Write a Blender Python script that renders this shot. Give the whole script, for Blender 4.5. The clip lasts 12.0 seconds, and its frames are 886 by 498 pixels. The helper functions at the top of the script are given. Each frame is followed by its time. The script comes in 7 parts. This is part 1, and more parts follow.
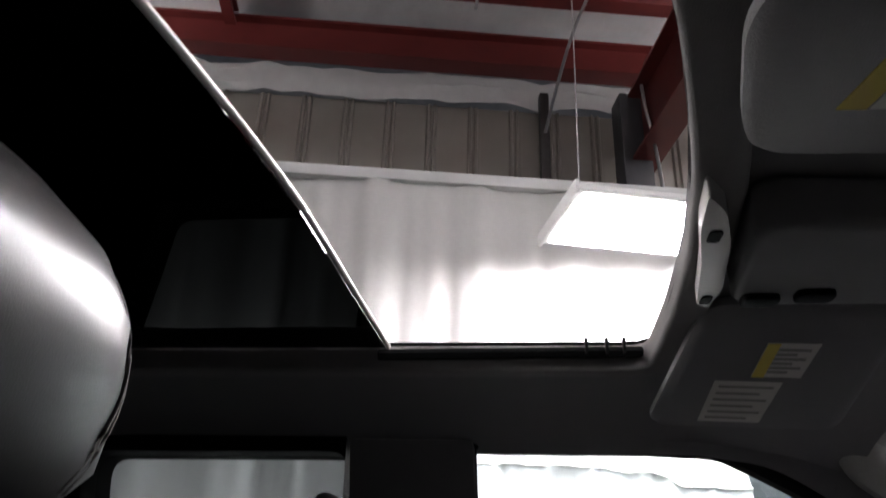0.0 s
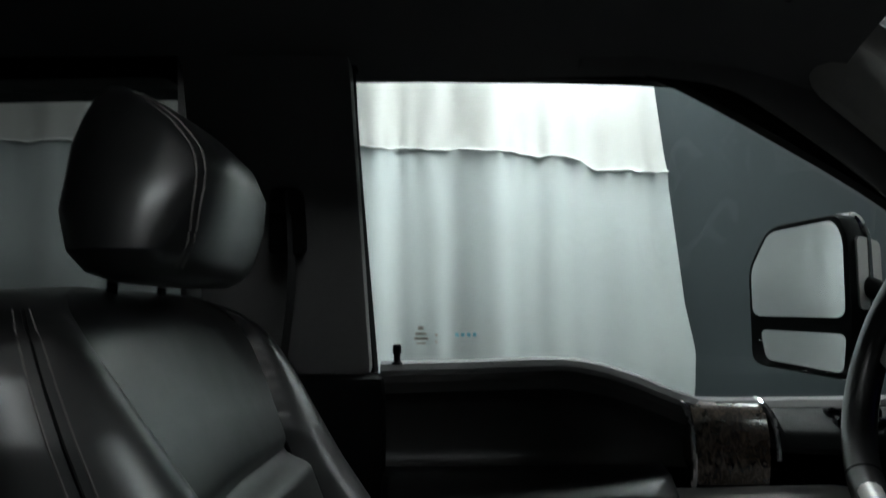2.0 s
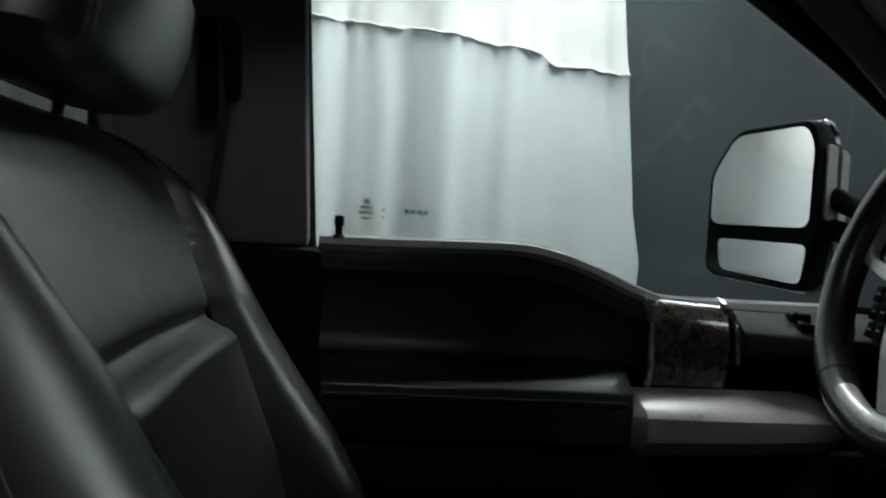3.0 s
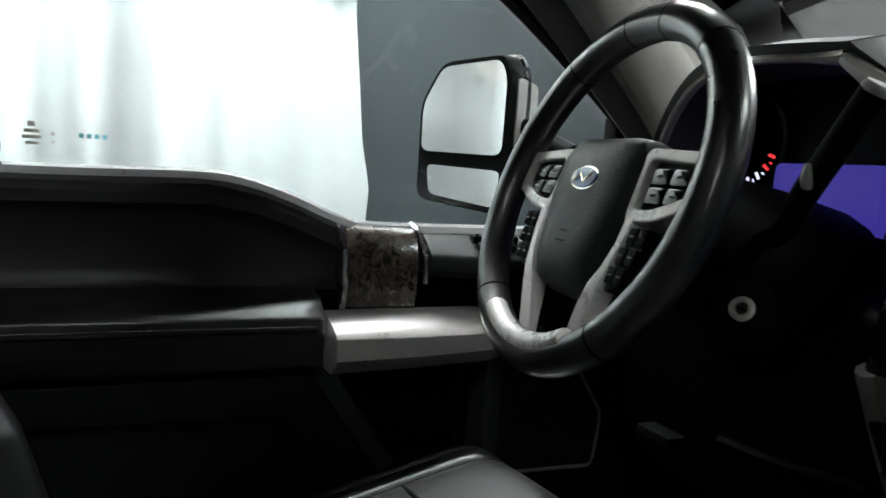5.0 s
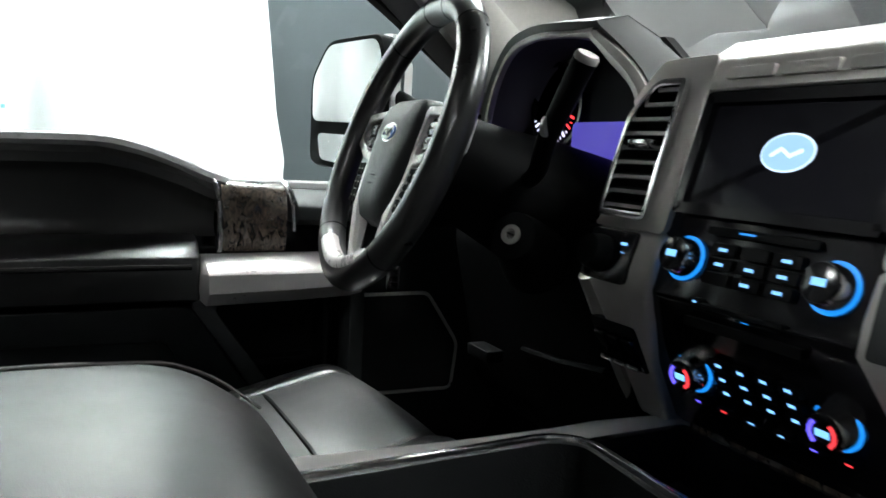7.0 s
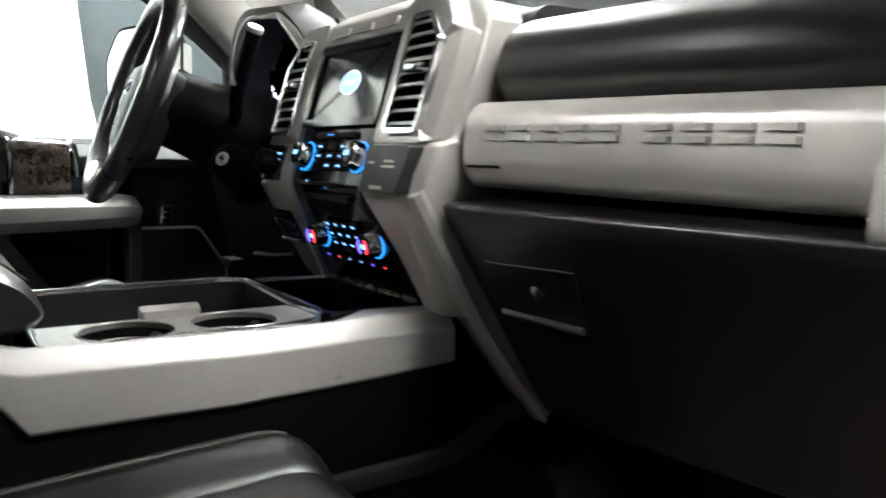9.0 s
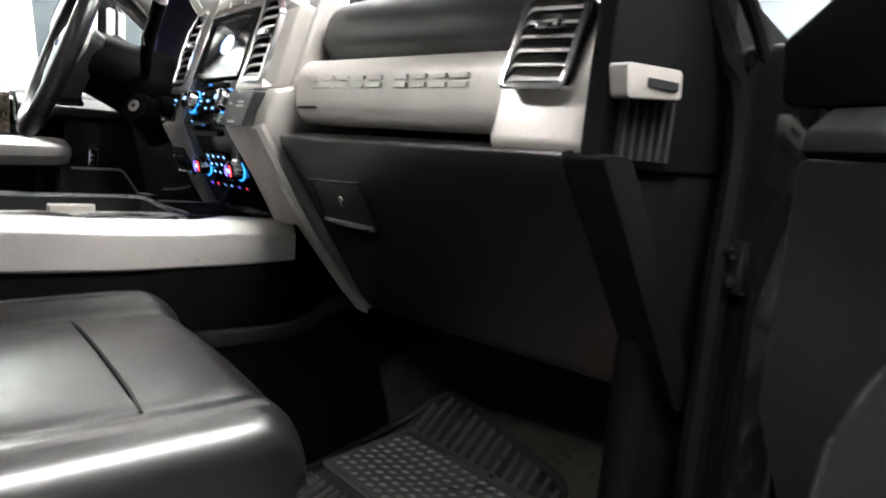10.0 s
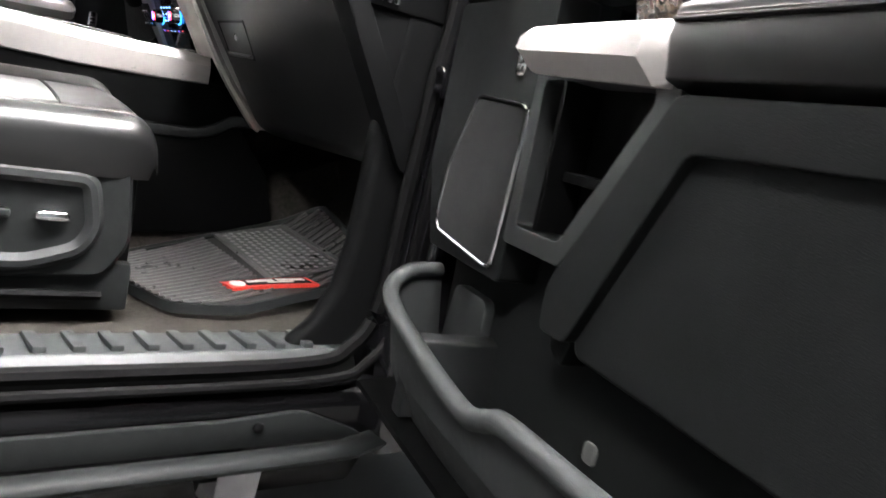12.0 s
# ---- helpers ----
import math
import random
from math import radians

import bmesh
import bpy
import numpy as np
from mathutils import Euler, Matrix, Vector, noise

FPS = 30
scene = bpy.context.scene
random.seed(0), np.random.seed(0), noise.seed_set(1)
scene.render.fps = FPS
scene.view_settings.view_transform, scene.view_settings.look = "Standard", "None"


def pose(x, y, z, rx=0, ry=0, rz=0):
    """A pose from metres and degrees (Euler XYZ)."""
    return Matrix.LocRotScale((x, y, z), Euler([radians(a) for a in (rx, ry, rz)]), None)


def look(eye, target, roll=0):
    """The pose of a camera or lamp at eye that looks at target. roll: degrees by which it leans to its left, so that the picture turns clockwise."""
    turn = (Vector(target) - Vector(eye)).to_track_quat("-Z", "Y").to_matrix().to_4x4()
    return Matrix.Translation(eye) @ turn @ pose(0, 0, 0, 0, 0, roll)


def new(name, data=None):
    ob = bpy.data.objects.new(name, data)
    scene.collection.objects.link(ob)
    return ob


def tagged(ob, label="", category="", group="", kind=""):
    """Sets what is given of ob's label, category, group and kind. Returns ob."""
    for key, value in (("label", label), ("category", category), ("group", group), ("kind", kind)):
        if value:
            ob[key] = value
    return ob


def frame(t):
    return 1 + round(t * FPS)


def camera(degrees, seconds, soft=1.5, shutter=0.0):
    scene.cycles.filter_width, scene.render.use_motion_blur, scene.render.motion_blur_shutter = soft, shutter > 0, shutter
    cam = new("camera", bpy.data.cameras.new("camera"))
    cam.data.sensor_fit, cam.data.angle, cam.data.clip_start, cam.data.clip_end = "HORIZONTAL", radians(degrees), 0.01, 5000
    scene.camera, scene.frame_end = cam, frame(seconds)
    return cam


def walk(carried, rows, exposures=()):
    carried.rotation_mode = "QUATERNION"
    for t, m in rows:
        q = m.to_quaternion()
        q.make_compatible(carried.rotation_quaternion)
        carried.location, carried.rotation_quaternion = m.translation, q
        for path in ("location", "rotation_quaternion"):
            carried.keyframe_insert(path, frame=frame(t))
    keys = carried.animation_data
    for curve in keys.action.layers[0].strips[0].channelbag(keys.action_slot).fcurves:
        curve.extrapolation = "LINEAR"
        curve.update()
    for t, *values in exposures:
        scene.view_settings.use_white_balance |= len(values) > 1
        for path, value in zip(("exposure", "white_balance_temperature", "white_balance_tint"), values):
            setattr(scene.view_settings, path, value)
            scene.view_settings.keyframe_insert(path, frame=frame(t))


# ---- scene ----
cam = camera(62.0, 12.0, soft=1.5, shutter=0.4)
PATH = [
    (0, (0.159, -0.62, 1.688), (-0.069, 1.19, 2.508), 1.9),
    (0.5, (0.164, -0.589, 1.705), (-0.069, 1.167, 2.633), 0.7),
    (1, (0.158, -0.47, 1.681), (-0.052, 1.42, 2.302), 0.5),
    (1.5, (0.168, -0.35, 1.632), (0.054, 1.615, 2.004), -0.3),
    (2, (0.172, -0.273, 1.585), (0.183, 1.72, 1.757), -0.5),
    (2.5, (0.14, -0.211, 1.558), (0.216, 1.787, 1.608), 1.8),
    (3, (0.151, -0.162, 1.53), (0.351, 1.828, 1.482), 3.5),
    (3.5, (0.176, -0.139, 1.507), (0.588, 1.815, 1.383), 4.5),
    (5.5, (0.25, -0.23, 1.548), (1.109, 1.56, 1.307), 3.0),
    (6, (0.265, -0.281, 1.543), (1.141, 1.498, 1.281), 2.7),
    (6.5, (0.291, -0.341, 1.534), (1.175, 1.435, 1.274), 3.0),
    (8.5, (0.344, -0.746, 1.458), (1.393, 0.939, 1.213), 1.8),
    (9, (0.358, -0.883, 1.435), (1.519, 0.728, 1.2), 1.6),
    (9.5, (0.372, -1.094, 1.417), (1.571, 0.489, 1.178), 2.4),
    (10, (0.346, -1.249, 1.376), (1.577, 0.307, 1.125), 4.2),
    (10.5, (0.318, -1.401, 1.318), (1.631, 0.078, 1.022), 6.2),
    (11, (0.304, -1.589, 1.286), (1.642, -0.135, 0.973), 6.2),
    (11.5, (0.33, -1.77, 1.247), (1.533, -0.206, 0.923), 10.0),
    (12, (0.356, -1.895, 1.21), (1.535, -0.314, 0.879), 11.4),
]
EXPOSURE = [(0.0, 0.5, 6350, 17), (0.5, 0.15, 6300, 16), (1.0, -0.4, 6200, 8), (1.6, -1.05, 6050, 3), (2.0, -1.15, 6000, 2), (2.6, -1.2, 6000, 2), (3.1, -1.05, 6000, 2), (3.6, -0.75, 6050, 3), (5.5, 0.6, 6150, 5), (6.7, 1.0, 6150, 5), (8.5, 1.5, 6350, 7), (9.5, 1.9, 6420, 8), (10.2, 2.4, 6480, 10), (11.0, 3.1, 6500, 13), (12.0, 3.3, 6480, 13)]
walk(cam, [(t, look(eye, target, roll)) for t, eye, target, roll in PATH], EXPOSURE)

# ---- world and light ----
world = bpy.data.worlds.new("world")
scene.world = world
world.use_nodes = True
wn = world.node_tree.nodes
wn["Background"].inputs[0].default_value = (0.75, 0.85, 1.0, 1)
wn["Background"].inputs[1].default_value = 0.05
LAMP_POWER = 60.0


# ---- materials ----
def mat(name, base, rough=0.5, metal=0.0, var=0.15, scale=30.0, bump=0.0, bscale=400.0, spec=0.5, coat=0.0, sheen=0.0, wear=0.0):
    """A procedural surface: colour and roughness vary at a coarse and a fine scale, with fine relief."""
    m = bpy.data.materials.new(name)
    m.use_nodes = True
    nt = m.node_tree
    n, l = nt.nodes, nt.links
    b = n["Principled BSDF"]
    tc = n.new("ShaderNodeTexCoord")
    big = n.new("ShaderNodeTexNoise")
    big.inputs["Scale"].default_value = scale * 0.15
    big.inputs["Detail"].default_value = 5
    fine = n.new("ShaderNodeTexNoise")
    fine.inputs["Scale"].default_value = scale
    fine.inputs["Detail"].default_value = 6
    for t in (big, fine):
        l.new(tc.outputs["Object"], t.inputs["Vector"])
    mix = n.new("ShaderNodeMath")
    mix.operation = "ADD"
    l.new(big.outputs[0], mix.inputs[0])
    l.new(fine.outputs[0], mix.inputs[1])
    ramp = n.new("ShaderNodeMapRange")
    ramp.inputs[1].default_value, ramp.inputs[2].default_value = 0.6, 1.4
    ramp.inputs[3].default_value, ramp.inputs[4].default_value = 1 - var, 1 + var
    l.new(mix.outputs[0], ramp.inputs[0])
    mul = n.new("ShaderNodeVectorMath")
    mul.operation = "SCALE"
    mul.inputs[0].default_value = base
    l.new(ramp.outputs[0], mul.inputs[3])
    l.new(mul.outputs[0], b.inputs["Base Color"])
    rr = n.new("ShaderNodeMapRange")
    rr.inputs[1].default_value, rr.inputs[2].default_value = 0.6, 1.4
    rr.inputs[3].default_value, rr.inputs[4].default_value = max(0.02, rough - 0.08 - wear), min(1, rough + 0.08)
    l.new(mix.outputs[0], rr.inputs[0])
    l.new(rr.outputs[0], b.inputs["Roughness"])
    b.inputs["Metallic"].default_value = metal
    b.inputs["Specular IOR Level"].default_value = spec
    b.inputs["Coat Weight"].default_value = coat
    b.inputs["Coat Roughness"].default_value = min(0.3, rough * 0.75) if rough > 0.3 else 0.08
    b.inputs["Sheen Weight"].default_value = sheen
    if bump:
        v = n.new("ShaderNodeTexVoronoi")
        v.inputs["Scale"].default_value = bscale
        l.new(tc.outputs["Object"], v.inputs["Vector"])
        add = n.new("ShaderNodeMath")
        add.operation = "ADD"
        l.new(v.outputs["Distance"], add.inputs[0])
        l.new(fine.outputs[0], add.inputs[1])
        bp = n.new("ShaderNodeBump")
        bp.inputs["Strength"].default_value = bump
        bp.inputs["Distance"].default_value = 0.0015
        l.new(add.outputs[0], bp.inputs["Height"])
        l.new(bp.outputs[0], b.inputs["Normal"])
    return m


def glow(name, colour, strength):
    m = bpy.data.materials.new(name)
    m.use_nodes = True
    b = m.node_tree.nodes["Principled BSDF"]
    b.inputs["Base Color"].default_value = (0.02, 0.02, 0.02, 1)
    b.inputs["Emission Color"].default_value = (*colour, 1)
    b.inputs["Emission Strength"].default_value = strength
    return m


def pane(name, tint, ior=1.35):
    """Thin glass: clear with a tint, and a mirror reflection that grows with the angle."""
    m = bpy.data.materials.new(name)
    m.use_nodes = True
    n, l = m.node_tree.nodes, m.node_tree.links
    n.remove(n["Principled BSDF"])
    tr, gl, mx, fr = n.new("ShaderNodeBsdfTransparent"), n.new("ShaderNodeBsdfGlossy"), n.new("ShaderNodeMixShader"), n.new("ShaderNodeFresnel")
    tr.inputs[0].default_value = (*tint, 1)
    gl.inputs["Roughness"].default_value = 0.01
    fr.inputs["IOR"].default_value = ior
    l.new(fr.outputs[0], mx.inputs[0])
    l.new(tr.outputs[0], mx.inputs[1])
    l.new(gl.outputs[0], mx.inputs[2])
    l.new(mx.outputs[0], n["Material Output"].inputs[0])
    return m


def wood_mat(name):
    m = mat(name, (0.1, 0.07, 0.05), 0.25, coat=0.8)
    n, l = m.node_tree.nodes, m.node_tree.links
    tc, mp = n.new("ShaderNodeTexCoord"), n.new("ShaderNodeMapping")
    mp.inputs["Scale"].default_value = (60, 60, 30)
    mp.inputs["Rotation"].default_value = (0.0, 0.45, 0.0)
    w = n.new("ShaderNodeTexNoise")
    w.inputs["Scale"].default_value = 1.6
    w.inputs["Detail"].default_value = 8
    w.inputs["Distortion"].default_value = 2.2
    r = n.new("ShaderNodeValToRGB")
    e = r.color_ramp.elements
    e[0].position, e[0].color = 0.34, (0.012, 0.009, 0.007, 1)
    e[1].position, e[1].color = 0.72, (0.13, 0.100, 0.074, 1)
    k = e.new(0.5)
    k.color = (0.050, 0.038, 0.028, 1)
    l.new(tc.outputs["Object"], mp.inputs[0])
    l.new(mp.outputs[0], w.inputs["Vector"])
    l.new(w.outputs[0], r.inputs[0])
    l.new(r.outputs[0], n["Principled BSDF"].inputs["Base Color"])
    return m


LEATHER = mat("black leather", (0.0042, 0.0044, 0.0046), 0.48, var=0.3, scale=40, bump=0.14, bscale=900, wear=0.06, coat=1.0, spec=0.2)
LEATHER_D = mat("black grained door leather", (0.020, 0.0196, 0.019), 0.5, var=0.25, scale=40, bump=0.2, bscale=900, coat=0.25, spec=0.3)
# base grey raised to stand in for curtain light along the sill
SILLCAP = mat("smooth sill cap greyed for sheen", (0.24, 0.24, 0.242), 0.33, var=0.1, scale=50, bump=0.06, bscale=900, coat=0.9)
LEATHER_W = mat("worn wheel leather", (0.012, 0.012, 0.012), 0.34, var=0.15, scale=60, bump=0.06, bscale=900, coat=0.9)
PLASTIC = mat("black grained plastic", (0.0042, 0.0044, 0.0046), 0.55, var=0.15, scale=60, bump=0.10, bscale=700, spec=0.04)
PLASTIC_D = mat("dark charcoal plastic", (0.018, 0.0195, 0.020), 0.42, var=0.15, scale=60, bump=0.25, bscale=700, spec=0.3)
GLOSS = mat("gloss black plastic", (0.008, 0.008, 0.009), 0.14, var=0.1, scale=10)
SATIN = mat("satin silver paint", (0.45, 0.428, 0.405), 0.36, metal=0.4, var=0.05, scale=120)
SILVER = mat("bright satin silver", (0.56, 0.538, 0.522), 0.34, metal=0.3, var=0.05, scale=120)
# paler copy of SILVER: light falling on the wheel spokes put into the colour
SILVER_LIT = mat("silver lightened as lit spokes", (0.80, 0.77, 0.755), 0.30, metal=0.2, var=0.05, scale=120)
CHROME = mat("chrome", (0.88, 0.88, 0.89), 0.14, metal=1.0, var=0.04)
WOOD = wood_mat("burl wood veneer")
FABRIC = mat("grey headliner cloth", (0.14, 0.137, 0.135), 0.95, var=0.08, scale=200, bump=0.3, bscale=900, sheen=0.2)
PILLAR = mat("light grey trim cloth", (0.40, 0.39, 0.36), 0.85, var=0.08, scale=150, bump=0.3, bscale=900)
CARPET = mat("charcoal carpet", (0.034, 0.031, 0.027), 1.0, var=0.6, scale=120, bump=1.0, bscale=700, spec=0.1)
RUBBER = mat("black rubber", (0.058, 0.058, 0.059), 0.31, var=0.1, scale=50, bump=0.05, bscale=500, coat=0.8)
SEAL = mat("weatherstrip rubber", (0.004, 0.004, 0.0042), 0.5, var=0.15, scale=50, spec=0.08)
SOFT = mat("soft black glovebox skin", (0.0065, 0.0068, 0.007), 0.38, var=0.15, scale=60, bump=0.2, bscale=700, coat=0.8, spec=0.2)
DUSTY = mat("dusty black paint", (0.003, 0.003, 0.0033), 0.12, var=0.2, scale=30, spec=0.25)
TRIM = mat("worn charcoal plastic", (0.036, 0.039, 0.0395), 0.40, var=0.2, scale=60, bump=0.25, bscale=700, spec=0.4)
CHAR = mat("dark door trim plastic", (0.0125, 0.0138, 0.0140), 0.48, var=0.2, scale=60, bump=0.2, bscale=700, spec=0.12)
# charcoal raised to imitate lamp light on the hood
HOODMAT = mat("soft charcoal skin lightened as lit", (0.065, 0.067, 0.066), 0.5, var=0.12, scale=60, bump=0.15, bscale=900)
# headliner cloth made paler where lamp light falls round the sunroof
FABRIC_LIT = mat("headliner cloth, paler as lit", (0.20, 0.19, 0.185), 0.9, var=0.08, scale=150, bump=0.3, bscale=900)
PAINT = mat("gloss black car paint", (0.006, 0.006, 0.007), 0.08, var=0.1, scale=10, coat=1.0)
STITCH = mat("grey thread", (0.13, 0.122, 0.118), 0.8)
WHITE = mat("white print", (0.75, 0.75, 0.73), 0.6, var=0.05)
LABEL_Y = mat("yellow print", (0.62, 0.48, 0.06), 0.6, var=0.05)
LABEL_G = mat("grey label paper", (0.55, 0.53, 0.48), 0.7, var=0.08, scale=80)
PRINT = mat("grey print", (0.25, 0.24, 0.22), 0.8)
RED = mat("red rubber badge", (0.60, 0.035, 0.02), 0.5, var=0.06)
BLUE = mat("blue enamel", (0.02, 0.05, 0.22), 0.2, var=0.05, coat=0.6)
MIRROR = mat("mirror silvering", (0.9, 0.9, 0.9), 0.06, metal=1.0, var=0.0)
MIRROR.node_tree.nodes["Principled BSDF"].inputs["Roughness"].default_value = 0.01
GLASS = pane("clear tinted glass", (0.86, 0.92, 0.90))
PRIVACY = pane("dark privacy glass", (0.22, 0.235, 0.23))
ROOFGLASS = pane("dark sunroof glass", (0.008, 0.007, 0.012), 1.12)
SLAT = mat("satin graphite slat", (0.36, 0.35, 0.34), 0.32, metal=0.4, var=0.05, scale=80)
# darker than RUBBER: shade between mat ribs and in the latch recess
RECESS_BLACK = mat("dull black rubber darkened in recesses", (0.006, 0.006, 0.0062), 0.7, var=0.2, scale=50)
LEATHER.node_tree.nodes["Principled BSDF"].inputs["Coat IOR"].default_value = 1.68
LEATHER.node_tree.nodes["Principled BSDF"].inputs["Coat Roughness"].default_value = 0.34
CURTAIN = mat("white curtain cloth", (0.71, 0.745, 0.75), 0.9, var=0.05, scale=60, bump=0.2, bscale=600)
DARKWALL = mat("slate grey wall paint", (0.050, 0.061, 0.067), 0.55, var=0.18, scale=4, bump=0.2, bscale=60)
CONCRETE = mat("sealed concrete", (0.045, 0.044, 0.043), 0.5, var=0.25, scale=6, bump=0.2, bscale=80)
SHEET = mat("tan corrugated sheet", (0.30, 0.27, 0.24), 0.55, var=0.12, scale=5)
REDSTEEL = mat("red primer steel", (0.13, 0.018, 0.016), 0.5, var=0.2, scale=8)
FOIL = mat("white insulation facing", (0.62, 0.62, 0.61), 0.45, var=0.12, scale=9, bump=0.5, bscale=30)
GALV = mat("grey conduit", (0.4, 0.4, 0.41), 0.4, metal=0.8)
PALEWALL = mat("grey wall paint", (0.06, 0.062, 0.064), 0.7, var=0.08, scale=5)
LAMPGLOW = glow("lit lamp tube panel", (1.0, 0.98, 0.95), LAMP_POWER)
# dimmer panel for unseen fill lamps above the passenger side
FILLGLOW = glow("lit fill lamp panel", (1.0, 0.98, 0.95), LAMP_POWER * 0.42)
G_BLUE = glow("blue backlight", (0.02, 0.22, 0.72), 0.75)
G_ICE = glow("pale blue symbols", (0.22, 0.50, 1.0), 0.8)
G_VIO = glow("violet symbols", (0.14, 0.10, 1.0), 0.9)
G_RED = glow("red symbols", (1.0, 0.05, 0.06), 0.7)
G_WHITE = glow("white symbols", (0.8, 0.75, 1.0), 1.0)
G_SCREEN = glow("dark violet display", (0.034, 0.024, 0.20), 1.0)
G_OVAL = glow("bright blue display badge", (0.20, 0.33, 0.85), 1.0)
G_PALE = glow("pale display lines", (0.6, 0.75, 1.0), 0.9)


# ---- mesh helpers ----
ID = Matrix.Identity(4)


def part(name, bm, material, parent=None, label="", xf=ID, smooth=True, bevel=0.0, seg=2, kind="", category=""):
    """Links a bmesh as one mesh object, in the world or under a thing or a part."""
    bmesh.ops.transform(bm, matrix=xf, verts=bm.verts)
    if xf.determinant() < 0:
        bmesh.ops.reverse_faces(bm, faces=bm.faces)
    if bevel:
        sharp = [e for e in bm.edges if len(e.link_faces) == 2 and e.calc_face_angle(0) > 0.5]
        bmesh.ops.bevel(bm, geom=sharp, offset=bevel, segments=seg, affect="EDGES", profile=0.6, clamp_overlap=True)
    me = bpy.data.meshes.new(name)
    bm.to_mesh(me)
    bm.free()
    me.materials.append(material)
    if smooth:
        me.shade_smooth()
        me.set_sharp_from_angle(angle=radians(38))
    ob = new(name, me)
    if parent:
        ob.parent = parent
    return tagged(ob, label, category, "", kind)


def empty(name, label, category, group=""):
    return tagged(new(name), label, category, group)


def box(bm, x0, x1, y0, y1, z0, z1):
    vs = [bm.verts.new((x, y, z)) for x in (x0, x1) for y in (y0, y1) for z in (z0, z1)]
    for f in ((0, 1, 3, 2), (4, 6, 7, 5), (0, 4, 5, 1), (2, 3, 7, 6), (0, 2, 6, 4), (1, 5, 7, 3)):
        bm.faces.new([vs[i] for i in f])
    return bm


def loft(bm, rings, close=True, caps=True):
    """Skins a row of rings that have equally many points."""
    rows = [[bm.verts.new(p) for p in r] for r in rings]
    n = len(rows[0])
    for a, b in zip(rows, rows[1:]):
        for i in range(n if close else n - 1):
            j = (i + 1) % n
            bm.faces.new((a[i], a[j], b[j], b[i]))
    if caps and close:
        bm.faces.new(rows[0][::-1])
        bm.faces.new(rows[-1])
    bmesh.ops.recalc_face_normals(bm, faces=bm.faces)
    return bm


def prism(bm, poly, axis, lo, hi):
    """A polygon pushed along an axis: in (x, z) for y, (x, y) for z, (y, z) for x."""
    def at(p, v):
        return {"y": (p[0], v, p[1]), "z": (p[0], p[1], v), "x": (v, p[0], p[1])}[axis]
    return loft(bm, [[at(p, lo) for p in poly], [at(p, hi) for p in poly]])


def rounded(poly, r, n=4):
    """The polygon with its corners rounded."""
    out = []
    for i, p in enumerate(poly):
        a, b, c = Vector(poly[i - 1]), Vector(p), Vector(poly[(i + 1) % len(poly)])
        u, v = a - b, c - b
        k = min(r, u.length * 0.45, v.length * 0.45)
        s, e = b + u.normalized() * k, b + v.normalized() * k
        for j in range(n + 1):
            t = j / n
            out.append(tuple((1 - t) ** 2 * s + 2 * t * (1 - t) * b + t * t * e))
    return out


def frame_prism(bm, outer, inner, axis, lo, hi):
    """A ring between two outlines of equally many points, pushed along an axis."""
    def at(p, v):
        return {"y": (p[0], v, p[1]), "z": (p[0], p[1], v), "x": (v, p[0], p[1])}[axis]
    rings = [[at(p, lo) for p in outer], [at(p, hi) for p in outer], [at(p, hi) for p in inner], [at(p, lo) for p in inner]]
    rows = [[bm.verts.new(p) for p in r] for r in rings]
    n = len(outer)
    for k in range(4):
        a, b = rows[k], rows[(k + 1) % 4]
        for i in range(n):
            j = (i + 1) % n
            bm.faces.new((a[i], a[j], b[j], b[i]))
    bmesh.ops.recalc_face_normals(bm, faces=bm.faces)
    return bm


def inset(poly, d):
    """The outline moved inwards by about d."""
    cx, cy = sum(p[0] for p in poly) / len(poly), sum(p[1] for p in poly) / len(poly)
    area = sum(poly[i - 1][0] * p[1] - p[0] * poly[i - 1][1] for i, p in enumerate(poly))
    out = []
    for i, p in enumerate(poly):
        a, b = Vector(poly[i - 1]), Vector(poly[(i + 1) % len(poly)])
        t = (b - a).normalized()
        nrm = Vector((-t.y, t.x)) * (1 if area > 0 else -1)
        out.append((p[0] + nrm.x * d, p[1] + nrm.y * d))
    return out


def smooth_path(pts, n=8, closed=False):
    """A Catmull-Rom line through the points."""
    ps = [Vector(p) for p in pts]
    m = len(ps)
    out = []
    for i in range(m if closed else m - 1):
        a, b, c, d = (ps[(i + k) % m] if closed else ps[min(max(i + k, 0), m - 1)] for k in (-1, 0, 1, 2))
        for j in range(n):
            t = j / n
            out.append(0.5 * (2 * b + (c - a) * t + (2 * a - 5 * b + 4 * c - d) * t * t + (3 * b - a - 3 * c + d) * t ** 3))
    if not closed:
        out.append(ps[-1])
    return out


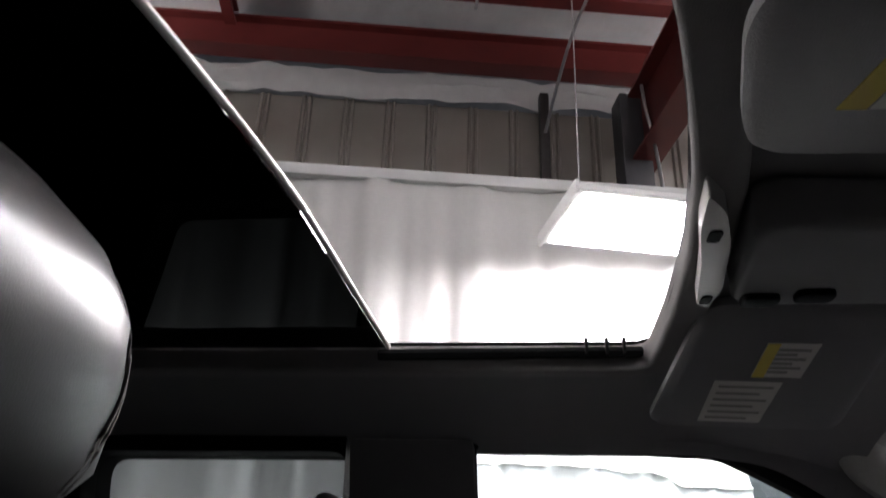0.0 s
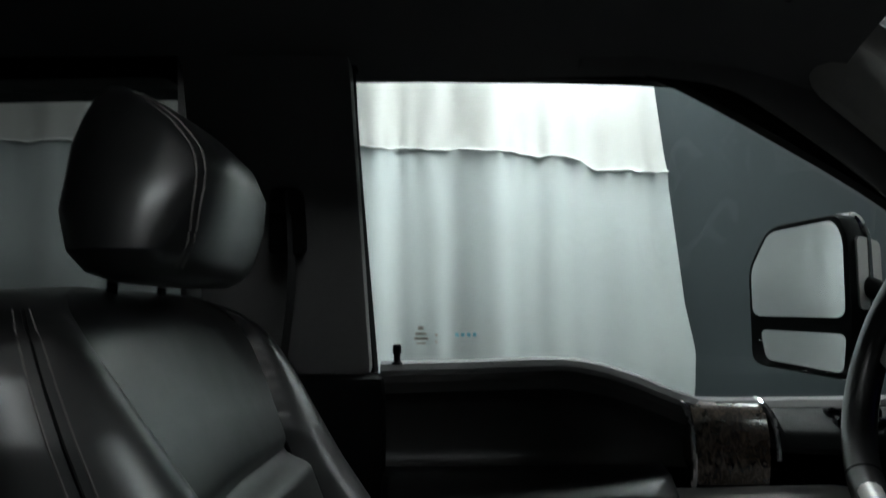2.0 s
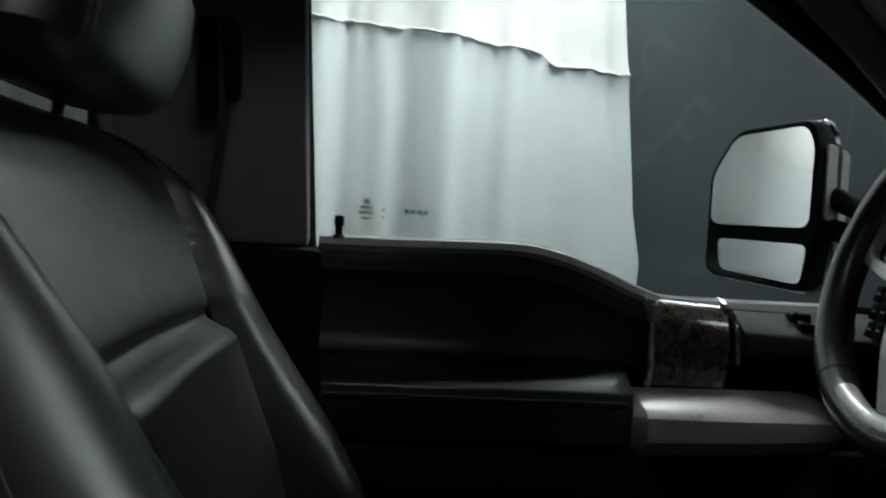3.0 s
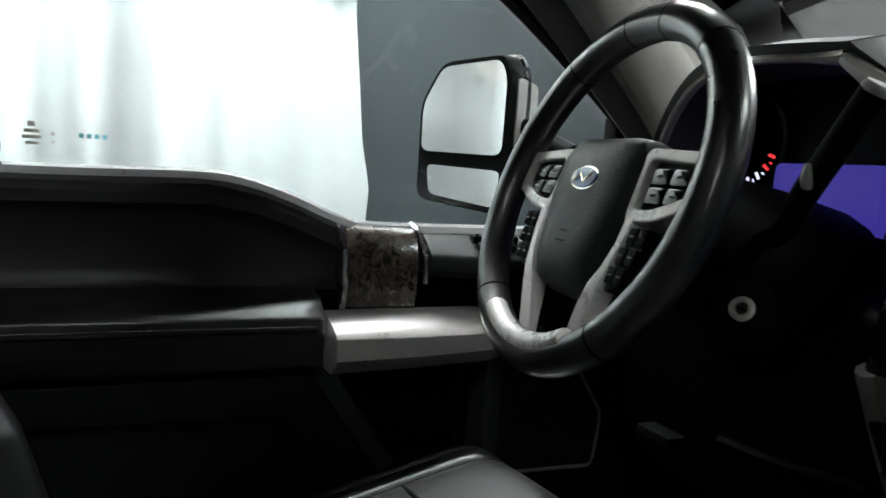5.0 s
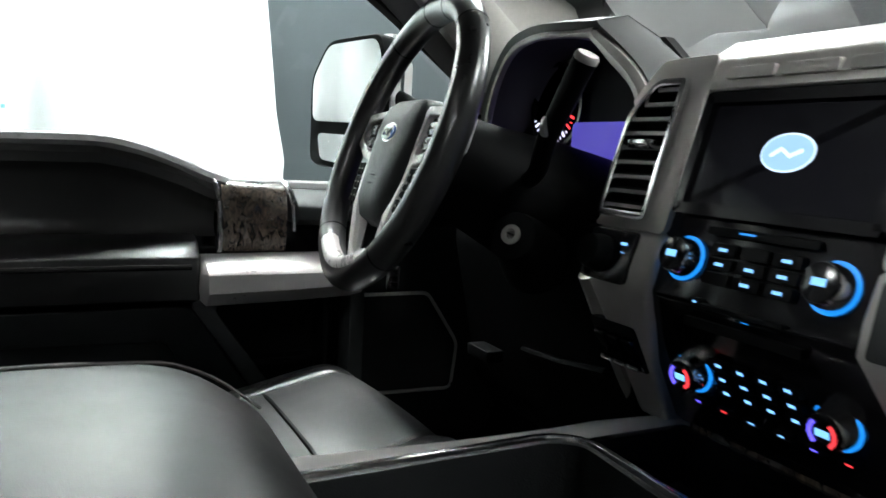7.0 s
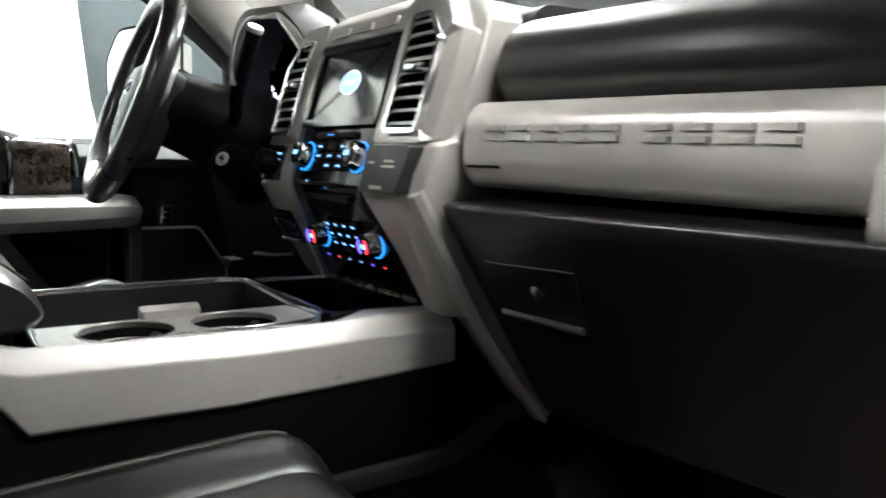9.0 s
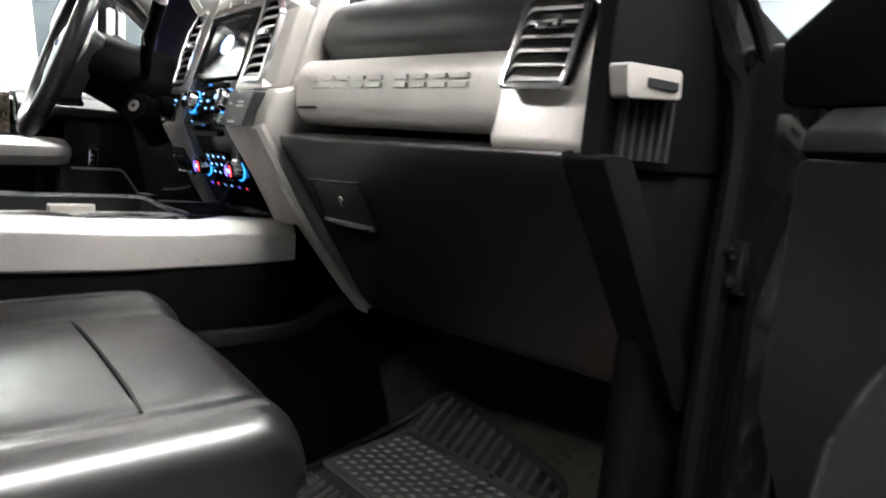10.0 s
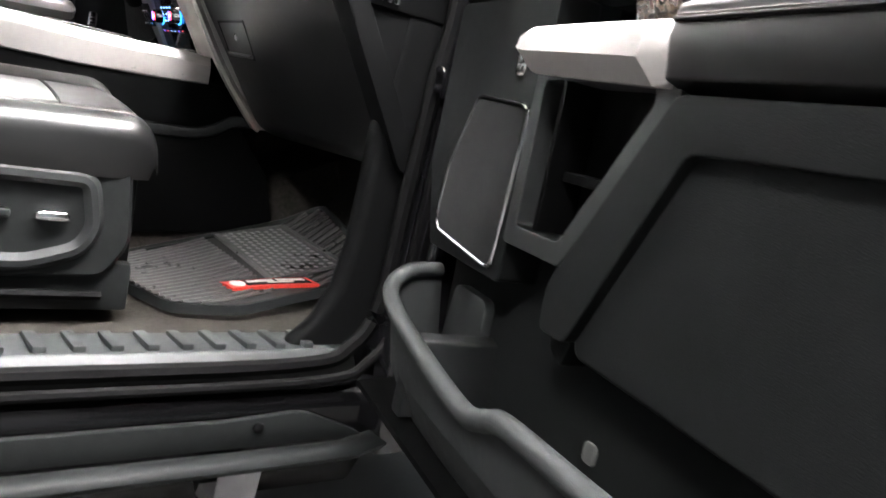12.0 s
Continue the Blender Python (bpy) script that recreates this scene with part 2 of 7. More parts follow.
def tube(bm, pts, r, n=8, closed=False, flat=1.0, up=(0, 0, 1)):
    """A round or flattened bar along a line; r is one radius or one for each point."""
    ps = [Vector(p) for p in pts]
    rs = r if isinstance(r, (list, tuple)) else [r] * len(ps)
    rings = []
    for i, p in enumerate(ps):
        a = ps[i - 1] if (i or closed) else p
        b = ps[(i + 1) % len(ps)] if (i < len(ps) - 1 or closed) else p
        t = (b - a).normalized()
        u = Vector(up)
        if abs(u.dot(t)) > 0.95:
            u = Vector((1, 0.2, 0))
        s = t.cross(u).normalized()
        w = s.cross(t)
        rings.append([p + rs[i] * (math.cos(k * 2 * math.pi / n) * s * flat + math.sin(k * 2 * math.pi / n) * w) for k in range(n)])
    if closed:
        rings.append(rings[0])
        loft(bm, rings, caps=False)
        bmesh.ops.remove_doubles(bm, verts=bm.verts, dist=1e-6)
        return bm
    return loft(bm, rings)


def lathe(bm, profile, m=ID, n=24):
    """Turns (radius, height) rows about z and lays them at m."""
    rings = [[m @ Vector((r * math.cos(k * 2 * math.pi / n), r * math.sin(k * 2 * math.pi / n), h)) for k in range(n)] for r, h in profile]
    return loft(bm, rings)


def bez(a, b, t):
    return a + (b - a) * t


def pillow(bm, cx, cy, cz, hx, hy, hz, p=3.0, nu=20, nv=14, m=ID):
    """A stuffed block: a superellipsoid."""
    def c(v, e):
        return math.copysign(abs(v) ** e, v)
    e = 2 / p
    rings = []
    for i in range(1, nv):
        ph = -math.pi / 2 + math.pi * i / nv
        rings.append([m @ Vector((cx + hx * c(math.cos(ph), e) * c(math.cos(k * 2 * math.pi / nu), e), cy + hy * c(math.cos(ph), e) * c(math.sin(k * 2 * math.pi / nu), e), cz + hz * c(math.sin(ph), e))) for k in range(nu)])
    return loft(bm, rings)


def B():
    return bmesh.new()


# ---- the hall ----
# The booth stands askew to the truck: u runs along the curtain, v away from the truck.
HALL = pose(0, 2.92, 0, 0, 0, 11)
# the curtain line stands close to the truck, parallel to the hall wall
BOOTH = pose(0.065, 1.544, 0, 0, 0, 11)


def hall_box(bm, u0, u1, v0, v1, z0, z1):
    return box(bm, u0, u1, v0, v1, z0, z1)


bm = B()
hall_box(bm, -7, 5.2, -8, 4, -0.2, 0)
part("floor", bm, CONCRETE, None, "grey sealed concrete hall floor", HALL, kind="structure", category="floor")
bm = B()
hall_box(bm, 0.1, 4.9, 0.14, 0.24, 0, 2.78)
part("wall_driver_side", bm, DARKWALL, None, "slate grey painted booth wall with pale scuffs", BOOTH, kind="structure", category="wall")
bm = B()
hall_box(bm, 4.8, 4.95, -8, 0.22, 0, 3.45)
part("wall_front", bm, DARKWALL, None, "slate grey painted booth wall ahead of the truck", HALL, kind="structure", category="wall")
# both passenger-side walls are unseen; their dark colours limit light bounced into the cab
bm = B()
hall_box(bm, -7, 5.2, -8.0, -7.85, 0, 1.7)
part("wall_passenger_side", bm, DARKWALL, None, "unseen wall beyond the open door, slate grey to limit bounce", HALL, kind="structure", category="wall")
bm = B()
hall_box(bm, -7, 5.2, -8.0, -7.86, 1.7, 7.2)
part("wall_unseen_upper", bm, mat("low-bounce wall paint", (0.05, 0.05, 0.05), 0.7, var=0.08, scale=5), None, "unseen upper wall beyond the open door, dark grey to limit bounce", HALL, kind="structure", category="wall")
bm = B()
hall_box(bm, -7.0, -6.85, -7.85, 4, 0, 7.2)
part("wall_back", bm, PALEWALL, None, "grey hall wall behind the truck", HALL, kind="structure", category="wall")
bm = B()
hall_box(bm, 5.05, 5.2, -7.85, 4, 0, 7.2)
part("wall_far_front", bm, PALEWALL, None, "grey hall wall behind the booth", HALL, kind="structure", category="wall")

# corrugated sheet wall above the booth: flat pans with raised double ribs
bm = B()
prof, u, V0 = [], -7.0, 1.05
while u < 5.2:
    for du, dv in ((0, 0), (0.225, 0), (0.235, -0.022), (0.25, -0.022), (0.26, 0), (0.27, 0), (0.28, -0.022), (0.295, -0.022)):
        prof.append((u + du, V0 + dv))
    u += 0.305
rows = [[bm.verts.new((p[0], p[1], z)) for p in prof] for z in (2.0, 4.90)]
for i in range(len(prof) - 1):
    bm.faces.new((rows[0][i], rows[0][i + 1], rows[1][i + 1], rows[1][i]))
part("wall_corrugated", bm, SHEET, None, "tan ribbed metal wall sheeting under the eaves", HALL, smooth=False, kind="structure", category="wall")
# crumpled white insulation edge over the sheeting
bm = B()
rng = random.Random(3)
pts = []
for i in range(90):
    u = -7 + i * 0.136
    pts.append((u, rng.uniform(-0.03, 0.03)))
rows = []
for k, z in enumerate((4.88, 4.93, 5.0, 5.05, 5.12)):
    rows.append([bm.verts.new((u, 0.98 + 0.5 * d * (1 if k % 2 else -1) - 0.03 * math.sin(k * 0.8), z + d * 0.8 + 0.01 * math.sin(u * 9 + k))) for u, d in pts])
for a, b in zip(rows, rows[1:]):
    for i in range(len(pts) - 1):
        bm.faces.new((a[i], a[i + 1], b[i + 1], b[i]))
part("trim_insulation", bm, FOIL, None, "crumpled white insulation blanket edge", HALL, kind="structure", category="insulation")
# roof: insulation facing between red purlins
def roof_height(v):
    return 5.44 + (0.9 - v) * (0.2 if v < 0.9 else 0.05)


bm = B()
rows = []
for j in range(25):
    v = 3.0 - j * 0.46
    rows.append([bm.verts.new((-7 + i * 0.205, v, roof_height(v) + 0.045 * abs(math.sin(i * 0.765)) + 0.012 * math.sin(i * 1.7 + j * 2.1))) for i in range(61)])
for a, b in zip(rows, rows[1:]):
    for i in range(60):
        bm.faces.new((a[i], a[i + 1], b[i + 1], b[i]))
part("ceiling", bm, FOIL, None, "white faced roof insulation sagging between purlins", HALL, kind="structure", category="ceiling")


def i_beam(name, label, m, length, h, w, t=0.02):
    bm = B()
    poly = [(-w / 2, 0), (w / 2, 0), (w / 2, t), (t / 2, t), (t / 2, h - t), (w / 2, h - t), (w / 2, h), (-w / 2, h), (-w / 2, h - t), (-t / 2, h - t), (-t / 2, t), (-w / 2, t)]
    prism(bm, poly, "x", 0, length)
    return part(name, bm, REDSTEEL, None, label, HALL @ m, smooth=False, category="steel beam")


i_beam("steel_beam", "dark red primed steel eave beam", pose(-7, 0.86, 5.12), 12.1, 0.27, 0.16)
purlin = i_beam("steel_beam", "dark red primed steel purlin under the roof, hung with tie wires", pose(-7, 0.31, 5.29), 12.1, 0.26, 0.12)
rng = random.Random(11)
for k in range(26):
    u = -1.3 + k * 0.094 + rng.uniform(-0.03, 0.03)
    bm = B()
    z = 5.33 + 0.05 * (k % 2)
    tube(bm, [(u, 0.235, z + 0.03), (u + rng.uniform(-0.006, 0.006), 0.23, z), (u, 0.235, z - rng.uniform(0.02, 0.05))], 0.005, 5)
    part("tie_wire", bm, FOIL, purlin, "pale loose tie wire", HALL)
i_beam("steel_beam", "dark red primed steel purlin under the roof", pose(-7, -1.1, 5.57), 12.1, 0.26, 0.12)
i_beam("steel_beam", "dark red primed steel rafter across the hall", pose(1.12, 0.9, 4.31, 0, 0, -90), 8.6, 0.52, 0.20)
i_beam("steel_beam", "dark red steel strut under the roof", pose(-1.82, 0.80, 5.30, 0, 0, -90), 0.52, 0.14, 0.08)
bm = B()
hall_box(bm, 0.96, 1.16, 0.66, 0.86, 0, 4.85)
part("steel_column", bm, mat("dark steel", (0.05, 0.05, 0.055), 0.5), None, "dark painted steel column behind the curtain", HALL, category="column", bevel=0.01)
bm = B()
hall_box(bm, 0.44, 0.505, 0.86, 0.93, 3.3, 4.95)
part("conduit_post", bm, mat("dark conduit paint", (0.04, 0.035, 0.035), 0.5), None, "dark square conduit post on the sheeting", HALL, category="conduit", bevel=0.006)
for pts, nm in (([(0.47, 0.85, 4.60), (0.505, 0.6, 4.82), (0.545, 0.3, 5.01), (0.60, 0.0, 5.13)], "cable"), ([(1.06, 0.3, 3.85), (1.085, 0.4, 4.15), (1.107, 0.5, 4.40), (1.07, 0.5, 4.7), (1.10, 0.5, 4.97), (1.35, 0.3, 5.42)], "cable"), ([(-0.10, 0.3, 5.16), (-0.09, 0.2, 5.26), (-0.07, 0.0, 5.45)], "cable")):
    bm = B()
    tube(bm, smooth_path(pts, 6), 0.012, 6)
    part(nm, bm, GALV, None, "thin grey cable hanging from the roof", HALL, category="cable")

# curtain: cloth in soft folds with a gathered seam, hung from a rail
def curtain_depth(u, z):
    k = 0.5 + 0.5 * min(1, max(0, (2.9 - z) / 2.0))
    return k * (0.018 * math.sin(u * 17 + 0.9 * math.sin(u * 3.7)) + 0.012 * math.sin(u * 37 + 1.3 + 0.8 * math.sin(u * 5)) + 0.012 * math.sin(u * 7.3 + 0.5) + 0.003 * math.sin(u * 83 + z))


def seam_height(u):
    drop = min(1, max(0, (u - 0.47) / 0.07))
    return 1.995 - 0.012 * max(0, u) - 0.034 * drop * drop * (3 - 2 * drop) + 0.005 * math.sin(u * 9) + 0.0025 * math.sin(u * 47) + 0.012 * min(0, u)


def curtain_edge(z):
    return float(np.interp(z, (0.0, 1.2, 1.39, 1.48, 1.6, 1.72, 1.95, 2.2, 2.9), (0.76, 0.775, 0.797, 0.802, 0.775, 0.762, 0.735, 0.705, 0.69)))


curtain = empty("curtain", "white cloth booth curtain with a gathered seam, hanging in folds", "curtain")
us = [-3.0 + i * 0.016 for i in range(160)]
us = [u for u in us if u < -0.6] + [-0.6 + 0.01 * k for k in range(131)]


def cloth(name, label, f0, f1, n, material):
    """A width of the curtain between two heights that may follow the seam."""
    bm = B()
    rows = []
    for j in range(n + 1):
        row = []
        for u in us:
            s_ = seam_height(u)
            z = bez(f0 if f0 is not None else s_, f1 if f1 is not None else s_, j / n)
            uu = u + (curtain_edge(z) - 0.70) * max(0, (u - 0.5) / 0.2)
            gather = math.exp(-abs(z - s_) / 0.05)
            row.append(bm.verts.new((uu, curtain_depth(u, z) - 0.007 * math.exp(-((z - s_) / 0.03) ** 2) + (0.0035 * math.sin(u * 115 + 2 * math.sin(u * 21)) + 0.002 * math.sin(u * 71)) * gather, z)))
        rows.append(row)
    for a, b in zip(rows, rows[1:]):
        for i in range(len(us) - 1):
            bm.faces.new((a[i], a[i + 1], b[i + 1], b[i]))
    part(name, bm, material, curtain, label, BOOTH)


cloth("lower_cloth", "cool white lower length of cloth", 0.03, None, 44, CURTAIN)
cloth("upper_cloth", "warm white upper length of cloth", None, 2.89, 26, mat("warm white curtain cloth", (0.66, 0.65, 0.63), 0.9, var=0.05, scale=60, bump=0.2, bscale=600))
bm = B()
tube(bm, [(u + (curtain_edge(1.95) - 0.70) * max(0, (u - 0.5) / 0.2), curtain_depth(u, seam_height(u)) - 0.008 - 0.0015 * math.sin(u * 110), seam_height(u) + 0.0015 * math.sin(u * 130)) for u in us], 0.0042, 6)
part("seam", bm, mat("white seam cord", (0.80, 0.80, 0.79), 0.9, var=0.1), curtain, "puckered grey stitched seam", BOOTH)
bm = B()
box(bm, -3.1, 0.86, -0.02, 0.02, 2.885, 2.925)
part("curtain_rail", bm, FOIL, None, "white painted curtain rail", BOOTH, category="rail", bevel=0.004)


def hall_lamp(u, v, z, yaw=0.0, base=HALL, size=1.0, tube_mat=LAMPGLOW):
    """A hanging high-bay lamp, also used for added fill: a tray housing with a lit panel below, end plates and two
    wires.
    """
    th = empty("bay_or_fill_lamp", "rectangular white hanging high-bay lamp, lit; beyond the first, added fill", "lamp", "hall lamps")
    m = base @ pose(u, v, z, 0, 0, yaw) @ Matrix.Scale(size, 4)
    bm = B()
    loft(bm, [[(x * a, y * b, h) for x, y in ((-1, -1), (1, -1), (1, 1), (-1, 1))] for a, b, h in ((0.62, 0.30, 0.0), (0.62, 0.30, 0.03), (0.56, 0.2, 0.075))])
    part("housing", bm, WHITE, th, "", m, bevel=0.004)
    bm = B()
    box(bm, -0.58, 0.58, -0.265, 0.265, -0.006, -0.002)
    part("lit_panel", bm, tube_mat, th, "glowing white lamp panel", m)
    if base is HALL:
        # made-up upward glow to brighten the roof; lamp tops are out of sight
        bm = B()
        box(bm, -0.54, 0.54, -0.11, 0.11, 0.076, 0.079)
        part("added_uplight", bm, LAMPGLOW, th, "added glowing slot that brightens the roof", m)
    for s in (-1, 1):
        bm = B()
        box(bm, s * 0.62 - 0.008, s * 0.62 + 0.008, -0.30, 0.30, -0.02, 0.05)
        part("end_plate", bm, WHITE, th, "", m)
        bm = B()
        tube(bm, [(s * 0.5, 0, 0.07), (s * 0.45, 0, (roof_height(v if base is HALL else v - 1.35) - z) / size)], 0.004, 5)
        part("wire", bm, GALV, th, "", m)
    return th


# only the first lamp is in view; the others are added fill
LAMPS = [(0.475, -0.30, 2.62, 5, BOOTH, 0.58), (-2.3, -0.45, 2.55, 5, BOOTH, 0.58), (3.6, -3.0, 3.3), (-0.1, -4.8, 3.8, 0, HALL, 1.0, FILLGLOW), (1.3, -4.8, 3.8, 0, HALL, 1.0, FILLGLOW), (-2.9, -5.2, 4.2, 0, HALL, 0.8, FILLGLOW), (3.0, -0.3, 4.6), (-3.7, -0.3, 4.6)]
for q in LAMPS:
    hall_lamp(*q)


# ---- truck shell ----
GY = lambda z: 0.81 - 0.394 * (z - 1.5)

# headliner: a crowned sheet with the sunroof opening
HX0, HX1, SX0, SX1, SY = -1.15, 0.66, -0.52, 0.31, 0.37


def roof_z(x, y):
    z = 1.972 - 0.075 * (abs(y) / 0.64) ** 4
    if x > 0.42:
        z -= 0.25 * (x - 0.42) ** 1.3
    if x < -0.5:
        z -= 0.06 * (-0.5 - x) ** 1.5
    return z



def warp(x, y):
    """The front edge of the sunroof opening runs in a shallow curve."""
    d = np.interp(y, (-0.37, -0.31, -0.235, -0.13, 0, 0.144, 0.285), (-0.092, -0.072, -0.052, -0.029, -0.011, 0.0, 0.003))
    return x + float(d) * max(0.0, 1 - abs(x - SX1) / 0.28)


bm = B()
xs = [HX0 + (SX0 - HX0) * i / 6 for i in range(7)] + [SX0 + (SX1 - SX0) * i / 8 for i in range(1, 9)] + [SX1 + (HX1 - SX1) * i / 6 for i in range(1, 7)]
ys = [-0.66 + (0.66 - SY) * i / 6 for i in range(7)] + [-SY + 2 * SY * i / 8 for i in range(1, 9)] + [SY + (0.66 - SY) * i / 6 for i in range(1, 7)]
for lift in (0, 0.012):
    g = [[bm.verts.new((warp(x, y), y * (1 - 0.06 * max(0, x - 0.3)), roof_z(x, y) + lift)) for y in ys] for x in xs]
    for i in range(len(xs) - 1):
        for j in range(len(ys) - 1):
            if not (6 <= i < 14 and 6 <= j < 14):
                bm.faces.new((g[i][j], g[i + 1][j], g[i + 1][j + 1], g[i][j + 1]))
part("headliner", bm, FABRIC, None, "dark grey cloth headliner round an open sunroof", kind="structure", category="headliner")
bm = B()
rim = [(warp(x, y), y) for x, y in rounded([(SX0, -SY), (0.0, -SY), (SX1, -SY)] + [(SX1, -SY + 0.0925 * k) for k in range(1, 8)] + [(SX1, SY), (SX0, SY)], 0.03, 3)]
frame_prism(bm, rim, inset(rim, -0.038), "z", 1.952, 1.988)
part("sunroof_trim", bm, FABRIC_LIT, None, "grey cloth lining of the sunroof opening", kind="structure", category="trim", bevel=0.014, seg=4)
bm = B()
frame_prism(bm, inset(rim, -0.020), inset(rim, -0.6), "z", 1.990, 1.999)
part("roof_skin", bm, PAINT, None, "gloss black truck roof", kind="structure", category="roof")
sunroof = empty("sunroof", "dark tinted sliding sunroof glass, half open", "sunroof")
bm = B()
prism(bm, [(SX0, -SY), (-0.068, -SY), (-0.052, -0.2), (-0.043, -0.05), (-0.043, SY), (SX0, SY)], "z", 1.985, 1.991)
part("glass", bm, ROOFGLASS, sunroof, "dark tinted glass", smooth=False)
# silver strip imitates the highlight on the edge of the glass
bm = B()
tube(bm, [(-0.038 - 0.028 * max(0, (-y - 0.05) / 0.32) ** 1.5, y, 1.986) for y in [-SY + 2 * SY * i / 12 for i in range(13)]], 0.004, 6)
part("lit_glass_edge", bm, SILVER, sunroof, "thin silver strip standing in for the lit glass edge", bevel=0.002)
bm = B()
tube(bm, [(-0.05, SY - 0.01, 1.972), (0.31, SY - 0.01, 1.975)], 0.008, 6)
part("rail", bm, PLASTIC, sunroof)
for x in (0.235, 0.262, 0.285):
    bm = B()
    box(bm, x - 0.002, x + 0.002, SY - 0.022, SY - 0.012, 1.97, 1.992)
    part("slide_arm", bm, PLASTIC, sunroof)

# overhead console between the visors
oc = empty("overhead_console", "grey overhead console with map light and switches", "console")
bm = B()
prism(bm, rounded([(0.322, -0.13), (0.60, -0.10), (0.60, 0.045), (0.340, 0.045)], 0.03), "z", 1.925, 1.968)
part("shell", bm, FABRIC, oc, "", bevel=0.012, seg=3)
bm = B()
prism(bm, rounded([(0.283, -0.158), (0.302, -0.130), (0.317, -0.076), (0.332, 0.020), (0.330, 0.072), (0.317, 0.062), (0.303, -0.032), (0.289, -0.10)], 0.010, 3), "z", 1.934, 1.968)
lens = part("map_light", bm, SATIN, oc, "long pale map light strip", bevel=0.003)
for x, y in ((0.301, -0.092), (0.323, 0.048)):
    bm = B()
    prism(bm, rounded([(x - 0.005, y - 0.010), (x + 0.005, y - 0.010), (x + 0.005, y + 0.010), (x - 0.005, y + 0.010)], 0.004, 3), "z", 1.9325, 1.936)
    part("lens_dot", bm, PLASTIC, lens)
for y, x in ((0.02, 0.362), (0.01, 0.405)):
    bm = B()
    prism(bm, rounded([(x - 0.016, y - 0.012), (x + 0.016, y - 0.012), (x + 0.016, y + 0.012), (x - 0.016, y + 0.012)], 0.008), "z", 1.919, 1.927)
    part("switch", bm, PLASTIC, oc, "", bevel=0.002)


def visor(s):
    """A folded sun visor with its warning labels and pivot, lying along the slope of the roof."""
    th = empty("sun_visor", "grey cloth sun visor folded up, with warning labels", "visor", "sun visors")
    tilt = lambda x, y, d=0.0: (x, y, 1.916 - 0.2 * (y - 0.29) - 0.03 * (x - 0.40) + d)
    poly = rounded([(0.341, 0.124), (0.545, 0.124), (0.565, 0.43), (0.318, 0.43)] if s > 0 else [(0.302, 0.200), (0.535, 0.20), (0.555, 0.56), (0.41, 0.60), (0.29, 0.52), (0.254, 0.36), (0.283, 0.245)], 0.03, 5)
    m = Matrix.Diagonal((1, s, 1, 1))
    bm = B()
    loft(bm, [[tilt(x, y, dz) for x, y in ring] for ring, dz in ((inset(poly, 0.008), 0.0), (poly, 0.006), (poly, 0.014), (inset(poly, 0.008), 0.020))])
    part("flap", bm, FABRIC, th, "", m)

    def patch(name, x0, x1, y0, y1, d, mt, parent):
        bm = B()
        loft(bm, [[tilt(x, y, k) for x, y in ((x0, y0), (x1, y0), (x1, y1), (x0, y1))] for k in (0.0004, d)])
        return part(name, bm, mt, parent, "pale warning label with small print" if name == "label" else "", m, smooth=False)
    labels = ((0.380, 0.458, 0.285, 0.404), (0.418, 0.474, 0.190, 0.271)) if s > 0 else ((0.338, 0.43, 0.275, 0.40),)
    for x0, x1, y0, y1 in labels:
        lab = patch("label", x0, x1, y0, y1, -0.0006, LABEL_G, th)
        for k in range(6):
            yy = y0 + 0.014 + k * (y1 - y0 - 0.028) / 5
            patch("print_bar", x0 + 0.007, x1 - 0.007 - 0.012 * (k % 2), yy - 0.0028, yy + 0.0028, -0.0012, PRINT, lab)
    if s > 0:
        patch("label_edge", 0.4185, 0.432, 0.1905, 0.2705, -0.0016, LABEL_Y, th)
    else:
        patch("label_edge", 0.322, 0.337, 0.275, 0.40, -0.0008, LABEL_Y, th)
    bm = B()
    tube(bm, [tilt(0.525, 0.14, 0.012), tilt(0.54, 0.42, 0.012), tilt(0.54, 0.47, 0.035)], 0.006, 8)
    part("pivot_rod", bm, PLASTIC, th, "", m)
    return th


visor(1)
visor(-1)

# pillars and window surrounds of the driver's side, rear door and roof rail
def strip(bm, a, b):
    """A sheet between two lines of equally many points."""
    ra, rb = [bm.verts.new(p) for p in a], [bm.verts.new(p) for p in b]
    for i in range(len(a) - 1):
        bm.faces.new((ra[i], ra[i + 1], rb[i + 1], rb[i]))
    return bm


def thick(bm, d):
    bmesh.ops.recalc_face_normals(bm, faces=bm.faces)
    r = bmesh.ops.solidify(bm, geom=bm.faces[:], thickness=d)
    bmesh.ops.recalc_face_normals(bm, faces=bm.faces)
    return bm


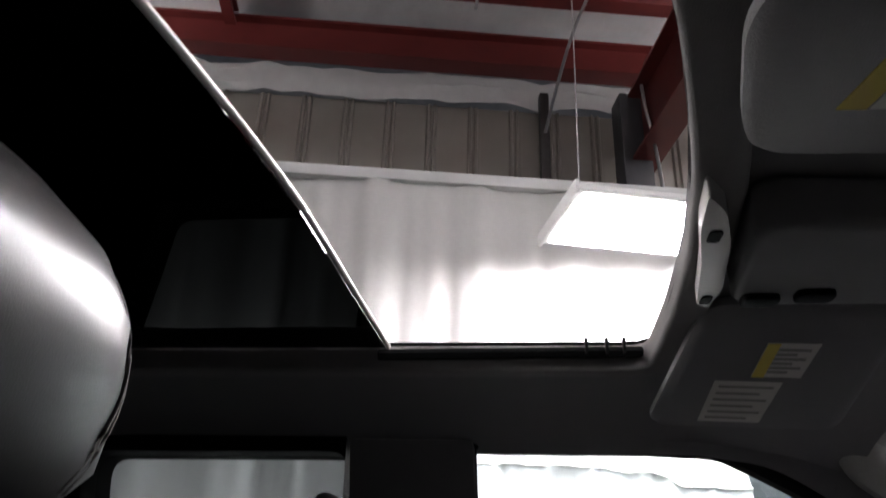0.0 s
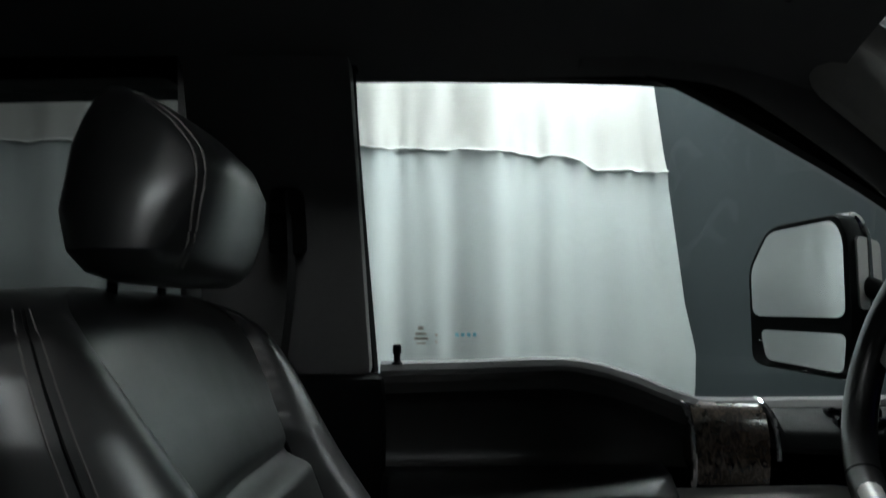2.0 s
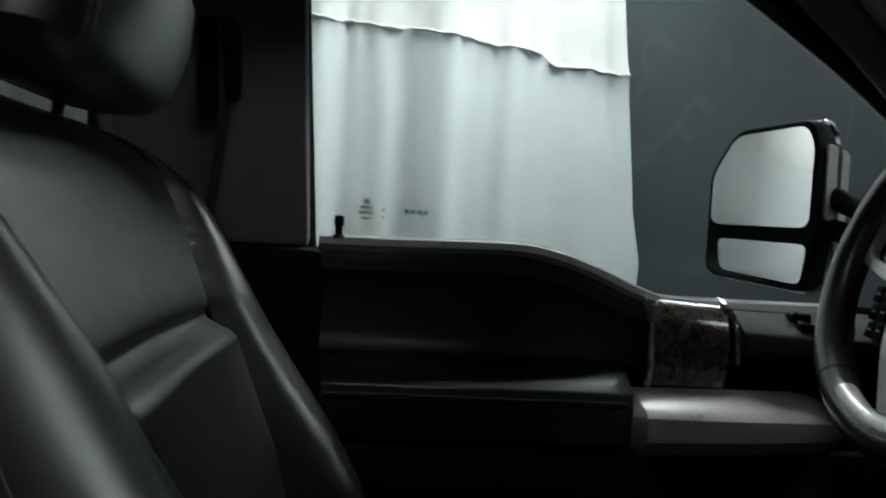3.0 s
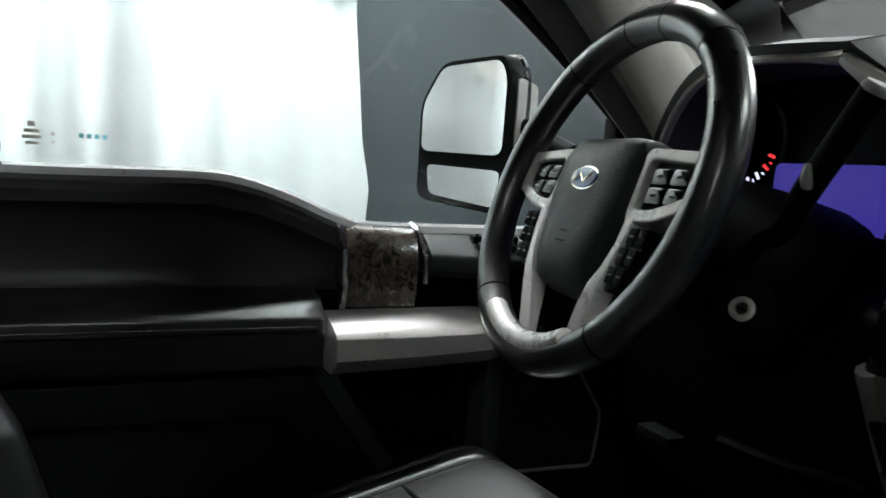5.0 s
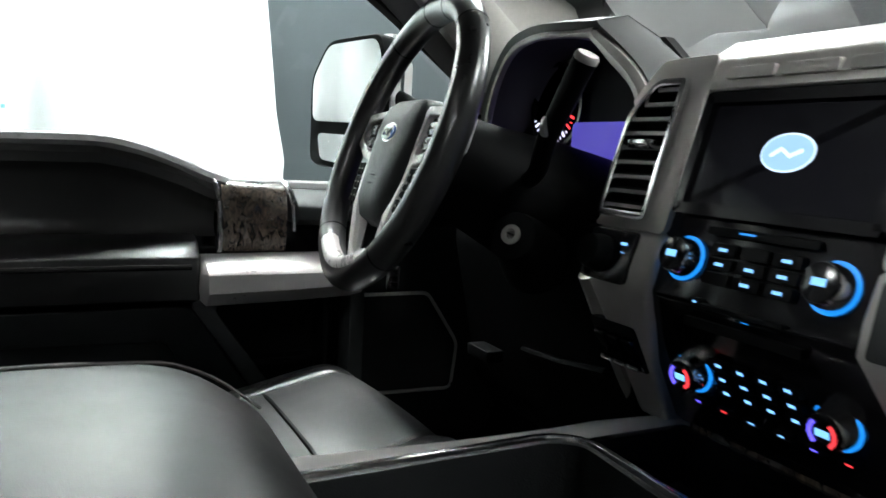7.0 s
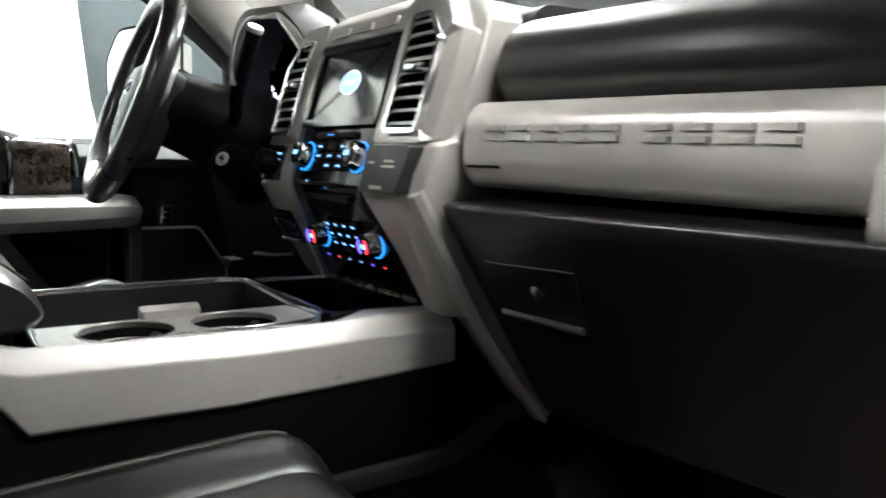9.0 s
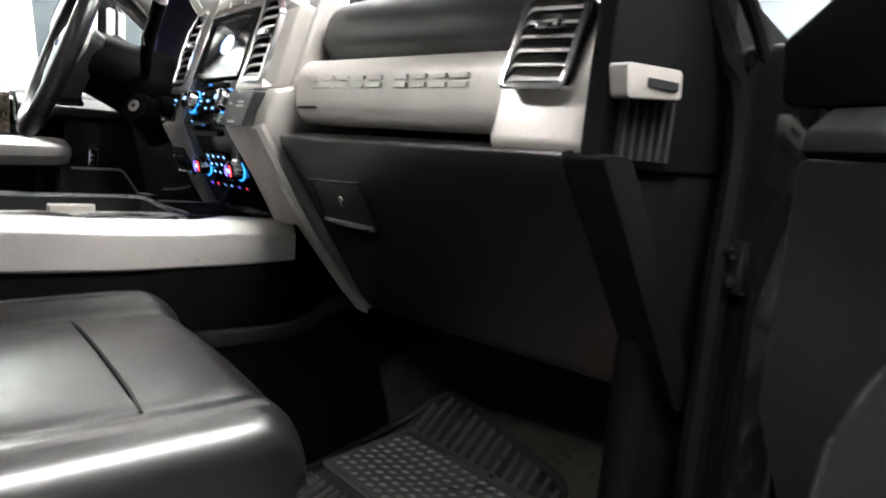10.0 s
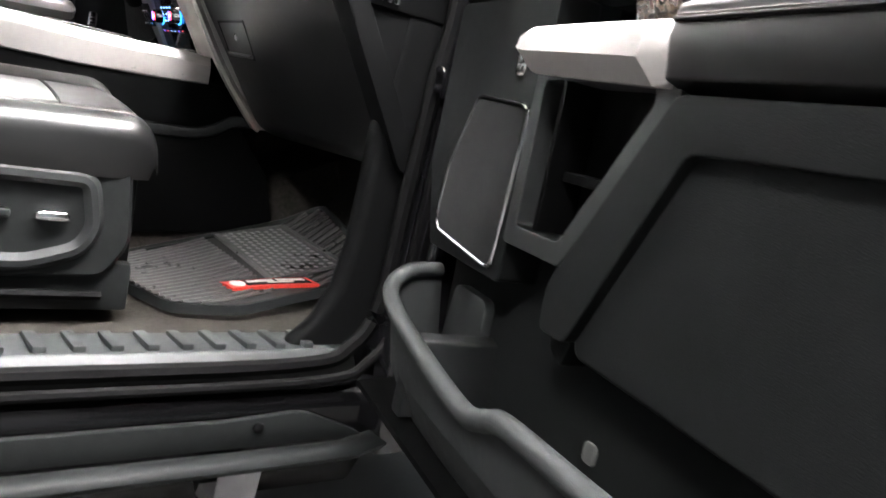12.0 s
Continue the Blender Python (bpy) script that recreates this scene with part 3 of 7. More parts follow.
for s, nm in ((1, "driver"), (-1, "passenger")):
    m = Matrix.Diagonal((1, s, 1, 1))
    # roof rail between headliner and doors
    bm = B()
    xs = [-1.15, -0.6, -0.14, 0.1, 0.42, 0.54]
    strip(bm, [(x, 0.655, roof_z(x, 0.655) + 0.022) for x in xs], [(x, 0.70, 1.937 - 0.1 * max(0, x - 0.42)) for x in xs])
    part("roof_rail_" + nm, thick(bm, 0.03), FABRIC, None, "dark grey roof side rail trim", m, kind="structure", category="trim")
    # A-pillar trim: a rounded bar from the dash corner up to the roof
    bm = B()
    pts = smooth_path([(1.12, 0.70, 1.52), (0.985, 0.687, 1.66), (0.815, 0.655, 1.80), (0.70, 0.622, 1.878), (0.635, 0.602, 1.918)], 5)
    tube(bm, pts, [0.060] * (len(pts) - 4) + [0.056, 0.048, 0.034, 0.012], 14, flat=0.6)
    part("a_pillar_trim_" + nm, bm, PILLAR, None, "light grey cloth-faced windscreen pillar trim", m, kind="structure", category="pillar")
    bm = B()
    pts = smooth_path([(0.34, 0.640, 1.938), (0.46, 0.640, 1.926), (0.56, 0.640, 1.905), (0.68, 0.662, 1.838), (0.80, 0.690, 1.758), (0.98, 0.722, 1.62), (1.08, 0.735, 1.53)], 5)
    tube(bm, pts, [0.02] + [0.046] * (len(pts) - 1), 12, flat=0.5)
    part("roof_corner_trim_" + nm, bm, FABRIC, None, "dark grey cloth trim beside the windscreen pillar", m, kind="structure", category="trim")
    # B-pillar
    bm = B()
    prism(bm, [(-0.150, 1.50), (0.078, 1.50), (0.066, 1.90), (-0.142, 1.90)], "y", 0, 0.03)
    for v in bm.verts:
        v.co.y += GY(v.co.z) - 0.055
    part("b_pillar_trim_" + nm, bm, FABRIC, None, "grey cloth-faced door pillar trim", m, bevel=0.012, kind="structure", category="pillar")
    bm = B()
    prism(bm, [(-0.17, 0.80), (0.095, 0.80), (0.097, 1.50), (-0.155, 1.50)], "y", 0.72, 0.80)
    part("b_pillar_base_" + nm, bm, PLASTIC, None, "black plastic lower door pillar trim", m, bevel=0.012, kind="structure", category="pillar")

# seat belt on the driver's pillar
belt = empty("seat_belt", "black seat belt on the door pillar with height slider", "seat belt")
bm = B()
prism(bm, rounded([(-0.045, 1.66), (0.0, 1.66), (0.0, 1.80), (-0.045, 1.80)], 0.01), "y", 0.66, 0.69)
part("height_slider", bm, SEAL, belt, "", bevel=0.005)
bm = B()
pts = smooth_path([(-0.02, 0.665, 1.74), (-0.015, 0.66, 1.62), (-0.03, 0.655, 1.45), (-0.06, 0.66, 1.0)], 6)
tube(bm, pts, 0.024, 8, flat=0.1, up=(0, 1, 0))
part("webbing", bm, mat("belt webbing", (0.02, 0.02, 0.02), 0.7, bump=0.4, bscale=900), belt)
bm = B()
prism(bm, rounded([(-0.042, 1.71), (-0.002, 1.71), (-0.002, 1.745), (-0.042, 1.745)], 0.010), "y", 0.650, 0.67)
part("guide", bm, SEAL, belt, "", bevel=0.005)

# rear side of the cab
for s, nm in ((1, "driver"), (-1, "passenger")):
    m = Matrix.Diagonal((1, s, 1, 1))
    bm = B()
    outer = rounded([(-1.15, 0.62), (-0.17, 0.62), (-0.15, 1.93), (-1.15, 1.91)], 0.02, 4)
    inner = rounded([(-0.66, 1.52), (-0.165, 1.52), (-0.146, 1.882), (-0.624, 1.878)], 0.035, 4)
    frame_prism(bm, outer, inner, "y", 0, 0.10)
    for v in bm.verts:
        v.co.y += GY(max(v.co.z, 1.45)) - 0.03
    part("rear_door_" + nm, bm, PLASTIC, None, "closed black rear door panel", m, kind="structure", category="door")
    bm = B()
    strip(bm, [(-1.0, GY(1.50) + 0.02, 1.50), (-0.16, GY(1.50) + 0.02, 1.50)], [(-1.0, GY(1.89) + 0.02, 1.89), (-0.14, GY(1.89) + 0.02, 1.89)])
    w = part("window_rear_" + nm, bm, PRIVACY, None, "dark privacy glass of the rear door", m, smooth=False, kind="structure", category="window")
    w.visible_shadow = False

# cab back wall, floor, firewall
bm = B()
prism(bm, [(-1.18, 0.6), (-1.12, 0.6), (-1.12, 1.45), (-1.18, 1.45)], "y", -0.85, 0.85)
part("wall_cab_back", bm, FABRIC, None, "grey trimmed rear wall of the cab", kind="structure", category="wall")
bm = B()
strip(bm, [(-1.14, -0.72, 1.44), (-1.14, 0.72, 1.44)], [(-1.10, -0.62, 1.93), (-1.10, 0.62, 1.93)])
w = part("window_back", bm, PRIVACY, None, "dark glass rear window of the cab", smooth=False, kind="structure", category="window")
w.visible_shadow = False
bm = B()
xs = [(-1.15, 0.80), (-0.2, 0.775), (0.60, 0.765), (0.86, 0.775), (1.02, 0.795), (1.15, 0.85), (1.26, 0.98), (1.30, 1.35)]
g = []
for x, z in xs:
    row = []
    for y in (-0.72, -0.55, -0.3, -0.19, -0.15, 0.15, 0.19, 0.3, 0.55, 0.72):
        h = max(0, min(1, (0.19 - abs(y)) / 0.04)) * 0.16
        row.append(bm.verts.new((x, y, z + h * (1 if x < 1.2 else 0.5))))
    g.append(row)
for a, b in zip(g, g[1:]):
    for i in range(9):
        bm.faces.new((a[i], b[i], b[i + 1], a[i + 1]))
part("floor_carpet", bm, CARPET, None, "worn charcoal carpet on the cab floor", kind="structure", category="carpet")
bm = B()
box(bm, -1.15, 1.35, -0.80, 0.80, 0.60, 0.72)
part("underbody", bm, SEAL, None, "black floor pan of the cab", kind="structure", category="floor pan")
bm = B()
strip(bm, [(1.32, -0.78, 0.62), (1.32, 0.78, 0.62)], [(1.34, -0.78, 1.52), (1.34, 0.78, 1.52)])
part("firewall", thick(bm, 0.02), SEAL, None, "black firewall behind the dashboard", kind="structure", category="firewall")

# windscreen
bm = B()
rows = []
for k in range(7):
    t = k / 6
    x, z = bez(1.42, 0.60, t), bez(1.50, 1.975, t) + 0.03 * math.sin(math.pi * t)
    hw = bez(0.74, 0.60, t)
    rows.append([bm.verts.new((x - 0.10 * (y / 0.74) ** 2, y * hw / 0.74, z)) for y in [(-0.74 + 1.48 * i / 12) for i in range(13)]])
for a, b in zip(rows, rows[1:]):
    for i in range(12):
        bm.faces.new((a[i], a[i + 1], b[i + 1], b[i]))
w = part("windscreen", bm, GLASS, None, "clear laminated windscreen glass", kind="structure", category="window")
w.visible_shadow = False
# bonnet and wings beyond the glass
bm = B()
rows = [[bm.verts.new((x, y, z - 0.10 * (y / 0.9) ** 4)) for y in [-0.95 + 1.9 * i / 12 for i in range(13)]] for x, z in ((1.38, 1.47), (1.6, 1.475), (2.1, 1.45), (2.5, 1.38), (2.55, 1.2), (2.55, 0.6))]
for a, b in zip(rows, rows[1:]):
    for i in range(12):
        bm.faces.new((a[i], a[i + 1], b[i + 1], b[i]))
part("bonnet", thick(bm, 0.02), PAINT, None, "gloss black truck bonnet", kind="structure", category="bonnet")

# passenger door aperture: sill, scuff plate, A-pillar flange, weatherstrip, rocker, running board
for s, nm in ((-1, "passenger"), (1, "driver")):
    m = Matrix.Diagonal((1, -s, 1, 1))
    bm = B()
    prism(bm, [(-0.70, 0.775), (-0.715, 0.788), (-0.80, 0.785), (-0.82, 0.76), (-0.82, 0.70), (-0.70, 0.70)], "x", -0.2, 1.02)
    part("door_sill_" + nm, bm, TRIM, None, "black plastic door sill plate with raised ribs", m, bevel=0.006, kind="structure", category="sill")
    bm = B()
    poly = [(0.90, 0.72), (0.905, 0.792), (0.945, 0.825), (0.978, 0.89), (0.993, 0.97), (0.998, 1.08), (1.0, 1.16), (1.015, 1.35), (1.03, 1.50), (1.30, 1.50), (1.30, 0.70)]
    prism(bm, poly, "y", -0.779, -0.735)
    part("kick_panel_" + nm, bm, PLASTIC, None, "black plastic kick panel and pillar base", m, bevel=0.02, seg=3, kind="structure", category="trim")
    bm = B()
    poly = [(1.04, 0.62), (1.04, 0.80), (1.075, 0.95), (1.09, 1.2), (1.10, 1.52), (1.36, 1.52), (1.36, 0.62)]
    prism(bm, poly, "y", -0.90, -0.79)
    part("a_pillar_base_" + nm, bm, PAINT, None, "gloss black painted door pillar", m, bevel=0.015, seg=3, kind="structure", category="pillar")
    path = smooth_path([(-0.15, -0.825, 0.765), (0.45, -0.825, 0.765), (0.90, -0.825, 0.768), (1.0, -0.824, 0.80), (1.045, -0.82, 0.88), (1.06, -0.815, 1.05), (1.075, -0.81, 1.25), (1.095, -0.80, 1.45), (1.03, -0.765, 1.60), (0.86, -0.73, 1.74), (0.66, -0.69, 1.86), (0.48, -0.675, 1.895), (0.1, -0.67, 1.905)], 6)
    for k, (r, dy, dx) in enumerate(((0.014, 0, 0), (0.009, -0.03, 0.022))):
        bm = B()
        tube(bm, [p + Vector((dx, dy, -dx * 0.8 if p.z < 0.9 else 0)) for p in path], r, 8)
        part("weatherstrip_" + nm, bm, SEAL, None, "black rubber door weatherstrip", m, kind="structure", category="seal")
    bm = B()
    prism(bm, [(-0.81, 0.745), (-0.845, 0.737), (-0.862, 0.715), (-0.864, 0.64), (-0.80, 0.52)], "x", -1.2, 1.06)
    part("rocker_" + nm, bm, DUSTY, None, "gloss black painted rocker panel", m, bevel=0.02, seg=3, kind="structure", category="rocker")


# ---- dashboard ----
dash = empty("dashboard", "black and satin silver truck dashboard", "dashboard")


def sweep_y(profile, ys, shift=None):
    """A closed (x, z) outline carried along y."""
    return [[(x + (shift(y)[0] if shift else 0), y, z + (shift(y)[1] if shift else 0)) for x, z in profile] for y in ys]


# upper pad: long soft roll from the windscreen down over the silver band
bow = lambda y: (0.05 * (abs(y) / 0.75) ** 2, -0.012 * (abs(y) / 0.75) ** 2)
pad = rounded([(0.905, 1.502), (0.885, 1.53), (0.895, 1.575), (0.94, 1.603), (1.10, 1.615), (1.42, 1.50), (1.42, 1.44), (0.93, 1.44)], 0.03, 4)
bm = B()
loft(bm, sweep_y(pad, [-0.235 - 0.51 * i / 10 for i in range(11)], bow))
part("upper_pad", bm, LEATHER, dash, "soft black grained upper pad")
bm = B()
pad_c = rounded([(0.995, 1.50), (0.995, 1.56), (1.01, 1.605), (1.10, 1.615), (1.42, 1.50), (1.42, 1.44), (1.0, 1.44)], 0.02, 4)
loft(bm, sweep_y(pad_c, [0.20 + 0.40 * i / 8 for i in range(9)]))
part("upper_pad", bm, LEATHER, dash, "soft black grained upper pad")
bm = B()
pad_d = rounded([(0.93, 1.50), (0.92, 1.56), (0.96, 1.605), (1.10, 1.615), (1.42, 1.50), (1.42, 1.44), (0.95, 1.44)], 0.03, 4)
loft(bm, sweep_y(pad_d, [0.602, 0.65, 0.70, 0.74], bow))
part("upper_pad", bm, LEATHER, dash, "soft black grained upper pad")
bm = B()
prism(bm, rounded([(0.93, 1.56), (0.95, 1.618), (1.10, 1.625), (1.42, 1.50), (1.42, 1.44), (0.95, 1.44)], 0.02), "y", -0.236, 0.21)
part("upper_pad", bm, PLASTIC_D, dash, "charcoal centre pad behind the stack")

# silver band with embossed bars
band = rounded([(0.868, 1.408), (0.852, 1.43), (0.857, 1.485), (0.872, 1.502), (0.91, 1.502), (0.93, 1.41)], 0.012, 3)
bowb = lambda y: (0.035 * max(0, (-y - 0.22) / 0.45), -0.006 * max(0, (-y - 0.22) / 0.45))
bm = B()
loft(bm, sweep_y(band, [-0.228 - 0.424 * i / 8 for i in range(9)], bowb))
trim_band = part("trim_band", bm, SATIN, dash, "satin silver trim band with embossed bars")
bm = B()
box(bm, 0.853, 0.87, -0.285, -0.235, 1.4295, 1.4325)
part("tab_line", bm, SEAL, trim_band)
# embossed plain bars, a pair to each sign
y = -0.262
for k in range(10):
    if k == 5:
        y -= 0.016
        continue
    w, h = 0.0265, 0.0165
    xo = 0.853 + bowb(y)[0]
    for z0, z1 in ((1.459, 1.4655), (1.469, 1.4755)):
        q = [(y, z0), (y - w, z0), (y - w, z1), (y, z1)]
        bm = B()
        loft(bm, [[(xo - 0.0006 + 0.09 * (z - 1.459), yy, z + bowb(y)[1]) for yy, z in inset(q, 0.0006)], [(xo + 0.01, yy, z + bowb(y)[1]) for yy, z in q]])
        part("embossed_bar", bm, SATIN, trim_band, "", smooth=False)
    y -= 0.0362


def vent(y0, y1, z0, z1, x_at, cut, parent, slats=9, yaw=0.0):
    """An air vent: dark box, chrome surround with one clipped top corner, slats and a thumb wheel."""
    xa = lambda z, y=0.65: x_at(z) + yaw * (abs(y) - 0.65)
    sgn = 1 if y1 > y0 else -1
    out = [(y0, z0), (y1, z0), (y1, z1 - 0.035), (y1 - sgn * 0.03, z1), (y0 + sgn * 0.002, z1)]
    if cut:
        out = [(y0, z0), (y1, z0), (y1, z1 - 0.004), (y0 + sgn * 0.035, z1), (y0 + sgn * 0.004, z1 - 0.05)]
    out = rounded(out, 0.008, 3)
    inn = inset(out, 0.007)
    bm = B()
    frame_prism(bm, out, inn, "x", -0.006, 0.02)
    for v in bm.verts:
        v.co.x += xa(v.co.z, v.co.y)
    surround = part("vent_surround", bm, CHROME, parent, "chrome vent surround", bevel=0.0015)
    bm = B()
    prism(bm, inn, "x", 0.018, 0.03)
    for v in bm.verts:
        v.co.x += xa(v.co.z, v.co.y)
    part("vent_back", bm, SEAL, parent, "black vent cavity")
    lo, hi = min(y0, y1) + 0.006, max(y0, y1) - 0.006
    for k in range(slats):
        z = z0 + 0.012 + (z1 - z0 - 0.022) * k / (slats - 1)
        f = (z - z0) / (z1 - z0)
        a, b = lo, hi
        if cut and f > 0.7:
            if sgn < 0:
                b = hi - (f - 0.7) * 0.09
            else:
                a = lo + (f - 0.7) * 0.09
        if not cut and f > 0.75:
            if sgn < 0:
                a = lo + (f - 0.75) * 0.08
            else:
                b = hi - (f - 0.75) * 0.08
        bm = B()
        prism(bm, [(0.000, -0.0025), (0.004, -0.0045), (0.017, 0.0005), (0.017, 0.003), (0.001, 0.001)], "y", a, b)
        for v in bm.verts:
            v.co.x += xa(z, v.co.y)
            v.co.z += z
        blade = part("vent_slat", bm, PLASTIC, parent, "", smooth=False)
        bm = B()
        prism(bm, [(-0.0012, -0.0022), (0.0008, -0.0030), (0.0016, 0.0006), (-0.0006, 0.0012)], "y", a, b)
        for v in bm.verts:
            v.co.x += xa(z, v.co.y)
            v.co.z += z
        if blade.parent is parent and parent.parent is None:
            part("slat_edge", bm, SLAT, blade, "bright slat edge", smooth=False)
        else:
            part("slat_edge", bm, SLAT, parent, "bright slat edge", smooth=False)
    if slats:
        bm = B()
        zc, yc = (z0 + z1) / 2 + 0.004, (y0 + y1) / 2
        box(bm, xa(zc, yc) - 0.012, xa(zc, yc) + 0.004, yc - 0.016, yc + 0.016, zc - 0.005, zc + 0.005)
        part("vent_knob", bm, CHROME, parent, "chrome thumb knob", bevel=0.003)


# passenger outer vent in its silver housing
pv = empty("vent_housing", "", "")
pv.parent = dash
bm = B()
hs = rounded([(0.880, 1.388), (0.872, 1.40), (0.886, 1.46), (0.93, 1.60), (0.98, 1.61), (1.0, 1.40)], 0.008, 3)
loft(bm, sweep_y(hs, [-0.650, -0.735, -0.758], lambda y: (0.035 * (-y - 0.65) / 0.11, -0.004)))
part("housing", bm, SATIN, pv, "satin silver vent housing", bevel=0.003)
vent(-0.662, -0.735, 1.449, 1.575, lambda z: 0.880 + (z - 1.449) * 0.32 - 0.012, False, pv, 8, 0.318)

# glovebox
gx = lambda z: 0.866 + (1.329 - z) * 0.66
gbow = lambda y: 0.055 * max(0, (-y - 0.27) / 0.47)
bm = B()
gl = rounded([(0.875, 1.396), (gx(1.38), 1.388), (gx(1.372), 1.372), (gx(1.12), 1.12), (gx(1.11) + 0.04, 1.10), (1.20, 1.12), (1.15, 1.392)], 0.026, 6)
loft(bm, sweep_y(gl, [-0.222, -0.27, -0.5, -0.725, -0.74], lambda y: (gbow(y), 0)))
glove = part("glovebox", bm, SOFT, dash, "black grained glovebox door")
bm = B()
lp = [(-0.260, 1.327), (-0.382, 1.330), (-0.365, 1.260), (-0.246, 1.261)]
on = lambda y, z, d: (gx(z) + gbow(y) - d, y, z)
rows = [[bm.verts.new(on(y, z, d)) for y, z in q] for q, d in ((lp, 0.0015), (inset(lp, 0.004), 0.0015), (inset(lp, 0.006), -0.012), (inset(inset(lp, 0.006), 0.006), -0.011))]
for a, b in zip(rows, rows[1:]):
    for i in range(4):
        bm.faces.new((a[i], a[(i + 1) % 4], b[(i + 1) % 4], b[i]))
bm.faces.new(rows[-1])
bmesh.ops.recalc_face_normals(bm, faces=bm.faces)
part("latch_plate", bm, RECESS_BLACK, glove, "recessed black latch plate", smooth=False)
bm = B()
tube(bm, [on(y, z, 0.0005) for y, z in lp], 0.0018, 6, closed=True)
part("latch_edge", bm, PLASTIC_D, glove, "thin raised edge round the latch")
bm = B()
lathe(bm, [(0.009, -0.013), (0.009, 0.002), (0.004, 0.0035)], Matrix.Translation(on(-0.318, 1.300, 0.0)) @ Matrix.Rotation(-math.pi / 2 - 0.46, 4, "Y"), 12)
part("latch_lock", bm, CHROME, glove, "small chrome lock")
# the lightened skin imitates the highlight along the lip
bm = B()
tube(bm, [on(-0.250, 1.266, 0.004), on(-0.362, 1.264, 0.004)], 0.0042, 8)
part("latch_lip", bm, HOODMAT, glove)
# end piece beside the glovebox and the slatted end cap
bm = B()
strip_p = [(0.885, 1.388), (1.050, 1.112), (1.072, 1.108), (1.082, 1.13), (0.93, 1.388)]
prism(bm, rounded(strip_p, 0.012), "y", -0.794, -0.742)
part("end_strip", bm, PLASTIC, dash, "", bevel=0.008, seg=3)
bm = B()
prism(bm, [(0.90, 1.38), (1.055, 1.115), (1.12, 1.12), (1.12, 1.38)], "y", -0.7765, -0.744)
part("end_panel", bm, PLASTIC, dash)
cap = empty("end_cap", "", "")
cap.parent = dash
bm = B()
prism(bm, rounded([(0.892, 1.375), (0.905, 1.60), (1.10, 1.59), (1.12, 1.375)], 0.012), "y", -0.782, -0.758)
part("cap_panel", bm, PLASTIC, cap, "", bevel=0.006)
bm = B()
prism(bm, rounded([(0.903, 1.441), (0.898, 1.474), (0.984, 1.476), (0.986, 1.447)], 0.006), "y", -0.803, -0.778)
part("cap_block", bm, SATIN, cap, "satin silver block with a grey print bar", bevel=0.004)
bm = B()
box(bm, 0.93, 0.978, -0.8045, -0.8025, 1.455, 1.463)
part("print_bar", bm, PLASTIC_D, cap)
for k in range(6):
    x = 0.915 + k * 0.0145
    bm = B()
    prism(bm, [(x, 1.385), (x + 0.005, 1.385), (x + 0.009, 1.446), (x + 0.004, 1.446)], "y", -0.790, -0.782)
    part("cap_slat", bm, PLASTIC_D, cap, "", smooth=False)

# lower dashboard on the driver's side
bm = B()
ld = rounded([(0.86, 1.44), (0.845, 1.40), (0.90, 1.16), (0.96, 1.10), (1.20, 1.12), (1.15, 1.46), (0.95, 1.46)], 0.02, 4)
loft(bm, sweep_y(ld, [0.20, 0.60]))
part("knee_panel", bm, PLASTIC, dash, "black plastic knee panel under the column")
bm = B()
tube(bm, [(0.868, 0.24, 1.275), (0.868, 0.33, 1.262), (0.87, 0.42, 1.255)], 0.006, 6)
part("panel_rib", bm, PLASTIC, dash)

# ---- centre stack ----
stack = empty("centre_stack", "centre stack with screen, vents, knobs and satin silver pillars", "console")
fx = lambda z: 0.792 + (z - 1.40) * 0.30 if z > 1.40 else 0.792 + (1.40 - z) * 0.52
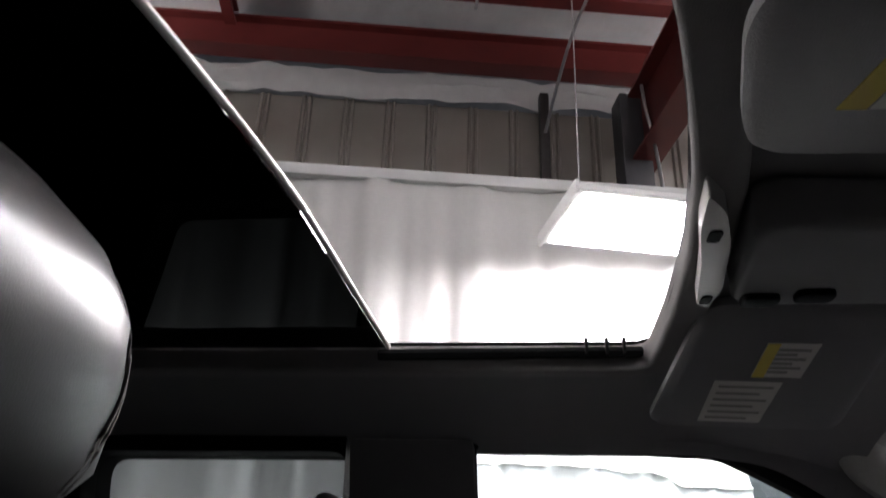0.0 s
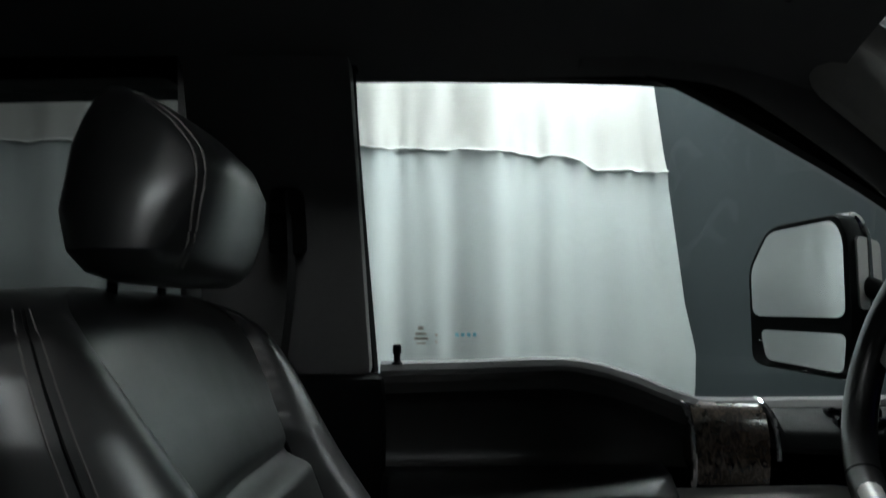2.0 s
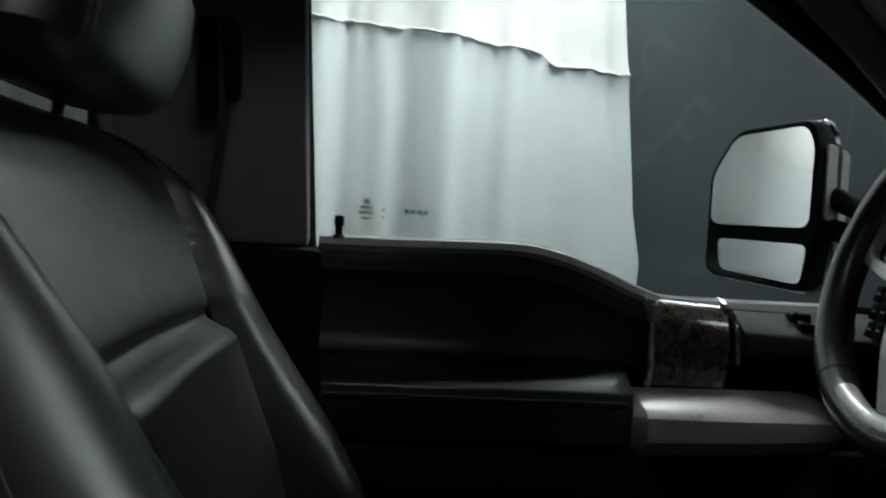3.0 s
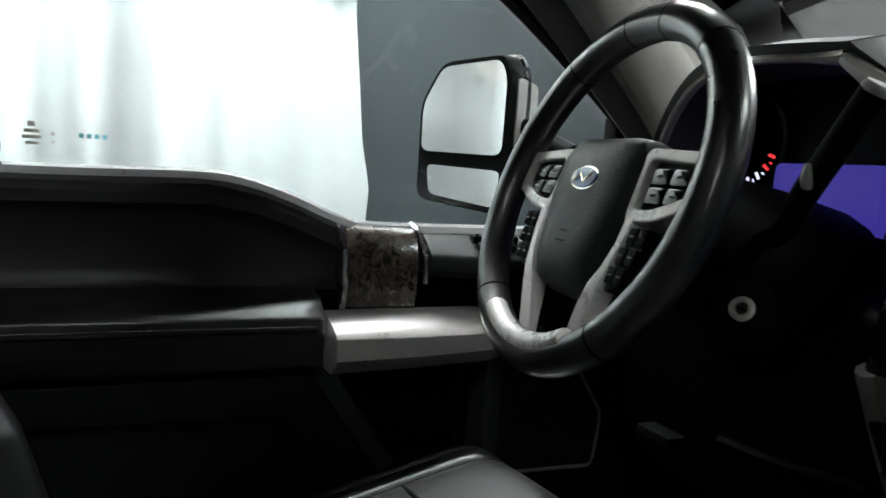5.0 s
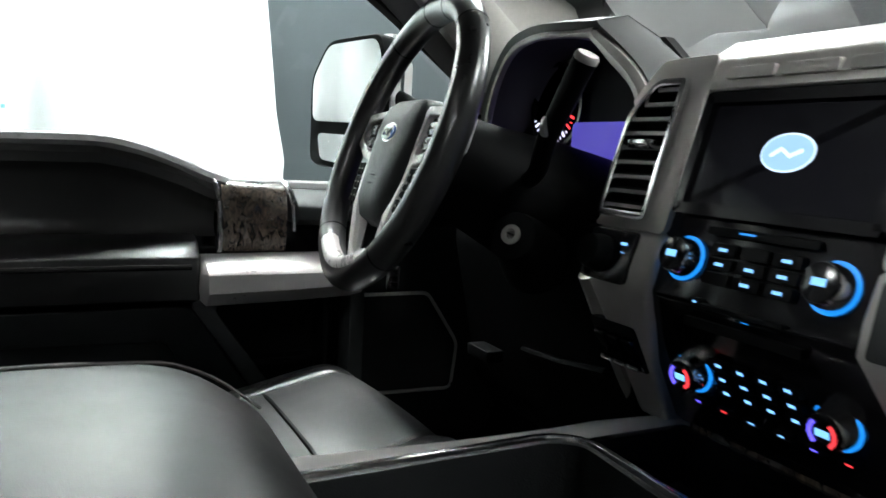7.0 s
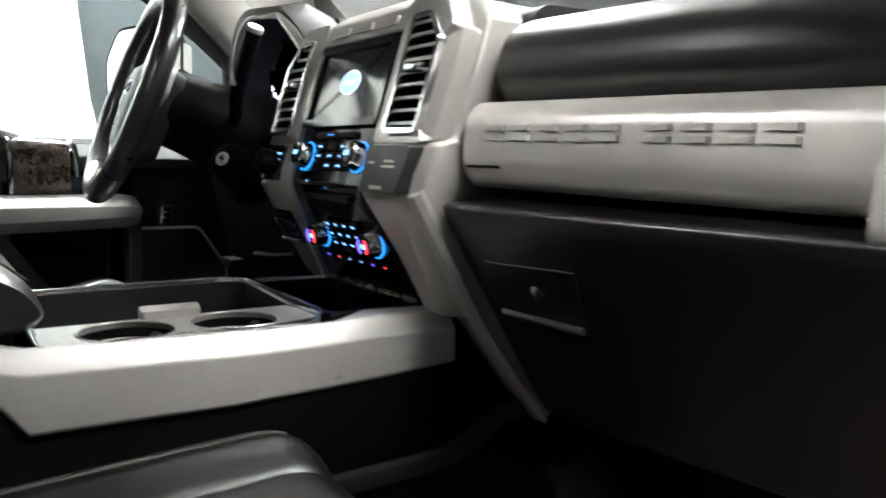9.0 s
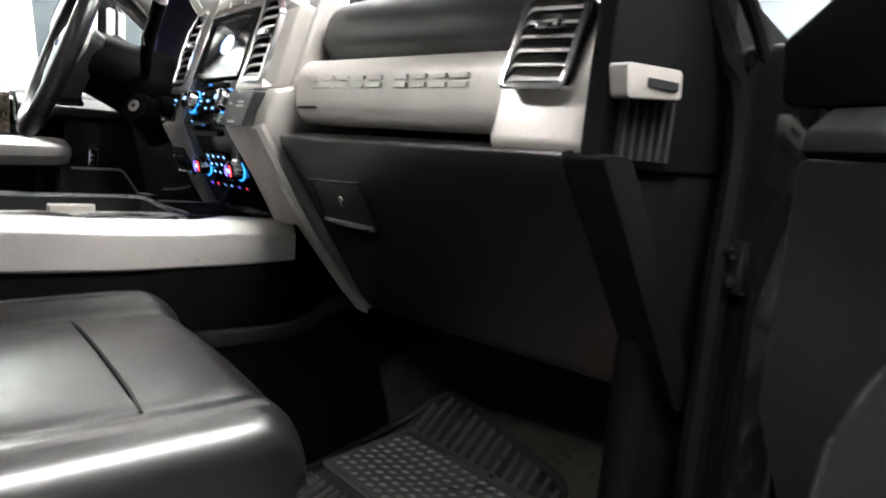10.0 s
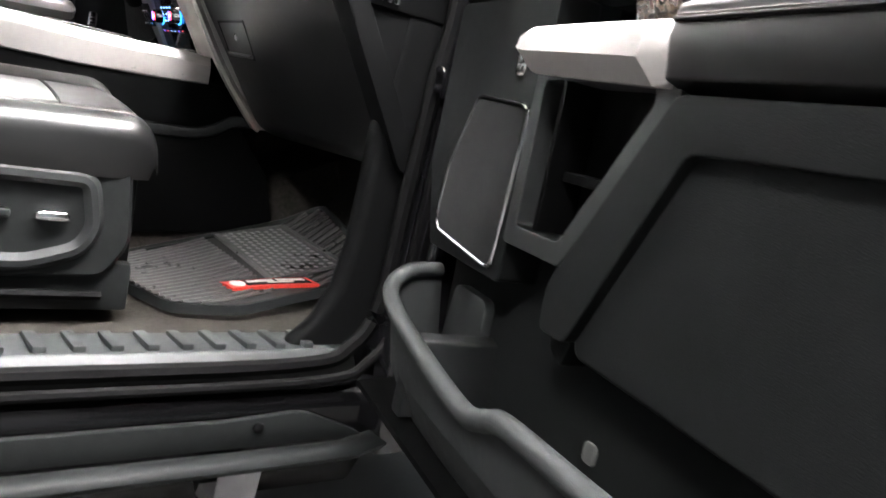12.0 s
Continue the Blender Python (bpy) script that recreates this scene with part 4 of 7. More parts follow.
# silver pillars: a front strip that holds the vent, an angled outer flank, and a leg that sweeps to the floor
for s in (1, -1):
    m = Matrix.Diagonal((1, s, 1, 1))
    rings = []
    for z, yo, yi, back in (  # the front of the strip steps back behind the vent
        (1.625, 0.190, 0.125, 0.99), (1.60, 0.216, 0.112, 1.0), (1.50, 0.219, 0.106, 1.0), (1.4605, 0.219, 0.105, 1.0), (1.4545, 0.219, 0.105, 1.0), (1.42, 0.219, 0.104, 1.0), (1.395, 0.217, 0.104, 1.0), (1.32, 0.208, 0.130, 1.02), (1.25, 0.205, 0.138, 1.05)):
        x = fx(z) + (0.026 if z > 1.455 else 0)
        rings.append([(x, yi, z), (x - 0.002, yo - 0.03, z), (x + 0.018, yo, z), (back, yo, z), (back, yi, z)])
    bm = B()
    loft(bm, rings)
    part("pillar", bm, SATIN, stack, "satin silver stack pillar", m, bevel=0.006, seg=3)
    bm = B()
    leg = [(0.805, 0.2085, 1.40), (0.845, 0.212, 1.33), (0.893, 0.214, 1.25), (0.945, 0.215, 1.18), (1.01, 0.215, 1.105)]
    pts = smooth_path(leg, 4)
    tube(bm, pts, [0.011] * (len(pts) - 1) + [0.003], 8)
    part("leg_edge", bm, SATIN, stack, "slim satin silver edge", m)
    bm = B()
    prism(bm, [(0.82, 1.395), (0.90, 1.245), (1.01, 1.108), (1.12, 1.12), (1.05, 1.395)], "y", 0.16, 0.213)
    part("leg_panel", bm, SATIN if s < 0 else PLASTIC_D, stack, "", m, bevel=0.003)
    vent(s * 0.130, s * 0.203, 1.466, 1.607, lambda z: fx(z) - 0.001, False, stack, 9)
    bo_ = rounded([(s * 0.106, 1.455), (s * 0.212, 1.455), (s * 0.212, 1.585), (s * 0.180, 1.628), (s * 0.106, 1.628)], 0.008, 3)
    bi_ = rounded([(s * 0.131, 1.467), (s * 0.202, 1.467), (s * 0.202, 1.573), (s * 0.172, 1.606), (s * 0.132, 1.606)], 0.008, 3)
    bm = B()
    frame_prism(bm, bo_, bi_, "x", 0.0, 0.03)
    for v in bm.verts:
        v.co.x += fx(v.co.z) + (0.016 if abs(v.co.y) > 0.21 else 0)
    part("vent_bezel", bm, SATIN, stack, "satin silver vent bezel", bevel=0.003)
# dark face between the pillars
bm = B()
prism(bm, [(fx(1.645) + 0.02, 1.635), (fx(1.62) + 0.006, 1.62), (fx(1.40) + 0.008, 1.40), (fx(1.27) + 0.008, 1.27), (1.0, 1.25), (1.0, 1.635)], "y", -0.113, 0.113)
part("face", bm, GLOSS, stack, "gloss black stack face", bevel=0.004)
bm = B()
prism(bm, [(fx(1.392) + 0.0095, 1.392), (fx(1.26) + 0.0095, 1.26), (1.0, 1.25), (1.0, 1.392)], "y", -0.132, 0.132)
part("lower_face", bm, GLOSS, stack, "gloss black lower stack face", bevel=0.003)
# silver cap over the screen
bm = B()
prism(bm, [(fx(1.595) - 0.001, 1.592), (fx(1.625) + 0.002, 1.622), (0.90, 1.645), (0.96, 1.632), (0.96, 1.592)], "y", -0.126, 0.126)
part("top_cap", bm, SATIN, stack, "satin silver cap", bevel=0.005, seg=3)
for y in (-0.062, 0.0, 0.062):
    bm = B()
    prism(bm, rounded([(y - 0.026, 1.602), (y + 0.026, 1.602), (y + 0.026, 1.613), (y - 0.026, 1.613)], 0.003), "x", -0.003, 0.004)
    for v in bm.verts:
        v.co.x += fx(v.co.z)
    part("hard_key", bm, SATIN, stack, "", bevel=0.001)
# screen
bm = B()
so = rounded([(-0.103, 1.478), (0.103, 1.478), (0.103, 1.590), (-0.103, 1.590)], 0.004, 2)
si = inset(so, 0.010)
frame_prism(bm, so, si, "x", 0.0, 0.014)
for v in bm.verts:
    v.co.x += fx(v.co.z) - 0.002
part("screen_bezel", bm, GLOSS, stack, "gloss black screen bezel")
bm = B()
prism(bm, si, "x", 0.003, 0.012)
for v in bm.verts:
    v.co.x += fx(v.co.z)
SCREENMAT = mat("lit dark screen glass", (0.012, 0.012, 0.016), 0.09, var=0.05)
screen = part("screen", bm, SCREENMAT, stack, "dark glass touch screen showing a blue oval", smooth=False)
yaxis = [2 * math.pi * k / 28 for k in range(28)]
for a, b, d, mt in ((0.026, 0.0165, 0.0024, G_PALE), (0.0245, 0.015, 0.0018, G_OVAL)):
    bm = B()
    prism(bm, [(a * math.cos(t), 1.536 + b * math.sin(t)) for t in yaxis], "x", d, 0.010)
    for v in bm.verts:
        v.co.x += fx(v.co.z)
    part("oval", bm, mt, screen, "", smooth=False)
bm = B()
tube(bm, [(fx(1.536) + 0.0012, 0.015, 1.533), (fx(1.538) + 0.0012, 0.005, 1.539), (fx(1.534) + 0.0012, -0.004, 1.533), (fx(1.538) + 0.0012, -0.015, 1.538)], 0.0018, 5)
part("wave", bm, G_PALE, screen)


def knob(y, z, r, symbol):
    """A chrome-collared rotary knob with a blue light ring."""
    th = empty("knob", "chrome-rimmed rotary knob with a blue light ring", "")
    th.parent = stack
    a = math.atan(0.30) if z > 1.40 else -0.22
    m = Matrix.Translation((fx(z) + 0.008, y, z)) @ Matrix.Rotation(-math.pi / 2 + a, 4, "Y")
    bm = B()
    lathe(bm, [(r * 1.14, 0.0), (r * 1.20, 0.002), (r * 1.20, 0.003), (r * 1.14, 0.003)], m, 28)
    part("light_ring", bm, G_BLUE, th, "glowing blue ring")
    bm = B()
    lathe(bm, [(r * 1.08, 0.0), (r * 1.08, 0.004), (r, 0.008), (r * 0.97, 0.016), (r * 0.90, 0.019)], m, 28)
    part("collar", bm, CHROME, th, "chrome knob collar")
    bm = B()
    lathe(bm, [(r * 0.86, 0.014), (r * 0.86, 0.0205), (r * 0.80, 0.021)], m, 24)
    part("knob_face", bm, GLOSS, th)
    if symbol == "temp":
        for mt, sg in ((G_VIO, 1), (G_RED, -1)):
            bm = B()
            tube(bm, [m @ Vector((math.sin(t) * r * 0.62, sg * math.cos(t) * r * 0.62, 0.0215)) for t in [-0.9 + 0.3 * k for k in range(7)]], 0.0018, 5)
            part("arc", bm, mt, th)
    bm = B()
    box(bm, -0.003, 0.003, -0.006, 0.006, 0.0208, 0.0215)
    part("symbol", bm, G_ICE, th, "", m, smooth=False)


knob(0.074, 1.437, 0.0175, "vol")
knob(-0.074, 1.437, 0.0175, "vol")
knob(0.074, 1.330, 0.0175, "temp")
knob(-0.074, 1.330, 0.0175, "temp")


def key(y, z, w, h, mark=None, material=PLASTIC):
    bm = B()
    prism(bm, rounded([(y - w / 2, z - h / 2), (y + w / 2, z - h / 2), (y + w / 2, z + h / 2), (y - w / 2, z + h / 2)], 0.002, 2), "x", 0.002, 0.012)
    for v in bm.verts:
        v.co.x += fx(v.co.z)
    k = part("key", bm, material, stack, "", bevel=0.0008)
    if mark:
        bm = B()
        prism(bm, [(y - w * 0.16, z - h * 0.13), (y + w * 0.16, z - h * 0.13), (y + w * 0.16, z + h * 0.13), (y - w * 0.16, z + h * 0.13)], "x", 0.0012, 0.004)
        for v in bm.verts:
            v.co.x += fx(v.co.z)
        part("mark", bm, mark, k, "", smooth=False)


key(0.0, 1.466, 0.11, 0.007)
key(0.012, 1.4665, 0.05, 0.006, G_BLUE)
for k in range(3):
    for j in range(3):
        key(-0.032 + k * 0.032, 1.451 - j * 0.0125, 0.027, 0.010, G_ICE if (k + j) % 3 != 1 or j == 1 else None)
key(0.0, 1.4015, 0.09, 0.004)
key(0.045, 1.404, 0.01, 0.006, G_ICE)
key(-0.01, 1.397, 0.02, 0.003, G_BLUE)
bm = B()
box(bm, fx(1.385) - 0.0, fx(1.385) + 0.01, -0.06, 0.06, 1.380, 1.388)
part("disc_slot", bm, SEAL, stack)
for k in range(4):
    for j in range(3):
        key(-0.036 + k * 0.024, 1.346 - j * 0.0135, 0.020, 0.011, G_ICE)
for k, mt in enumerate((G_VIO, G_RED, G_ICE, G_ICE, G_VIO, G_RED)):
    key(0.078 - k * 0.0312, 1.297, 0.018, 0.006, mt)
# passenger airbag tell-tale box under the right vent
bm = B()
prism(bm, rounded([(-0.120, 1.398), (-0.200, 1.398), (-0.207, 1.452), (-0.117, 1.452)], 0.005, 3), "x", -0.010, 0.012)
for v in bm.verts:
    v.co.x += fx(max(v.co.z, 1.40))
tt = part("telltale_box", bm, PLASTIC_D, stack, "black square cover with small grey print", bevel=0.004)
for y, z, w, h in ((-0.135, 1.432, 0.012, 0.003), (-0.172, 1.434, 0.02, 0.003), (-0.172, 1.428, 0.026, 0.003), (-0.158, 1.404, 0.024, 0.004)):
    bm = B()
    box(bm, fx(z) - 0.0108, fx(z) - 0.0095, y - w / 2, y + w / 2, z - h / 2, z + h / 2)
    part("print_bar", bm, LABEL_G, tt, "", smooth=False)
# four-wheel-drive dial panel and switch pocket under the left vent
bm = B()
prism(bm, rounded([(0.135, 1.401), (0.202, 1.401), (0.204, 1.453), (0.132, 1.453)], 0.006, 3), "x", -0.0035, 0.012)
for v in bm.verts:
    v.co.x += fx(max(v.co.z, 1.40))
dp = part("dial_panel", bm, GLOSS, stack, "gloss black dial panel", bevel=0.003)
bm = B()
lathe(bm, [(0.020, 0), (0.019, 0.008), (0.016, 0.018), (0.013, 0.019)], Matrix.Translation((fx(1.425) - 0.003, 0.180, 1.427)) @ Matrix.Rotation(-math.pi / 2 + 0.29, 4, "Y"), 24)
part("dial", bm, PLASTIC, dp, "black ribbed dial")
for k in range(4):
    bm = B()
    box(bm, fx(1.44) - 0.006, fx(1.44) - 0.003, 0.145, 0.151, 1.4395 - k * 0.0095, 1.442 - k * 0.0095)
    part("mark", bm, G_ICE, dp, "", smooth=False)
bm = B()
prism(bm, rounded([(0.139, 1.305), (0.206, 1.305), (0.210, 1.356), (0.139, 1.356)], 0.005, 3), "x", -0.003, 0.012)
for v in bm.verts:
    v.co.x += fx(v.co.z)
part("switch_pocket", bm, SEAL, stack, "black switch pocket", bevel=0.002)
for k in range(3):
    bm = B()
    y = 0.150 + k * 0.022
    prism(bm, rounded([(0.812, 1.340), (0.826, 1.346), (0.842, 1.330), (0.832, 1.314)], 0.004, 3), "y", y - 0.008, y + 0.008)
    part("switch", bm, GLOSS, stack, "", bevel=0.002)
    bm = B()
    box(bm, 0.826, 0.838, y - 0.008, y + 0.008, 1.308, 1.313)
    part("switch_edge", bm, CHROME, stack, "", bevel=0.001)
bm = B()
prism(bm, [(0.835, 1.36), (0.86, 1.30), (0.95, 1.16), (1.0, 1.16), (1.0, 1.36)], "y", 0.115, 0.205)
part("lower_flank", bm, PLASTIC, stack, "", bevel=0.006)

# ---- instrument cluster ----
clu = empty("instrument_cluster", "dark instrument cluster in a hooded binnacle, lit violet", "instruments")
hood = [(q.x, q.y) for q in smooth_path([(0.262, 1.488, 0), (0.238, 1.53, 0), (0.233, 1.575, 0), (0.25, 1.615, 0), (0.316, 1.668, 0), (0.332, 1.674, 0), (0.44, 1.679, 0), (0.515, 1.668, 0), (0.57, 1.625, 0), (0.60, 1.56, 0), (0.60, 1.46, 0)], 4)]
bm = B()
rings = []
for x, k, dz in ((0.862, 0.0, 0), (0.855, 0.012, 0), (0.90, 0.018, 0.004), (1.05, -0.012, -0.01), (1.20, -0.05, -0.08)):
    c = (0.42, 1.55)
    rings.append([(x + 0.03 * abs(p[0] - 0.42) / 0.18 + (0.02 if p[1] < 1.5 else 0), p[0] + (p[0] - c[0]) / 0.2 * k, p[1] + max(0, p[1] - 1.5) / 0.15 * k + dz) for p in hood])
loft(bm, rings, close=False)
part("hood", thick(bm, 0.006), HOODMAT, clu, "black stitched hood over the dials")
bm = B()
pts = smooth_path([(0.862 + 0.03 * abs(p[0] - 0.42) / 0.18 + (0.02 if p[1] < 1.5 else 0), p[0], p[1]) for p in hood], 4)
tube(bm, pts, [0.005 + 0.008 * min(1, max(0, (0.36 - q.y) / 0.08)) for q in pts], 8, flat=1.3)
part("hood_trim", bm, SATIN, clu, "satin silver trim line round the dials")
bm = B()
prism(bm, [(0.24, 1.45), (0.24, 1.62), (0.31, 1.68), (0.54, 1.68), (0.60, 1.58), (0.60, 1.45)], "x", 0.975, 0.99)
dials = part("dial_face", bm, SEAL, clu, "gloss black dial face")
bm = B()
prism(bm, rounded([(0.325, 1.478), (0.462, 1.478), (0.462, 1.574), (0.325, 1.574)], 0.01), "x", 0.955, 0.974)
part("display", bm, G_SCREEN, clu, "deep violet lit display", smooth=False)
for yc, zc in ((0.525, 1.600), (0.300, 1.525)):
    bm = B()
    lathe(bm, [(0.066, 0), (0.066, 0.008), (0.060, 0.008), (0.060, 0.0)], Matrix.Translation((0.974, yc, zc)) @ Matrix.Rotation(-math.pi / 2, 4, "Y"), 32)
    part("gauge_ring", bm, GLOSS, clu)
    for k in range(16):
        t = radians((20 if yc > 0.4 else 100) + k * 9)
        bm = B()
        r0, r1 = (0.046, 0.055) if k % 2 == 0 else (0.051, 0.055)
        c, s_ = math.cos(t), math.sin(t)
        tube(bm, [(0.964, yc - c * r0, zc - s_ * r0), (0.964, yc - c * r1, zc - s_ * r1)], 0.0021 if k % 2 == 0 else 0.0011, 4)
        part("gauge_mark", bm, G_RED if k < 3 and yc > 0.4 else G_WHITE, clu)



# ---- steering wheel and column ----
WC, WT = Vector((0.658, 0.411, 1.533)), 0.347
WM = Matrix.Translation(WC) @ Matrix.Rotation(-0.074, 4, "Z") @ Matrix.Rotation(-(math.pi / 2 - WT), 4, "Y")
# in the wheel's own frame z points to the driver, x up, y to the left
wheel = empty("steering_wheel", "worn black leather steering wheel with satin silver spokes and oval badge", "steering wheel")
bm = B()
R = 0.173
tube(bm, [(R * math.cos(t), R * math.sin(t), 0) for t in [2 * math.pi * k / 72 for k in range(72)]], 0.0182, 16, closed=True, flat=1.0)
rim = part("rim", bm, LEATHER_W, wheel, "worn black leather rim", WM)
for t in (40, -40, 140, -140, 10, -10):
    bm = B()
    a = radians(t)
    p = Vector((R * math.cos(a), R * math.sin(a), 0))
    tg = Vector((-math.sin(a), math.cos(a), 0)) * 0.0012
    tube(bm, [p - tg, p + tg], 0.0186, 16)
    part("rim_seam", bm, SEAL, rim, "", WM)
bm = B()
loft(bm, [[(x * k, y * k, z) for x, y in rounded([(0.064, 0.058), (0.064, -0.058), (0.045, -0.074), (0.0, -0.074), (-0.088, -0.050), (-0.098, -0.03), (-0.098, 0.03), (-0.088, 0.050), (0.0, 0.074), (0.045, 0.074)], 0.02, 5)] for k, z in ((0.9, -0.06), (1.0, -0.04), (1.0, -0.018), (0.94, -0.002), (0.80, 0.006), (0.5, 0.010))])
HM = WM @ Matrix.Translation((-0.008, 0, -0.03))
hub = part("airbag_cover", bm, PLASTIC_D, wheel, "domed grained airbag cover", WM @ Matrix.Translation((-0.008, 0, 0)))
for a, b, z, mt, nm in ((0.0245, 0.0125, 0.0405, CHROME, "badge_rim"), (0.0225, 0.0105, 0.0425, BLUE, "badge")):
    bm = B()
    loft(bm, [[(0.014 + b * math.sin(t), a * math.cos(t), zz) for t in yaxis] for zz in (0.034, z)])
    part(nm, bm, mt, hub, "chrome-rimmed blue oval badge", HM, bevel=0.0008)
bm = B()
tube(bm, [(0.010, 0.013, 0.0428), (0.018, 0.005, 0.0428), (0.009, -0.004, 0.0428), (0.018, -0.014, 0.0428)], 0.0014, 5)
part("badge_mark", bm, CHROME, hub, "", HM)
for x in (-0.042, -0.052):
    bm = B()
    box(bm, x, x + 0.002, -0.008, 0.008, 0.037, 0.0405)
    part("cover_mark", bm, SEAL, hub, "", HM)
for s in (1, -1):
    m = WM @ Matrix.Translation((-0.004, 0, -0.014)) @ Matrix.Diagonal((1, s, 1, 1))
    # side spoke: a silver frame round a recessed key pad
    so_ = rounded([(0.047, 0.066), (0.042, 0.160), (0.000, 0.166), (-0.022, 0.110), (-0.026, 0.070)], 0.010, 4)
    si_ = rounded([(0.036, 0.076), (0.031, 0.146), (0.006, 0.149), (-0.010, 0.104), (-0.012, 0.078)], 0.008, 4)
    bm = B()
    frame_prism(bm, so_, si_, "z", -0.012, 0.012)
    sp = part("spoke", bm, SILVER_LIT, wheel, "satin silver side spoke frame", m, bevel=0.003, seg=3)
    bm = B()
    loft(bm, [[(x, y, z) for x, y in ring] for ring, z in ((inset(so_, 0.004), -0.010), (inset(so_, 0.004), 0.004))])
    part("key_pad", bm, SEAL, sp, "black key pad", m)
    for k in range(2):
        for j in range(2):
            bm = B()
            x, y = 0.003 + k * 0.0175, 0.096 + j * 0.027
            prism(bm, rounded([(x - 0.0075, y - 0.012), (x + 0.0075, y - 0.012), (x + 0.0075, y + 0.012), (x - 0.0075, y + 0.012)], 0.003, 2), "z", 0.003, 0.0095)
            part("key", bm, GLOSS, sp, "", m, bevel=0.0015)
            bm = B()
            box(bm, x - 0.0012, x + 0.0012, y - 0.004, y + 0.004, 0.0094, 0.0099)
            part("mark", bm, PRINT, sp, "", m, smooth=False)
    # second key block outside the narrow silver band
    bm = B()
    loft(bm, [[(x, y, z) for x, y in rounded([(-0.026, 0.086), (-0.026, 0.116), (-0.080, 0.100), (-0.090, 0.078)], 0.008, 3)] for z in (-0.010, 0.006, 0.009)])
    kb = part("key_block", bm, SEAL, wheel, "", m, bevel=0.002)
    for k in range(3):
        for j in range(2):
            bm = B()
            x = -0.036 - k * 0.0185
            yy = 0.0935 - k * 0.0045 + j * 0.0135
            prism(bm, rounded([(x - 0.008, yy - 0.0058), (x + 0.008, yy - 0.0058), (x + 0.008, yy + 0.0058), (x - 0.008, yy + 0.0058)], 0.002, 2), "z", 0.008, 0.0125)
            part("key", bm, PLASTIC, kb, "", m, bevel=0.0012)
            bm = B()
            box(bm, x - 0.001, x + 0.001, yy - 0.0025, yy + 0.0025, 0.0124, 0.0129)
            part("mark", bm, PRINT, kb, "", m, smooth=False)
    # narrow band beside the cover that widens into the lower spoke
    bm = B()
    rings = []
    for x, y, w in ((-0.018, 0.080, 0.0075), (-0.045, 0.078, 0.006), (-0.068, 0.071, 0.0065), (-0.085, 0.064, 0.011), (-0.105, 0.057, 0.0145), (-0.135, 0.048, 0.0155), (-0.158, 0.041, 0.018)):
        d = -0.014 * max(0, (-0.085 - x) / 0.073)
        rings.append([(x, y - w, -0.006), (x, y - w, 0.009 + d), (x, y - w * 0.7, 0.0125 + d), (x, y + w * 0.7, 0.0125 + d), (x, y + w, 0.009 + d), (x, y + w, -0.006)])
    loft(bm, rings)
    part("lower_spoke", bm, SILVER_LIT, wheel, "bright satin silver lower spoke", m, bevel=0.001)
bm = B()
tube(bm, [(0.163 * math.cos(t), 0.163 * math.sin(t), 0.008) for t in [math.pi + radians(a) for a in range(-28, 29, 4)]], 0.012, 10)
part("lower_insert", bm, SILVER_LIT, wheel, "bright satin silver rim insert", WM)
# column
col = empty("steering_column", "black plastic steering column shroud with ignition lock and stalks", "column")
bm = B()
loft(bm, [[(a * math.cos(t), b * math.sin(t), z) for t in [2 * math.pi * k / 20 for k in range(20)]] for a, b, z in ((0.055, 0.065, -0.035), (0.062, 0.072, -0.05), (0.070, 0.075, -0.12), (0.085, 0.085, -0.2), (0.10, 0.10, -0.32))])
part("shroud", bm, PLASTIC, col, "", WM)
bm = B()
lm = Matrix.Translation((0.775, 0.318, 1.428)) @ Matrix.Rotation(radians(-63), 4, "Y") @ Matrix.Rotation(radians(28), 4, "X")
loft(bm, [[(r * math.cos(t), r * math.sin(t), z) for t in [2 * math.pi * k / 24 for k in range(24)]] for r, z in ((0.05, -0.08), (0.036, -0.03), (0.030, 0.0), (0.026, 0.003))])
part("lock_boss", bm, PLASTIC, col, "", lm)
bm = B()
lathe(bm, [(0.0120, 0.0), (0.0120, 0.006), (0.0105, 0.007), (0.0065, 0.007), (0.006, 0.003)], lm, 24)
lk = part("ignition_lock", bm, SATIN, col, "silver ignition lock ring", ID)
bm = B()
box(bm, -0.0008, 0.0008, -0.004, 0.004, 0.003, 0.0088)
part("key_slot", bm, SEAL, lk, "", lm)
bm = B()
pts = smooth_path([(0.80, 0.34, 1.49), (0.788, 0.295, 1.505), (0.782, 0.268, 1.545), (0.79, 0.222, 1.625)], 5)
tube(bm, pts, [bez(0.009, 0.0135, k / (len(pts) - 1)) for k in range(len(pts))], 14)
st = part("gear_stalk", bm, PLASTIC, col, "black column gear stalk with silver cap")
bm = B()
d = (Vector((0.79, 0.222, 1.625)) - Vector((0.782, 0.268, 1.545))).normalized()
lathe(bm, [(0.0135, 0), (0.0138, 0.005), (0.012, 0.008)], Matrix.Translation((0.79, 0.222, 1.624)) @ d.to_track_quat("Z", "Y").to_matrix().to_4x4(), 24)
part("stalk_cap", bm, SILVER, st, "satin silver stalk cap")
bm = B()
pillow(bm, 0.775, 0.262, 1.555, 0.007, 0.006, 0.012, 3, 10, 8)
part("stalk_button", bm, SILVER, st)
bm = B()
tube(bm, smooth_path([(0.80, 0.47, 1.52), (0.78, 0.53, 1.53), (0.77, 0.59, 1.54)], 4), 0.009, 10)
part("turn_stalk", bm, PLASTIC, col)
# brake lever handle and pedal under the dash
bm = B()
box(bm, 0.84, 0.87, 0.47, 0.53, 1.222, 1.24)
